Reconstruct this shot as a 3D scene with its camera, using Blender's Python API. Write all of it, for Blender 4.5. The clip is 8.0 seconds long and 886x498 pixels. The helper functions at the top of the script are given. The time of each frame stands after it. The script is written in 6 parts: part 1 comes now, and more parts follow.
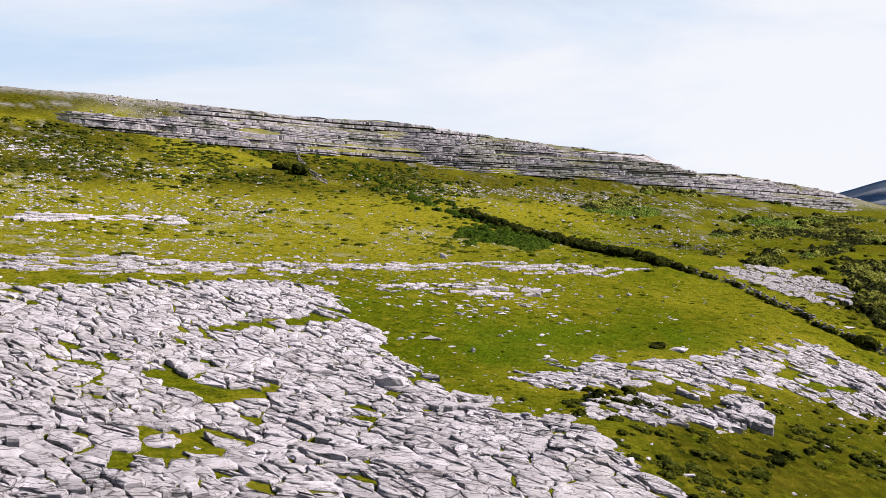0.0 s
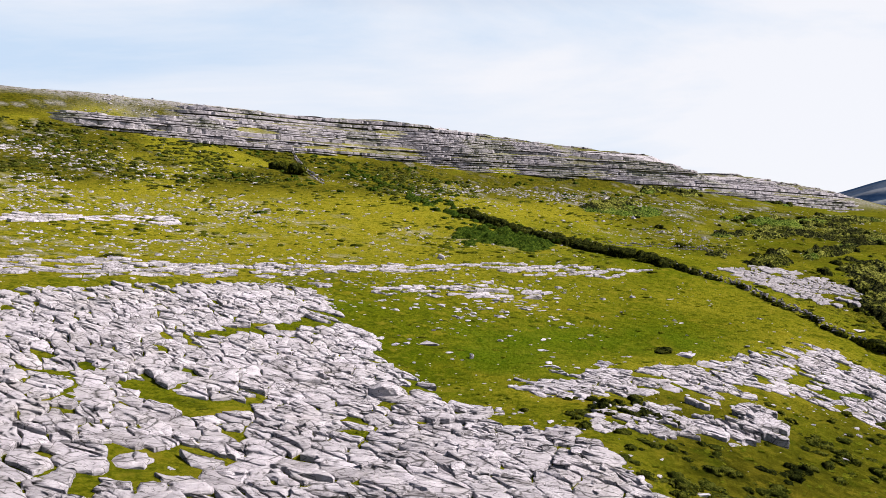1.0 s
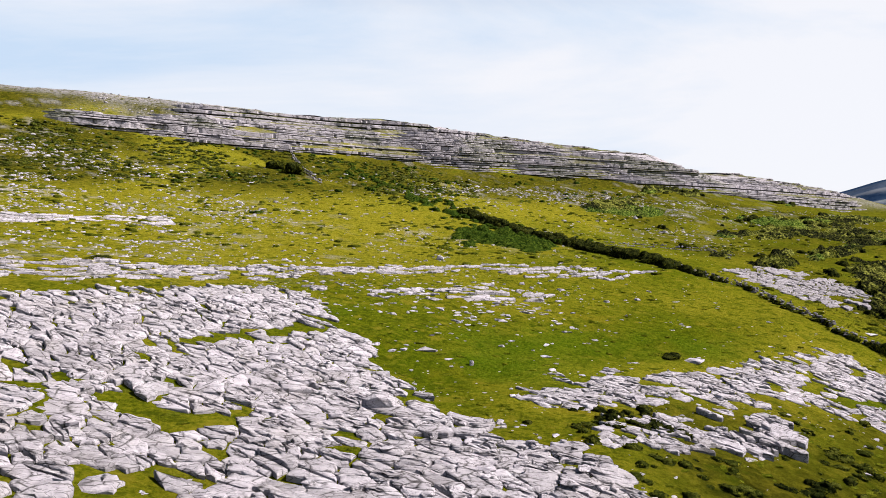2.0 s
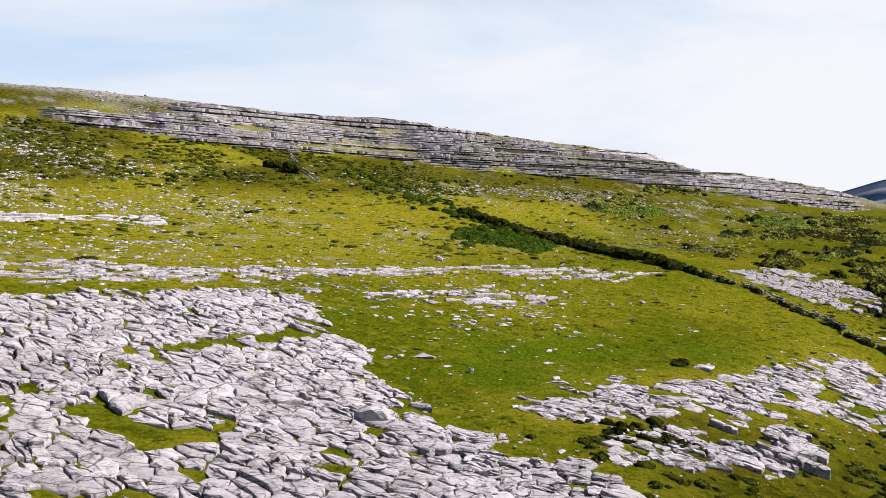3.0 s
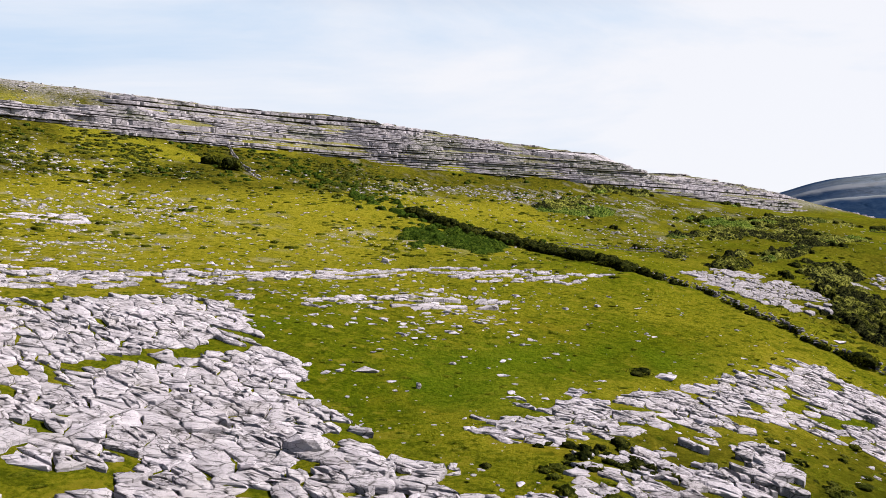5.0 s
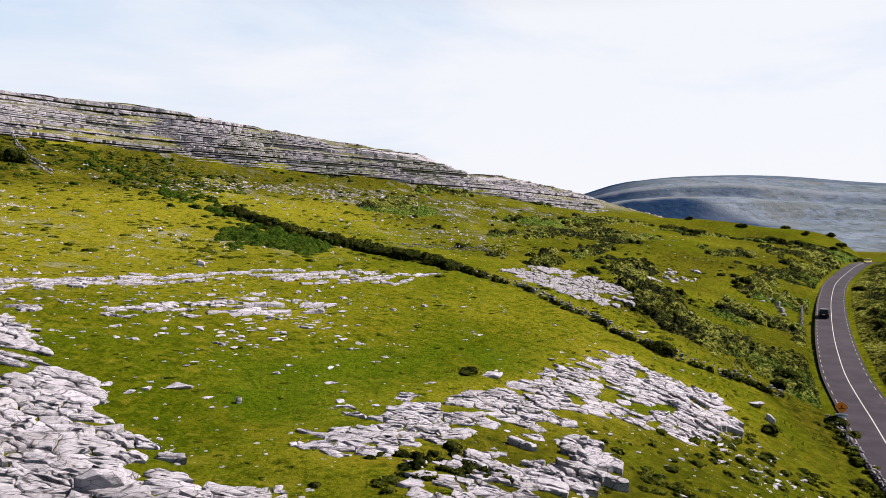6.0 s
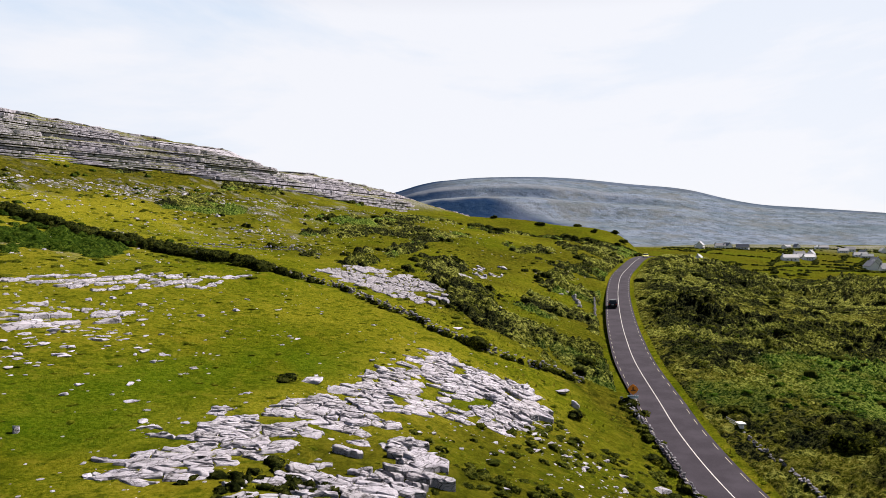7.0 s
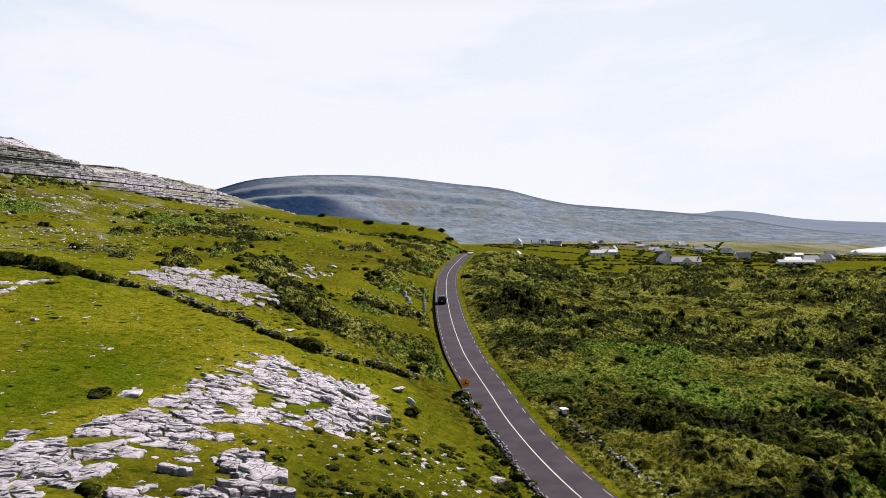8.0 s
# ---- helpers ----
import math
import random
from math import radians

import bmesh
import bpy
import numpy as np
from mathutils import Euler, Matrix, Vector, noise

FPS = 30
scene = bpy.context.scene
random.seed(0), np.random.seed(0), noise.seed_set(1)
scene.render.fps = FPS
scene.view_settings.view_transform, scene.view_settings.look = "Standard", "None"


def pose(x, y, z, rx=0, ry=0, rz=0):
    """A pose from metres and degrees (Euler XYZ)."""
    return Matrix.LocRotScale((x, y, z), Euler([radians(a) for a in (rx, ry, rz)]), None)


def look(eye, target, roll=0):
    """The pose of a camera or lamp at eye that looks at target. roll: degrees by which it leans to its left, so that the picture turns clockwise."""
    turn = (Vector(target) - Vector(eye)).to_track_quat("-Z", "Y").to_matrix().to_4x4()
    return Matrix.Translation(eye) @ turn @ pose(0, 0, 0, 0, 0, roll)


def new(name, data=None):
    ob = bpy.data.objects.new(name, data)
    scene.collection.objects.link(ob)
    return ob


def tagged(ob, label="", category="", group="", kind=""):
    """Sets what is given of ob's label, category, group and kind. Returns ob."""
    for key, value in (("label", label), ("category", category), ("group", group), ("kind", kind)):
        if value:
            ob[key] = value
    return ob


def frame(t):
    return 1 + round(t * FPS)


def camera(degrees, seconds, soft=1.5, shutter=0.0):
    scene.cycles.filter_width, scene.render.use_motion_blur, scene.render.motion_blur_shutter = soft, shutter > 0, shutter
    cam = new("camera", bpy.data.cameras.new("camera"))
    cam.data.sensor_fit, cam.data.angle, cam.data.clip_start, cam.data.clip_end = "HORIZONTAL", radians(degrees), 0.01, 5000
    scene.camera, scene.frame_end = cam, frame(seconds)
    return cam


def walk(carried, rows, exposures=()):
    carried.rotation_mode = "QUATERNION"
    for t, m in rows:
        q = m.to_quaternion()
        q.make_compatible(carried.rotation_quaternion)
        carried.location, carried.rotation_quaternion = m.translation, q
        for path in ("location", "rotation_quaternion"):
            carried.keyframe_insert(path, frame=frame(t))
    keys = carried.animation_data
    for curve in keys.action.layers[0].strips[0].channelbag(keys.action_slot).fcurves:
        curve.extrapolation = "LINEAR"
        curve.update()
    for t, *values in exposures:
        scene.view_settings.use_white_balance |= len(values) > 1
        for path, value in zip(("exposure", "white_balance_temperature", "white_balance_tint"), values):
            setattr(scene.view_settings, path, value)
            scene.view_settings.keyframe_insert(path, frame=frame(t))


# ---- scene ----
cam = camera(65.0, 8.0, soft=0.75)

def aim(x, y, z, yaw, pitch, roll):
    """A level camera turned to yaw (to the left), tilted by pitch, leaning by roll."""
    return pose(x, y, z, 0, 0, yaw) @ pose(0, 0, 0, 90 + pitch) @ pose(0, 0, 0, 0, 0, roll)


PATH = [
    (0, aim(-0.00, -0.00, 20.00, -0.00, -0.96, 0.47)),
    (0.5, aim(0.06, 1.28, 20.03, -0.06, -0.94, 0.45)),
    (1, aim(0.17, 2.59, 20.08, -0.07, -0.95, 0.44)),
    (1.5, aim(0.22, 3.86, 20.13, -0.08, -0.95, 0.43)),
    (3, aim(0.36, 7.82, 20.30, -0.11, -0.99, 0.48)),
    (3.5, aim(0.38, 9.15, 20.33, -0.12, -1.00, 0.52)),
    (4, aim(0.41, 10.51, 20.36, -0.13, -1.01, 0.56)),
    (4.2, aim(0.44, 11.00, 20.37, -0.11, -1.01, 0.58)),
    (5.3, aim(0.75, 13.33, 20.46, -8.29, -0.96, 0.48)),
    (5.5, aim(0.78, 13.73, 20.48, -11.53, -0.96, 0.41)),
    (6, aim(0.80, 14.66, 20.56, -18.75, -0.97, 0.22)),
    (6.5, aim(0.78, 15.48, 20.63, -26.15, -1.00, 0.01)),
    (7, aim(0.78, 16.19, 20.65, -34.20, -1.08, -0.15)),
    (7.5, aim(0.80, 16.78, 20.64, -41.56, -1.18, -0.32)),
    (8, aim(0.81, 17.34, 20.62, -48.36, -1.29, -0.44)),
]
walk(cam, PATH, [(0, 1.35, 6500, 17), (8, 1.35, 6500, 17)])


# ---------------------------------------------------------------- sky and sun
SUN_AZ, SUN_EL = 86, 44  # degrees east of the view's first heading, and above the horizon
world = bpy.data.worlds.new("sky")
scene.world = world
world.use_nodes = True
wn = world.node_tree
wn.nodes.clear()


def wnode(kind, **inputs):
    n = wn.nodes.new(kind)
    for k, v in inputs.items():
        n.inputs[k].default_value = v
    return n


sky = wn.nodes.new("ShaderNodeTexSky")
sky.sky_type, sky.sun_disc = "NISHITA", False
sky.sun_elevation, sky.sun_rotation = radians(SUN_EL), radians(SUN_AZ)
sky.dust_density, sky.air_density, sky.ozone_density = 0.4, 1.0, 1.0
# thin bright cloud over most of the sky, with a blue gap to the north-west
coord = wn.nodes.new("ShaderNodeTexCoord")
stretch = wnode("ShaderNodeMapping")
stretch.inputs["Scale"].default_value = (1.0, 1.0, 3.2)
clouds = wnode("ShaderNodeTexNoise", Scale=1.15, Detail=8.0, Roughness=0.6, Distortion=0.5)
ramp = wn.nodes.new("ShaderNodeValToRGB")
ramp.color_ramp.elements[0].position, ramp.color_ramp.elements[0].color = 0.42, (0, 0, 0, 1)
ramp.color_ramp.elements[1].position, ramp.color_ramp.elements[1].color = 0.67, (1, 1, 1, 1)
# between the clouds a milky blue
milky = wn.nodes.new("ShaderNodeMixRGB")
milky.inputs[1].default_value = (4.75, 6.15, 7.45, 1)
# whiter towards the sun
nearer = wn.nodes.new("ShaderNodeMapRange")
nearer.inputs["From Min"].default_value, nearer.inputs["From Max"].default_value = 0.7, 1.05
whiten = wn.nodes.new("ShaderNodeMath")
whiten.operation, whiten.use_clamp = "ADD", True
body = wnode("ShaderNodeValue")
body.outputs[0].default_value = 0.94
# seen through, the veil thins towards the zenith
split = wn.nodes.new("ShaderNodeSeparateXYZ")
thin = wn.nodes.new("ShaderNodeMapRange")
thin.inputs["From Min"].default_value, thin.inputs["From Max"].default_value = 0.3, 0.56
thin.inputs["To Min"].default_value, thin.inputs["To Max"].default_value = 1.0, 0.0
share = wn.nodes.new("ShaderNodeMath")
share.operation = "MULTIPLY"
# and away from the sun, where thin cloud scatters less towards the eye
toward = wn.nodes.new("ShaderNodeVectorMath")
toward.operation = "DOT_PRODUCT"
toward.inputs[1].default_value = (math.sin(radians(60)), math.cos(radians(60)), 0.0)
fade = wn.nodes.new("ShaderNodeMapRange")
fade.inputs["From Min"].default_value, fade.inputs["From Max"].default_value = -0.95, -0.12
fade.inputs["To Min"].default_value, fade.inputs["To Max"].default_value = 0.0, 1.0
both = wn.nodes.new("ShaderNodeMath")
both.operation = "MULTIPLY"
white = wnode("ShaderNodeRGB")
white.outputs[0].default_value = (7.2, 7.6, 7.75, 1)
veil = wn.nodes.new("ShaderNodeMixRGB")
# the blue sky is dimmed by an even factor, which lowers its fill light
dimmed_sky = wn.nodes.new("ShaderNodeMixRGB")
dimmed_sky.blend_type = "MULTIPLY"
dimmed_sky.inputs[0].default_value, dimmed_sky.inputs[2].default_value = 1.0, (0.58, 0.58, 0.58, 1)
back = wnode("ShaderNodeBackground", Strength=0.05)
outw = wn.nodes.new("ShaderNodeOutputWorld")
for a, b in ((coord.outputs["Generated"], stretch.inputs[0]), (stretch.outputs[0], clouds.inputs["Vector"]), (clouds.outputs["Fac"], ramp.inputs[0]),
             (coord.outputs["Generated"], split.inputs[0]), (split.outputs[2], thin.inputs[0]), (thin.outputs[0], share.inputs[0]), (body.outputs[0], share.inputs[1]), (toward.outputs["Value"], nearer.inputs[0]), (ramp.outputs[0], whiten.inputs[0]), (nearer.outputs[0], whiten.inputs[1]), (whiten.outputs[0], milky.inputs[0]), (white.outputs[0], milky.inputs[2]), (coord.outputs["Generated"], toward.inputs[0]), (toward.outputs["Value"], fade.inputs[0]), (share.outputs[0], both.inputs[0]), (fade.outputs[0], both.inputs[1]), (both.outputs[0], veil.inputs[0]), (sky.outputs[0], dimmed_sky.inputs[1]), (dimmed_sky.outputs[0], veil.inputs[1]), (milky.outputs[0], veil.inputs[2]),
             (veil.outputs[0], back.inputs["Color"]), (back.outputs[0], outw.inputs["Surface"])):
    wn.links.new(a, b)

sun_data = bpy.data.lights.new("sun", "SUN")
sun_data.energy, sun_data.angle, sun_data.color = 5.0, radians(0.6), (1.0, 0.95, 0.87)
sun = new("sun", sun_data)
_az, _el = radians(SUN_AZ), radians(SUN_EL)
sun.matrix_world = look((0, 0, 300), (-math.sin(_az) * math.cos(_el) * 100, -math.cos(_az) * math.cos(_el) * 100, 300 - math.sin(_el) * 100))


# ---------------------------------------------------------------- materials
def material(name, rough=0.9):
    m = bpy.data.materials.new(name)
    m.use_nodes = True
    nt = m.node_tree
    bsdf = nt.nodes["Principled BSDF"]
    bsdf.inputs["Roughness"].default_value = rough
    bsdf.inputs["Specular IOR Level"].default_value = 0.25
    return m, nt, bsdf


def node(nt, kind, **inputs):
    n = nt.nodes.new(kind)
    for k, v in inputs.items():
        n.inputs[k.replace("_", " ")].default_value = v
    return n


def noise_fac(nt, scale, detail=4.0, rough=0.55, squash=(1, 1, 1), distort=0.0):
    geo = nt.nodes.new("ShaderNodeNewGeometry")
    mp = node(nt, "ShaderNodeMapping", Scale=squash)
    n = node(nt, "ShaderNodeTexNoise", Scale=scale, Detail=detail, Roughness=rough, Distortion=distort)
    nt.links.new(geo.outputs["Position"], mp.inputs["Vector"])
    nt.links.new(mp.outputs[0], n.inputs["Vector"])
    return n.outputs["Fac"]


def ramp_of(nt, fac, stops):
    r = nt.nodes.new("ShaderNodeValToRGB")
    e = r.color_ramp.elements
    while len(e) < len(stops):
        e.new(0.5)
    for el, (p, c) in zip(e, stops):
        el.position, el.color = p, (*c, 1)
    nt.links.new(fac, r.inputs[0])
    return r.outputs[0]


def mix(nt, fac, a, b, how="MIX"):
    n = nt.nodes.new("ShaderNodeMixRGB")
    n.blend_type = how
    for sock, val in zip(n.inputs, (fac, a, b)):
        if isinstance(val, (int, float)):
            sock.default_value = val
        elif isinstance(val, tuple):
            sock.default_value = (*val, 1)
        else:
            nt.links.new(val, sock)
    return n.outputs[0]


def bump(nt, bsdf, height, strength, distance):
    b = node(nt, "ShaderNodeBump", Strength=strength, Distance=distance)
    nt.links.new(height, b.inputs["Height"])
    nt.links.new(b.outputs[0], bsdf.inputs["Normal"])


def attribute(nt, name):
    a = nt.nodes.new("ShaderNodeAttribute")
    a.attribute_name = name
    return a.outputs["Fac"]


# grassland: short turf, drier and browner in places, heather and bracken tones where it is rough
m_ground, nt, bs = material("hill_turf", 1.0)
bs.inputs["Specular IOR Level"].default_value = 0.0
fine, mid, wide = noise_fac(nt, 3.4, 7, 0.75), noise_fac(nt, 0.22, 5, 0.6), noise_fac(nt, 0.035, 4)
lush = ramp_of(nt, fine, [(0.34, (0.0187, 0.0346, 0.0014)), (0.5, (0.048, 0.065, 0.00185)), (0.66, (0.0852, 0.0916, 0.00372))])
dry = ramp_of(nt, fine, [(0.34, (0.0601, 0.0629, 0.00353)), (0.5, (0.136, 0.126, 0.00819)), (0.66, (0.227, 0.189, 0.0198))])
shrubby = noise_fac(nt, 0.9, 8, 0.72)
rough_col = ramp_of(nt, shrubby, [(0.36, (0.0113, 0.0133, 0.00157)), (0.47, (0.0317, 0.0343, 0.00313)), (0.55, (0.0674, 0.0641, 0.00526)), (0.66, (0.13, 0.108, 0.0104))])
rough_col = mix(nt, ramp_of(nt, mid, [(0.4, (0, 0, 0)), (0.62, (0.6, 0.6, 0.6))]), rough_col, (0.07, 0.064, 0.0055))
col = mix(nt, ramp_of(nt, wide, [(0.42, (0, 0, 0)), (0.62, (0.5, 0.5, 0.5))]), lush, dry)
col = mix(nt, attribute(nt, "dry"), col, dry)
# worn brown and straw patches, and tufts of a deeper green
col = mix(nt, ramp_of(nt, noise_fac(nt, 0.16, 6, 0.65, (1, 1, 1), 0.4), [(0.55, (0, 0, 0)), (0.7, (0.5, 0.5, 0.5))]), col, (0.126, 0.1, 0.00702))
col = mix(nt, ramp_of(nt, noise_fac(nt, 1.0, 6, 0.7), [(0.39, (0.75, 0.75, 0.75)), (0.47, (0, 0, 0))]), col, (0.0252, 0.0366, 0.00176))
col = mix(nt, ramp_of(nt, noise_fac(nt, 0.5, 7, 0.72), [(0.54, (0, 0, 0)), (0.62, (0.6, 0.6, 0.6))]), col, (0.141, 0.121, 0.0115))
# deep green of damp hollows, also painted on the far plain for haze
damp_and_haze = ramp_of(nt, fine, [(0.34, (0.0151, 0.036, 0.0015)), (0.5, (0.037, 0.068, 0.0024)), (0.66, (0.0694, 0.0976, 0.004))])
col = mix(nt, attribute(nt, "damp_and_haze"), col, damp_and_haze)
col = mix(nt, attribute(nt, "rough"), col, rough_col)
col = mix(nt, ramp_of(nt, noise_fac(nt, 0.55, 6, 0.65), [(0.34, (0.6, 0.6, 0.6)), (0.45, (0, 0, 0))]), col, (0.0328, 0.0488, 0.00234))
patchy = ramp_of(nt, noise_fac(nt, 0.7, 7, 0.75, (1, 1, 2.5)), [(0.42, (0.1, 0.1, 0.1)), (0.52, (1, 1, 1))])
col = mix(nt, mix(nt, 1.0, attribute(nt, "stony_and_haze"), patchy, "MULTIPLY"), col, ramp_of(nt, fine, [(0.35, (0.107, 0.103, 0.107)), (0.6, (0.309, 0.298, 0.309))]))
nt.links.new(col, bs.inputs["Base Color"])
swell = nt.nodes.new("ShaderNodeMath")
swell.operation = "MULTIPLY_ADD"
nt.links.new(shrubby, swell.inputs[0])
nt.links.new(attribute(nt, "rough"), swell.inputs[1])
lift_in = nt.nodes.new("ShaderNodeMath")
lift_in.operation = "MULTIPLY"
lift_in.inputs[1].default_value = 0.34
nt.links.new(noise_fac(nt, 2.6, 8, 0.78), lift_in.inputs[0])
nt.links.new(lift_in.outputs[0], swell.inputs[2])
bump(nt, bs, swell.outputs[0], 1.0, 0.9)


def limestone(name, lift=1.0, beds=False):
    m, nt, bs = material(name, 0.95)
    bs.inputs["Specular IOR Level"].default_value = 0.04
    info = nt.nodes.new("ShaderNodeObjectInfo")
    geo = nt.nodes.new("ShaderNodeNewGeometry")
    grain = noise_fac(nt, 0.9, 8, 0.72) if not beds else noise_fac(nt, 0.6, 8, 0.75, (0.7, 0.7, 1.6))
    base = ramp_of(nt, grain, [(0.28, (0.21 * lift, 0.2 * lift, 0.216 * lift)), (0.48, (0.361 * lift, 0.345 * lift, 0.37 * lift)), (0.7, (0.47 * lift, 0.452 * lift, 0.48 * lift))])
    island = ramp_of(nt, geo.outputs["Random Per Island"], [(0.0, (0.8, 0.79, 0.79)), (0.3, (0.98, 0.98, 0.98)), (1.0, (1.1, 1.09, 1.1))])
    single = ramp_of(nt, info.outputs["Random"], [(0.0, (0.8, 0.79, 0.79)), (0.3, (0.98, 0.98, 0.98)), (1.0, (1.08, 1.07, 1.09))])
    c = mix(nt, 1.0, mix(nt, 1.0, base, island, "MULTIPLY"), single, "MULTIPLY")
    # dark lichen in the hollows, warm and pale weathering, a few open joints
    c = mix(nt, ramp_of(nt, noise_fac(nt, 6.5, 6, 0.75), [(0.32, (0.6, 0.6, 0.6)), (0.42, (0, 0, 0))]), c, (0.1 * lift, 0.0938 * lift, 0.0905 * lift))
    c = mix(nt, ramp_of(nt, noise_fac(nt, 1.6, 5, 0.65), [(0.6, (0, 0, 0)), (0.74, (0.5, 0.5, 0.5))]), c, (0.419 * lift, 0.403 * lift, 0.419 * lift))
    c = mix(nt, ramp_of(nt, noise_fac(nt, 0.28, 4, 0.6), [(0.52, (0, 0, 0)), (0.68, (0.4, 0.4, 0.4))]), c, (0.302 * lift, 0.281 * lift, 0.268 * lift))
    crack = node(nt, "ShaderNodeTexVoronoi", Scale=1.1 if not beds else 0.3)
    crack.feature = "DISTANCE_TO_EDGE"
    wob = mix(nt, 0.5, geo.outputs["Position"], node(nt, "ShaderNodeTexNoise", Scale=1.1 if not beds else 0.3, Detail=4.0).outputs["Color"], "ADD")
    mp = node(nt, "ShaderNodeMapping", Scale=(0.5, 1.25, 1.6) if not beds else (0.7, 0.7, 1.0), Rotation=(0, 0, 0.75) if not beds else (0, 0, 0))
    nt.links.new(wob, mp.inputs[0])
    nt.links.new(mp.outputs[0], crack.inputs["Vector"])
    some = ramp_of(nt, noise_fac(nt, 0.8, 4), [(0.38, (0, 0, 0)), (0.5, (1, 1, 1))])
    c = mix(nt, mix(nt, 1.0, ramp_of(nt, crack.outputs["Distance"], [(0.0, (0.95, 0.95, 0.95)), (0.055, (0, 0, 0))]), some, "MULTIPLY"), c, (0.035, 0.032, 0.03))
    fissure = node(nt, "ShaderNodeTexVoronoi", Scale=2.4 if not beds else 0.5)
    fissure.feature = "DISTANCE_TO_EDGE"
    mp2 = node(nt, "ShaderNodeMapping", Scale=(0.5, 1.3, 1.5) if not beds else (0.4, 0.4, 1.5), Rotation=(0, 0, 0.35) if not beds else (0, 0, 0))
    nt.links.new(wob, mp2.inputs[0])
    nt.links.new(mp2.outputs[0], fissure.inputs["Vector"])
    rest = ramp_of(nt, noise_fac(nt, 0.6, 4), [(0.46, (1, 1, 1)), (0.6, (0, 0, 0))])
    c = mix(nt, mix(nt, 1.0, ramp_of(nt, fissure.outputs["Distance"], [(0.0, (0.75, 0.75, 0.75)), (0.05, (0, 0, 0))]), rest, "MULTIPLY"), c, (0.05, 0.046, 0.044))
    turf = ramp_of(nt, noise_fac(nt, 1.8, 5, 0.7), [(0.35, (0.035, 0.055, 0.004)), (0.6, (0.11, 0.12, 0.009))])
    c = mix(nt, attribute(nt, "turf"), c, turf)
    nt.links.new(c, bs.inputs["Base Color"])
    if beds:
        bump(nt, bs, noise_fac(nt, 0.8, 9, 0.75, (1, 1, 1.8)), 1.0, 0.5)
    else:
        bump(nt, bs, noise_fac(nt, 1.7, 10, 0.75, (1, 1, 2.0)), 1.0, 0.3)
    return m


m_stone = limestone("pale_limestone", 0.96)
m_crag = limestone("bedded_limestone", 0.8, True)
m_slab_stone = limestone("slabbed_limestone", 0.87)
m_outcrop = limestone("weathered_outcrop", 0.6)
m_grey_stone = limestone("grey_limestone", 0.8)
m_walling = limestone("weathered_field_stone", 0.52)


def plant(name, dark, light, tip, glow=0.4):
    """Leaves: light passes through them, so that they shine against the sun."""
    m, nt, bs = material(name, 0.75)
    geo = nt.nodes.new("ShaderNodeNewGeometry")
    c = ramp_of(nt, geo.outputs["Random Per Island"], [(0.0, dark), (0.55, light), (1.0, tip)])
    c = mix(nt, ramp_of(nt, noise_fac(nt, 0.3, 4), [(0.35, (0.0, 0.0, 0.0)), (0.65, (0.7, 0.7, 0.7))]), c, tip)
    c = mix(nt, ramp_of(nt, noise_fac(nt, 0.11, 3), [(0.52, (0.0, 0.0, 0.0)), (0.7, (0.6, 0.6, 0.6))]), c, dark)
    nt.links.new(c, bs.inputs["Base Color"])
    bs.inputs["Specular IOR Level"].default_value = 0.0
    thin = nt.nodes.new("ShaderNodeBsdfTranslucent")
    nt.links.new(c, thin.inputs["Color"])
    blend = nt.nodes.new("ShaderNodeMixShader")
    blend.inputs[0].default_value = glow
    nt.links.new(bs.outputs[0], blend.inputs[1])
    nt.links.new(thin.outputs[0], blend.inputs[2])
    nt.links.new(blend.outputs[0], nt.nodes["Material Output"].inputs["Surface"])
    return m


m_leaf = plant("bramble_leaves", (0.0184, 0.0233, 0.00257), (0.0582, 0.0673, 0.0064), (0.128, 0.128, 0.0129), 0.18)
m_dark_leaf = plant("hawthorn_leaves", (0.0122, 0.0153, 0.003), (0.0275, 0.0336, 0.00514), (0.0642, 0.0704, 0.00771), 0.15)
m_fern = plant("bracken_fronds", (0.0215, 0.049, 0.00343), (0.049, 0.104, 0.0064), (0.0922, 0.147, 0.0129), 0.3)
m_tuft = plant("grass_blades", (0.049, 0.0612, 0.00428), (0.0857, 0.0979, 0.00771), (0.147, 0.135, 0.0171), 0.5)
m_thicket = plant("thicket_leaves", (0.011, 0.0208, 0.003), (0.0245, 0.0441, 0.00554), (0.0551, 0.0799, 0.00857), 0.15)


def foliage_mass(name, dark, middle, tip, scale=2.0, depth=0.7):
    """The closed leafy skin of shrubs: shade between sprays put in as dark colour, paler tips."""
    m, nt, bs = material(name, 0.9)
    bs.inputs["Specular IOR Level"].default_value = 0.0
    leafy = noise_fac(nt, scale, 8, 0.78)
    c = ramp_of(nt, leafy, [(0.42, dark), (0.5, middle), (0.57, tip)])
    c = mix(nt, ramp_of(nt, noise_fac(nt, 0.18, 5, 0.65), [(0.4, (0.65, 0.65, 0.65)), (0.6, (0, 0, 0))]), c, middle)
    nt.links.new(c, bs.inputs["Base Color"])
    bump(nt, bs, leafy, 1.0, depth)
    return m


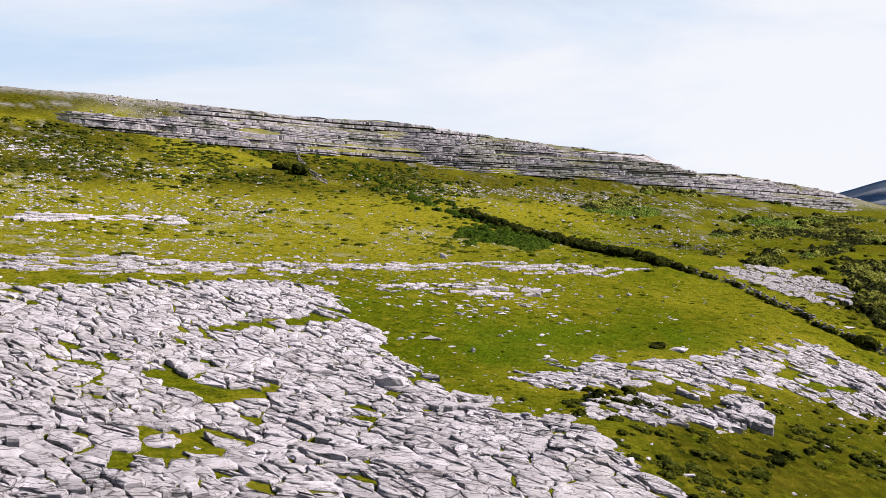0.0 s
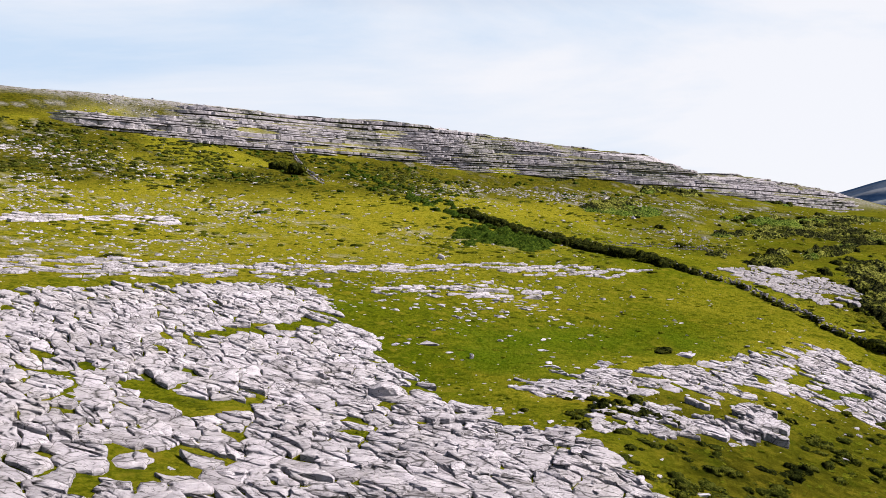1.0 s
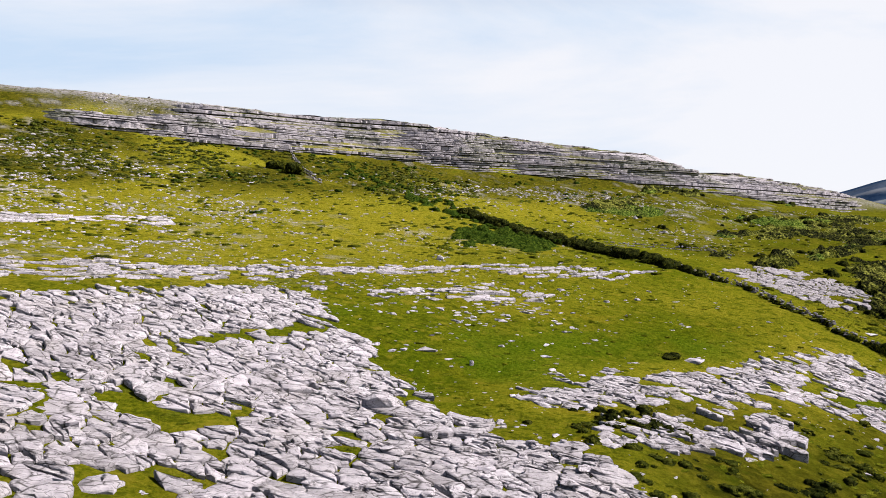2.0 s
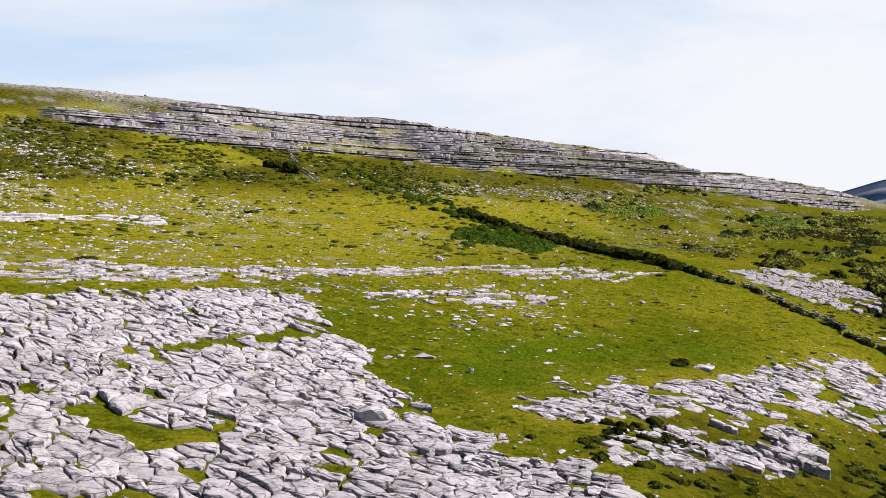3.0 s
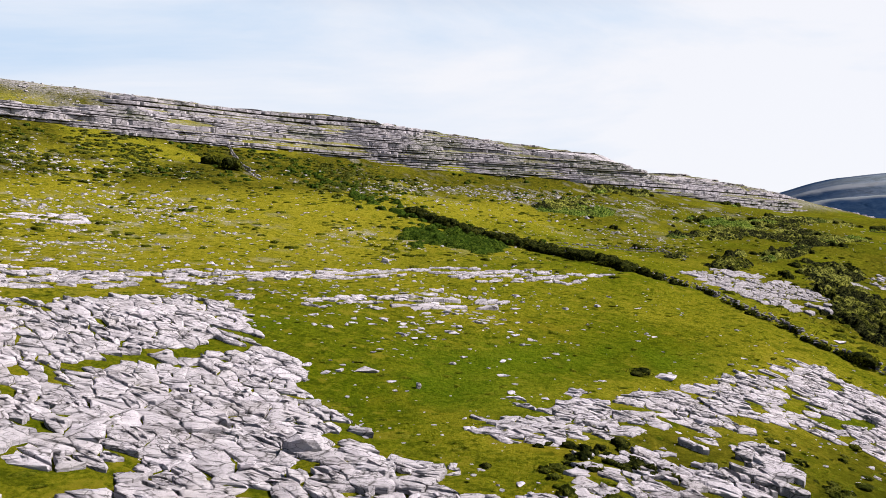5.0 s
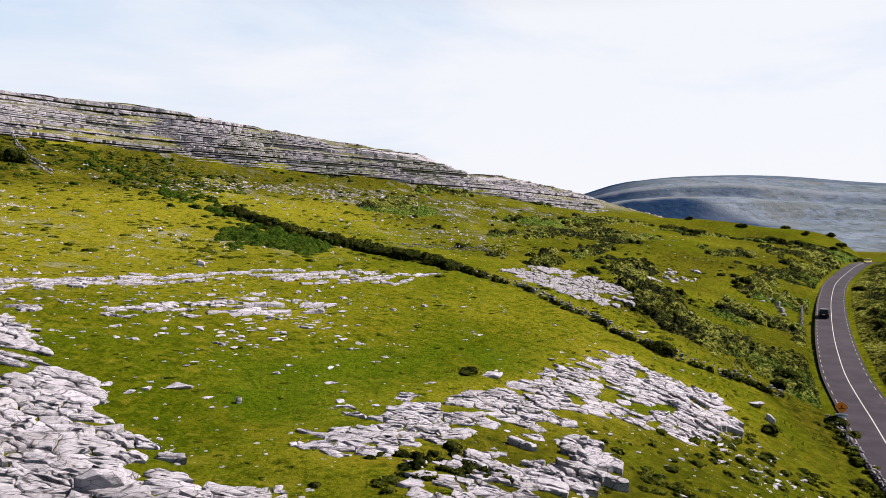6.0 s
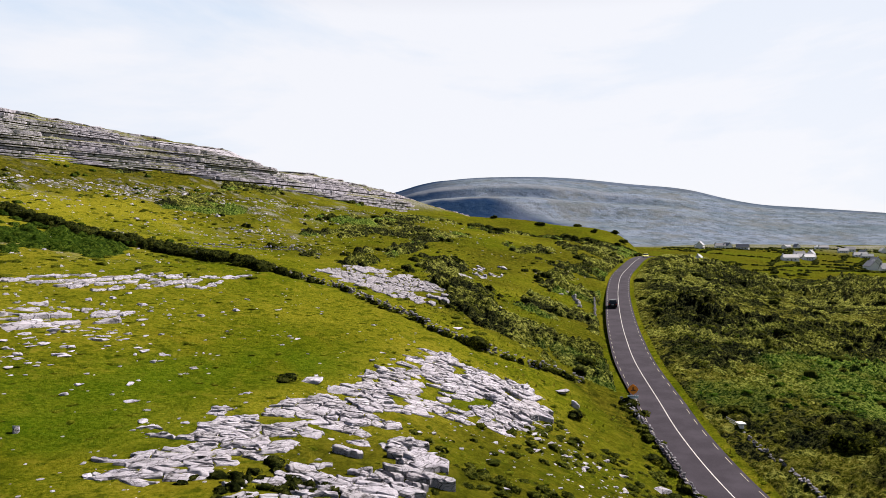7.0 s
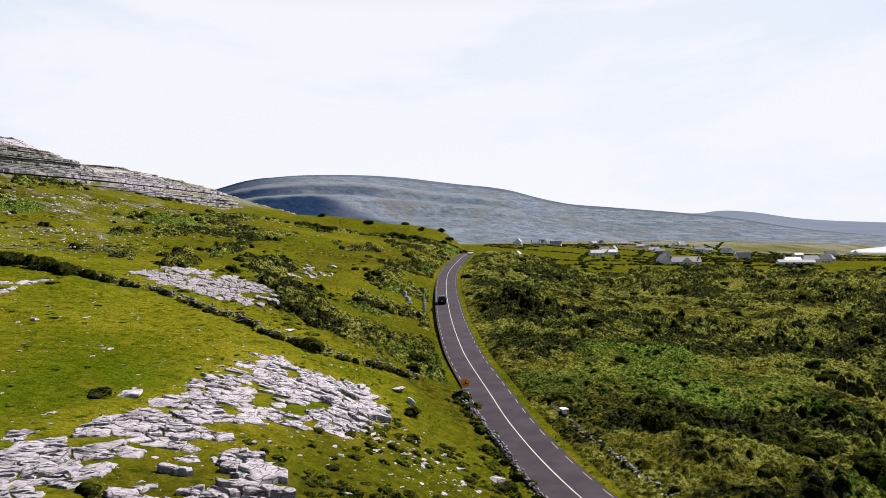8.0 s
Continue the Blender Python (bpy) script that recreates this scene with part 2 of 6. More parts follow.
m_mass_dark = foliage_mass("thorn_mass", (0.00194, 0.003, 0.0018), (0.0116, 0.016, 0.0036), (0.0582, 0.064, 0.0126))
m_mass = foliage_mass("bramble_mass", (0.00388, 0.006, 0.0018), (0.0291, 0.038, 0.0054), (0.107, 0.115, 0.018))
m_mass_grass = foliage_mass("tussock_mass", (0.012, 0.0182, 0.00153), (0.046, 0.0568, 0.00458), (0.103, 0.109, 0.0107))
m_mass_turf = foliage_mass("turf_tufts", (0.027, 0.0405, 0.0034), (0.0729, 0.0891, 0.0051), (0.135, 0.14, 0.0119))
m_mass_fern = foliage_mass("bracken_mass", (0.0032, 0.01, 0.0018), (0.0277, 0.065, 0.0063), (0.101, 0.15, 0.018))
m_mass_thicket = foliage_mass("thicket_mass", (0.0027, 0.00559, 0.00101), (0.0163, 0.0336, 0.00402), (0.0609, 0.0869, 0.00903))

m_canopy, nt, bs = material("scrub_canopy", 0.9)
bs.inputs["Specular IOR Level"].default_value = 0.0
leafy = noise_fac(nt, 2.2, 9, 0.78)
# the dark ends of these ramps put shade between sprays into the colour
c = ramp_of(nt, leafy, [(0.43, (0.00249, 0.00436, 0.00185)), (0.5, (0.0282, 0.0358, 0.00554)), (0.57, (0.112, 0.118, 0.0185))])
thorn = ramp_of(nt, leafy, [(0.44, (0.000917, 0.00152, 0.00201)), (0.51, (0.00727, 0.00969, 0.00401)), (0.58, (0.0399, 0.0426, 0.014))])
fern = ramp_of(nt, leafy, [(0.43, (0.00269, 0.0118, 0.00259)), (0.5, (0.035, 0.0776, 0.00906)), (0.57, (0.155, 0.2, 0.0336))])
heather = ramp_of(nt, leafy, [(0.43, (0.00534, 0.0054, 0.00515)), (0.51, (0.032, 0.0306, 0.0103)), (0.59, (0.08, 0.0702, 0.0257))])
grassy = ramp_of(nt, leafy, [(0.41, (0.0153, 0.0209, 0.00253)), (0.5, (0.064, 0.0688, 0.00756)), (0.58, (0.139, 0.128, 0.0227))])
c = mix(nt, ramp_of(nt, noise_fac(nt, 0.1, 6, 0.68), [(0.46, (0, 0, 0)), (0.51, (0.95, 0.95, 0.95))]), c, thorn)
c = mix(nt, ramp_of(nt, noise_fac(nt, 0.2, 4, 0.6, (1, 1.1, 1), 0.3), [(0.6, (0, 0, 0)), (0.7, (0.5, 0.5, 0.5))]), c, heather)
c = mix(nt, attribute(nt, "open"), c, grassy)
# bright and dark clumps by noise: sunlit tops and shadowed bushes painted in
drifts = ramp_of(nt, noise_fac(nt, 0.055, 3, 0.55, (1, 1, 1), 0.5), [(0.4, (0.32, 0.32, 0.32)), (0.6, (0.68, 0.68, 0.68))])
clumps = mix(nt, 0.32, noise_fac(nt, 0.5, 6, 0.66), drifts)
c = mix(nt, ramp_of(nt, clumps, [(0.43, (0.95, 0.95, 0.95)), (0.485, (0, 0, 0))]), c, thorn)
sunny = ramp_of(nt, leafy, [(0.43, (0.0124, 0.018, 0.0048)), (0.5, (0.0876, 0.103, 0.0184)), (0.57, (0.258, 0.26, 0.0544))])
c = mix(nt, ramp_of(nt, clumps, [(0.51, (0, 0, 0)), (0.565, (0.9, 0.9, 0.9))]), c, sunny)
c = mix(nt, attribute(nt, "fern"), c, fern)
nt.links.new(c, bs.inputs["Base Color"])
bump(nt, bs, leafy, 1.0, 1.0)

m_road, nt, bs = material("worn_asphalt", 0.95)
bs.inputs["Specular IOR Level"].default_value = 0.05
c = ramp_of(nt, noise_fac(nt, 30, 4, 0.8), [(0.3, (0.0176, 0.015, 0.0185)), (0.7, (0.0334, 0.0282, 0.0352))])
c = mix(nt, ramp_of(nt, noise_fac(nt, 0.35, 4), [(0.4, (0, 0, 0)), (0.65, (0.5, 0.5, 0.5))]), c, (0.0458, 0.0396, 0.0484))
nt.links.new(c, bs.inputs["Base Color"])
bump(nt, bs, noise_fac(nt, 45, 3), 0.5, 0.01)
m_paint, nt, bs = material("road_paint", 0.7)
nt.links.new(ramp_of(nt, noise_fac(nt, 7, 5, 0.7), [(0.3, (0.141, 0.134, 0.13)), (0.55, (0.324, 0.317, 0.296))]), bs.inputs["Base Color"])

m_edge_paint, nt, bs = material("worn_edge_paint", 0.8)
nt.links.new(ramp_of(nt, noise_fac(nt, 5, 5, 0.7), [(0.35, (0.09, 0.08, 0.07)), (0.6, (0.26, 0.24, 0.17))]), bs.inputs["Base Color"])


def plain_mat(name, colour, rough=0.7, metal=0.0, vary=0.12, scale=3.0):
    m, nt, bs = material(name, rough)
    lo, hi = tuple(c * (1 - vary) for c in colour), tuple(min(1, c * (1 + vary)) for c in colour)
    nt.links.new(ramp_of(nt, noise_fac(nt, scale, 5, 0.6), [(0.3, lo), (0.7, hi)]), bs.inputs["Base Color"])
    bs.inputs["Metallic"].default_value = metal
    return m


# ---------------------------------------------------------------- building blocks
def mesh_of(name, verts, faces, smooth_faces=False):
    me = bpy.data.meshes.new(name)
    me.from_pydata([tuple(map(float, v)) for v in verts] if not isinstance(verts, np.ndarray) else verts.tolist(), [], faces if isinstance(faces, list) else faces.tolist())
    if smooth_faces:
        me.polygons.foreach_set("use_smooth", np.ones(len(me.polygons), bool))
    me.update()
    return me


def thing(name, mesh, mat, label="", category="", group="", kind=""):
    ob = new(name, mesh)
    if mesh is not None and mat is not None and not mesh.materials:
        mesh.materials.append(mat)
    return tagged(ob, label, category, group, kind)


def part(name, mesh, mat, parent, label=""):
    ob = new(name, mesh)
    if mat is not None and not mesh.materials:
        mesh.materials.append(mat)
    ob.parent = parent
    return tagged(ob, label)


class Heap:
    """Gathers many small pieces into one mesh."""

    def __init__(self):
        self.v, self.f, self.n = [], [], 0

    def add(self, verts, faces):
        self.v.append(np.asarray(verts, float))
        self.f.extend([[i + self.n for i in f] for f in faces])
        self.n += len(verts)

    def mesh(self, name, smooth_faces=False):
        v = np.concatenate(self.v) if self.v else np.zeros((0, 3))
        return mesh_of(name, v, self.f, smooth_faces)


# grey limestone with the blue of distance haze put into its colour
m_far, nt, bs = material("hazy_far_limestone", 0.95)
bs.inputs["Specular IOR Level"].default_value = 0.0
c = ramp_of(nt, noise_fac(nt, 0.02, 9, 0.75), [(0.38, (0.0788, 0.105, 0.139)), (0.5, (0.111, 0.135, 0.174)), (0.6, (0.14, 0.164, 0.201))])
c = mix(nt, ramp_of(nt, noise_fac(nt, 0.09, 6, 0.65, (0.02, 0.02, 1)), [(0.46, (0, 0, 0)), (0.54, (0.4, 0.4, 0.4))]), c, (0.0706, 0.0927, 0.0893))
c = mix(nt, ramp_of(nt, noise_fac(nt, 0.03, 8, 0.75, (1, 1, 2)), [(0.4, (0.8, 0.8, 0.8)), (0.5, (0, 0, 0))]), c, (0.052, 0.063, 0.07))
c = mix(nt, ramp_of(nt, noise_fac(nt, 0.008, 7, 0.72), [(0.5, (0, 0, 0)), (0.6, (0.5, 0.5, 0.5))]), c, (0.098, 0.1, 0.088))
# blue-black painted in for the shade on the far scarps
c = mix(nt, attribute(nt, "hill_shade"), c, ramp_of(nt, noise_fac(nt, 0.05, 6, 0.7), [(0.35, (0.00639, 0.0174, 0.045)), (0.65, (0.0157, 0.0317, 0.0634))]))
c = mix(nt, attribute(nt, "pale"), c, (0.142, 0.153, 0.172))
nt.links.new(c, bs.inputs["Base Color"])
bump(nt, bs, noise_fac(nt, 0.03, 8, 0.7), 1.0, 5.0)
# the headland's haze is put into its colour as blue
m_blue, nt, bs = material("hazy_moor", 0.95)
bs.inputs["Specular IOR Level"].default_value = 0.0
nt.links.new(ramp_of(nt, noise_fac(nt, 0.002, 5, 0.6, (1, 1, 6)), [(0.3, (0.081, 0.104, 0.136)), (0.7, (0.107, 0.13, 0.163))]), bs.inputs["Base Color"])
m_sea, nt, bs = material("bright_sea", 0.18)
nt.links.new(ramp_of(nt, noise_fac(nt, 0.01, 4, 0.6), [(0.35, (0.155, 0.186, 0.207)), (0.65, (0.285, 0.311, 0.321))]), bs.inputs["Base Color"])
m_white = plain_mat("white_plaster", (0.66, 0.65, 0.63), 0.85, 0, 0.08, 1.2)
m_slate = plain_mat("slate_roof", (0.13, 0.135, 0.16), 0.6, 0, 0.2, 2.0)
m_pale_roof = plain_mat("pale_sheet_roof", (0.24, 0.25, 0.26), 0.95, 0, 0.1, 0.5)
m_pane = plain_mat("dark_window_glass", (0.03, 0.035, 0.04), 0.08)
m_wood = plain_mat("painted_door", (0.12, 0.08, 0.06), 0.6)
m_tyre = plain_mat("black_rubber", (0.02, 0.02, 0.02), 0.85)
m_rim = plain_mat("alloy_wheel", (0.5, 0.5, 0.52), 0.35, 0.9, 0.05)
m_black = plain_mat("black_car_paint", (0.012, 0.012, 0.014), 0.18, 0.0, 0.05)
m_yellow = plain_mat("pale_yellow_car_paint", (0.75, 0.66, 0.2), 0.25, 0.0, 0.05)
m_lamp_red = plain_mat("red_lamp_lens", (0.35, 0.015, 0.012), 0.25)
m_lamp_clear = plain_mat("clear_lamp_lens", (0.7, 0.7, 0.68), 0.15)
m_plate = plain_mat("number_plate", (0.7, 0.7, 0.65), 0.5)
m_orange = plain_mat("orange_sign_face", (0.92, 0.28, 0.03), 0.5, 0.0, 0.06)
m_sign_black = plain_mat("black_sign_paint", (0.02, 0.02, 0.02), 0.6)
m_sign_pale = plain_mat("pale_sign_plate", (0.62, 0.72, 0.74), 0.5, 0, 0.05)
m_steel = plain_mat("galvanised_steel", (0.45, 0.46, 0.47), 0.4, 0.85, 0.15)
m_concrete = plain_mat("whitewashed_concrete", (0.66, 0.65, 0.62), 0.85, 0, 0.12, 2.5)


# ---------------------------------------------------------------- the lie of the land
# u runs along the road to the north-east, v across it up the hill to the north-west
C45 = math.sqrt(0.5)


def to_uv(x, y):
    return (x + y) * C45, (y - x) * C45


def to_xy(u, v):
    return (u - v) * C45, (u + v) * C45


def smooth(a, b, t):
    t = np.clip((np.asarray(t, float) - a) / (b - a), 0, 1)
    return t * t * (3 - 2 * t)


def curve(pairs, t):
    """A smooth line through (t, value) pairs."""
    a = np.array(pairs, float)
    t = np.asarray(t, float)
    s = np.clip(t, a[0, 0], a[-1, 0])
    m = np.gradient(a[:, 1], a[:, 0])
    i = np.clip(np.searchsorted(a[:, 0], s) - 1, 0, len(a) - 2)
    h = a[i + 1, 0] - a[i, 0]
    q = (s - a[i, 0]) / h
    return ((2 * q**3 - 3 * q**2 + 1) * a[i, 1] + (q**3 - 2 * q**2 + q) * h * m[i]
            + (3 * q**2 - 2 * q**3) * a[i + 1, 1] + (q**3 - q**2) * h * m[i + 1])


def hashed(ix, iy, seed):
    n = (ix.astype(np.int64) * 374761393 + iy.astype(np.int64) * 668265263 + seed * 982451653) & 0xFFFFFFFF
    n = ((n ^ (n >> 13)) * 1274126177) & 0xFFFFFFFF
    return ((n ^ (n >> 16)) & 0xFFFF) / 65535.0


def fuzz(x, y, size, seed=0, octaves=3):
    """Rolling noise from -1 to 1 with features of that size in metres."""
    x, y = np.asarray(x, float), np.asarray(y, float)
    out, amp, tot = 0.0, 1.0, 0.0
    for k in range(octaves):
        px, py = x / size * 2**k + 17.3 * k, y / size * 2**k - 9.1 * k
        ix, iy = np.floor(px), np.floor(py)
        fx, fy = px - ix, py - iy
        fx, fy = fx * fx * (3 - 2 * fx), fy * fy * (3 - 2 * fy)
        a, b = hashed(ix, iy, seed + k), hashed(ix + 1, iy, seed + k)
        c, d = hashed(ix, iy + 1, seed + k), hashed(ix + 1, iy + 1, seed + k)
        out = out + amp * ((a + (b - a) * fx) * (1 - fy) + (c + (d - c) * fx) * fy)
        tot += amp
        amp *= 0.5
    return out / tot * 2 - 1


ROAD_V = [(-400, -70), (-100, -36), (0, -19), (40, -8.9), (60, -3.6), (68, -1.75), (75, -0.45), (84, 0.7), (95, 1.4), (115, 2.6), (130, 2.6),
          (167, 1.6), (198, 0), (220, -2), (247, -6.6), (274, -11.5), (320, -21), (450, -45), (900, -150)]
ROAD_Z = [(-400, -4), (0, -1.2), (40, -0.7), (68, -0.2), (84, 0.8), (95, 1.4), (115, 2.6), (130, 3.2), (167, 4.8), (198, 6.8),
          (220, 8.6), (247, 10.6), (274, 12), (300, 12.2), (340, 10.5), (450, 2), (600, -10), (900, -16)]
CLIFF_V = [(-300, 330), (0, 262), (95, 220), (131, 203), (172, 192), (212, 172), (269, 135), (381, 86), (480, 72), (900, 60)]
CLIFF_FOOT = [(-300, 66), (0, 60), (95, 52), (131, 48.6), (172, 47), (212, 45.5), (269, 41), (381, 30.5), (480, 31), (600, 22), (900, 16)]
CLIFF_TOP = [(-300, 76), (0, 71), (60, 69.5), (83, 69.5), (111, 68), (145, 66.5), (190, 67.3), (222, 64), (254, 60.4), (275, 58.8), (291, 57), (299, 53.2), (335, 51), (370, 48.2), (404, 45.6), (440, 42), (471, 40), (520, 38), (640, 24), (900, 18)]
SLOPE = [(0, 0), (0.03, 0.055), (0.07, 0.125), (0.11, 0.18), (0.16, 0.218), (0.26, 0.285), (0.34, 0.325), (0.42, 0.38),
         (0.5, 0.46), (0.6, 0.56), (0.7, 0.65), (0.82, 0.765), (0.93, 0.89), (1, 1)]


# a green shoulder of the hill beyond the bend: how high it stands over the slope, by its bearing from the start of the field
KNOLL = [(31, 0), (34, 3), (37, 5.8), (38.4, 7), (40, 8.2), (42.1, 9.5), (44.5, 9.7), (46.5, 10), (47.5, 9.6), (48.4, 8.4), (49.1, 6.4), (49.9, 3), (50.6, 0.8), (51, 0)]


def road_line(u):
    return curve(ROAD_V, u)


def lie(x, y):
    """The height of the ground, without its small bumps."""
    u, v = to_uv(np.asarray(x, float), np.asarray(y, float))
    rv, rz = road_line(u), curve(ROAD_Z, u)
    cv, foot, top = curve(CLIFF_V, u), curve(CLIFF_FOOT, u), curve(CLIFF_TOP, u)
    up = np.maximum(v - rv - 4.0, 0)
    w = up / np.maximum(cv - rv - 4.0, 5)
    hill = rz + (foot - rz) * curve(SLOPE, w)
    over = np.maximum(v - cv, 0)
    crag = foot + (top - foot) * np.clip(over / 34.0, 0, 1) + np.clip((over - 34) / 400, 0, 1) * 42 * smooth(500, 0, u)
    z = np.where(over > 0, crag, hill)
    # the heath below the road, falling to the plain by the sea
    down = np.maximum(rv - 4.0 - v, 0)
    heath = rz + (-2.5 - rz) * smooth(0, 60, down) + 5.0 * smooth(150, 330, u) * smooth(20, 90, down)
    z = np.where(down > 0, heath, z)
    far = np.hypot(x, y)
    # a hollow under the pavement, a dip by the bend, a shallower middle slope
    z = z - 2.7 * np.exp(-((u - 30) / 34) ** 2 - ((v - 40) / 22) ** 2)
    z = z - 2.8 * np.exp(-((u - 168) / 45) ** 2 - ((v - 26) / 20) ** 2)
    z = z - 4.2 * np.exp(-((u - 35) / 55) ** 2 - ((v - 145) / 48) ** 2)
    plain = np.maximum(-6 - 0.0175 * np.maximum(x - 600, 0), -26) + 13 * smooth(330, 520, y) * smooth(2600, 1500, far) + 8 * smooth(310, 420, y) * smooth(1100, 1400, x)
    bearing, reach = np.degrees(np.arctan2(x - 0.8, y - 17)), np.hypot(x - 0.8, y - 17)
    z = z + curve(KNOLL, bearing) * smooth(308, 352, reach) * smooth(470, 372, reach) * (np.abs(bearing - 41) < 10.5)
    k = smooth(330, 620, far) * smooth(60, -40, v - 0.05 * u)
    z = z + (plain - z) * k
    return z


# ---------------------------------------------------------------- the plan: where the bare rock, hedges and walls lie
PAVEMENT = [(-34, 56), (-21, 69), (-17, 74.5), (-11.9, 72.3), (-8.9, 64.2), (-6, 61.4), (-4.3, 57.2), (-2.3, 54), (-0.5, 49), (2.7, 47), (4.2, 44.8), (7.8, 42.6), (9.2, 39.5), (10.3, 36.5), (10.8, 33), (9, 29), (-2, 24), (-16, 21), (-30, 24), (-40, 40)]
CRAG_FIELD = [(5.5, 54), (10, 59), (16.8, 61.8), (25, 65.6), (32.2, 70.6), (38.6, 76), (41.6, 76), (42.2, 72.5), (44.5, 71.6), (47, 70), (44, 63.3), (40, 59.8), (34, 57.4), (32, 59), (28.3, 58.4), (19.5, 53.2), (13.8, 52), (7.3, 50)]
CRAG_LOW = [(9.8, 47), (12.9, 49.8), (16.3, 50.6), (21.7, 54.3), (24.2, 53.4), (22.4, 49.7), (20.6, 46.5), (17, 44.6), (9, 43)]
LEDGE_LONG = [(-62, 59), (-48, 69), (-39.5, 73.8), (-31.8, 79.1), (-17.2, 88.1), (1.8, 102.5), (17.7, 108.1), (32.3, 109.4), (23.8, 101), (1.7, 95.1), (-15.6, 81.3), (-26.5, 69.5), (-33, 63), (-39, 60), (-53, 51)]
LEDGE_SHORT = [(-15, 76.8), (-7, 79.8), (1.6, 86.2), (5.6, 91.5), (9.9, 89.2), (15, 87.4), (7.2, 80.2), (2.7, 80), (-6.6, 76.6), (-14, 74.6)]
OUTCROP = [(47.5, 122.5), (59.8, 133.6), (67.3, 133.1), (72.1, 128), (68.9, 115), (60.1, 103), (55, 100), (50, 104), (48.2, 113.6)]
LEDGE_HIGH = [(-66, 107.8), (-58.2, 115.4), (-53.8, 122), (-46.2, 125.3), (-43.7, 117.1), (-53, 107.5), (-61.1, 101)]
OUTCROP_SMALL = [(91, 144), (107, 156), (115.6, 155.7), (107.4, 147.1), (88, 137)]
HEDGE = [(6, 166), (12, 159), (19.5, 146), (28, 139), (33.3, 127), (37, 118), (41, 112), (44.6, 106), (44.4, 92), (45.6, 83), (49, 78.5), (53.2, 75.8), (61, 74.6)]


def inside(poly, x, y):
    x, y = np.asarray(x, float), np.asarray(y, float)
    hit = np.zeros(x.shape, bool)
    for (ax, ay), (bx, by) in zip(poly, poly[1:] + poly[:1]):
        if ay != by:
            hit ^= ((ay > y) != (by > y)) & (x < (bx - ax) * (y - ay) / (by - ay) + ax)
    return hit


def edge_distance(poly, x, y):
    """How far a point is from the outline."""
    x, y = np.asarray(x, float), np.asarray(y, float)
    best = np.full(x.shape, 1e9)
    for (ax, ay), (bx, by) in zip(poly, poly[1:] + poly[:1]):
        dx, dy = bx - ax, by - ay
        t = np.clip(((x - ax) * dx + (y - ay) * dy) / (dx * dx + dy * dy), 0, 1)
        best = np.minimum(best, np.hypot(x - ax - t * dx, y - ay - t * dy))
    return best


def along(line, step):
    """Points every step metres along a line, with its direction."""
    p = np.array(line, float)
    seg = np.hypot(*np.diff(p, axis=0).T)
    s = np.concatenate([[0], np.cumsum(seg)])
    t = np.arange(0, s[-1], step)
    x, y = np.interp(t, s, p[:, 0]), np.interp(t, s, p[:, 1])
    return x, y, np.arctan2(np.gradient(y), np.gradient(x))


def ground_height(x, y):
    """The ground with its hummocks."""
    x, y = np.asarray(x, float), np.asarray(y, float)
    u, v = to_uv(x, y)
    side = v - road_line(u)
    clear = smooth(3.0, 9.0, np.abs(side))
    far = np.hypot(x, y)
    z = lie(x, y)
    z = z + clear * (0.55 * fuzz(x, y, 11, 3, 3) + 0.16 * fuzz(x, y, 2.2, 5, 2)) * smooth(2500, 700, far)
    wild = smooth(-5, -14, side)
    z = z + wild * smooth(900, 300, far) * (1.3 * fuzz(x, y, 9, 9, 3) + 0.35)
    return z - 0.12 * smooth(3.6, 2.6, np.abs(side))


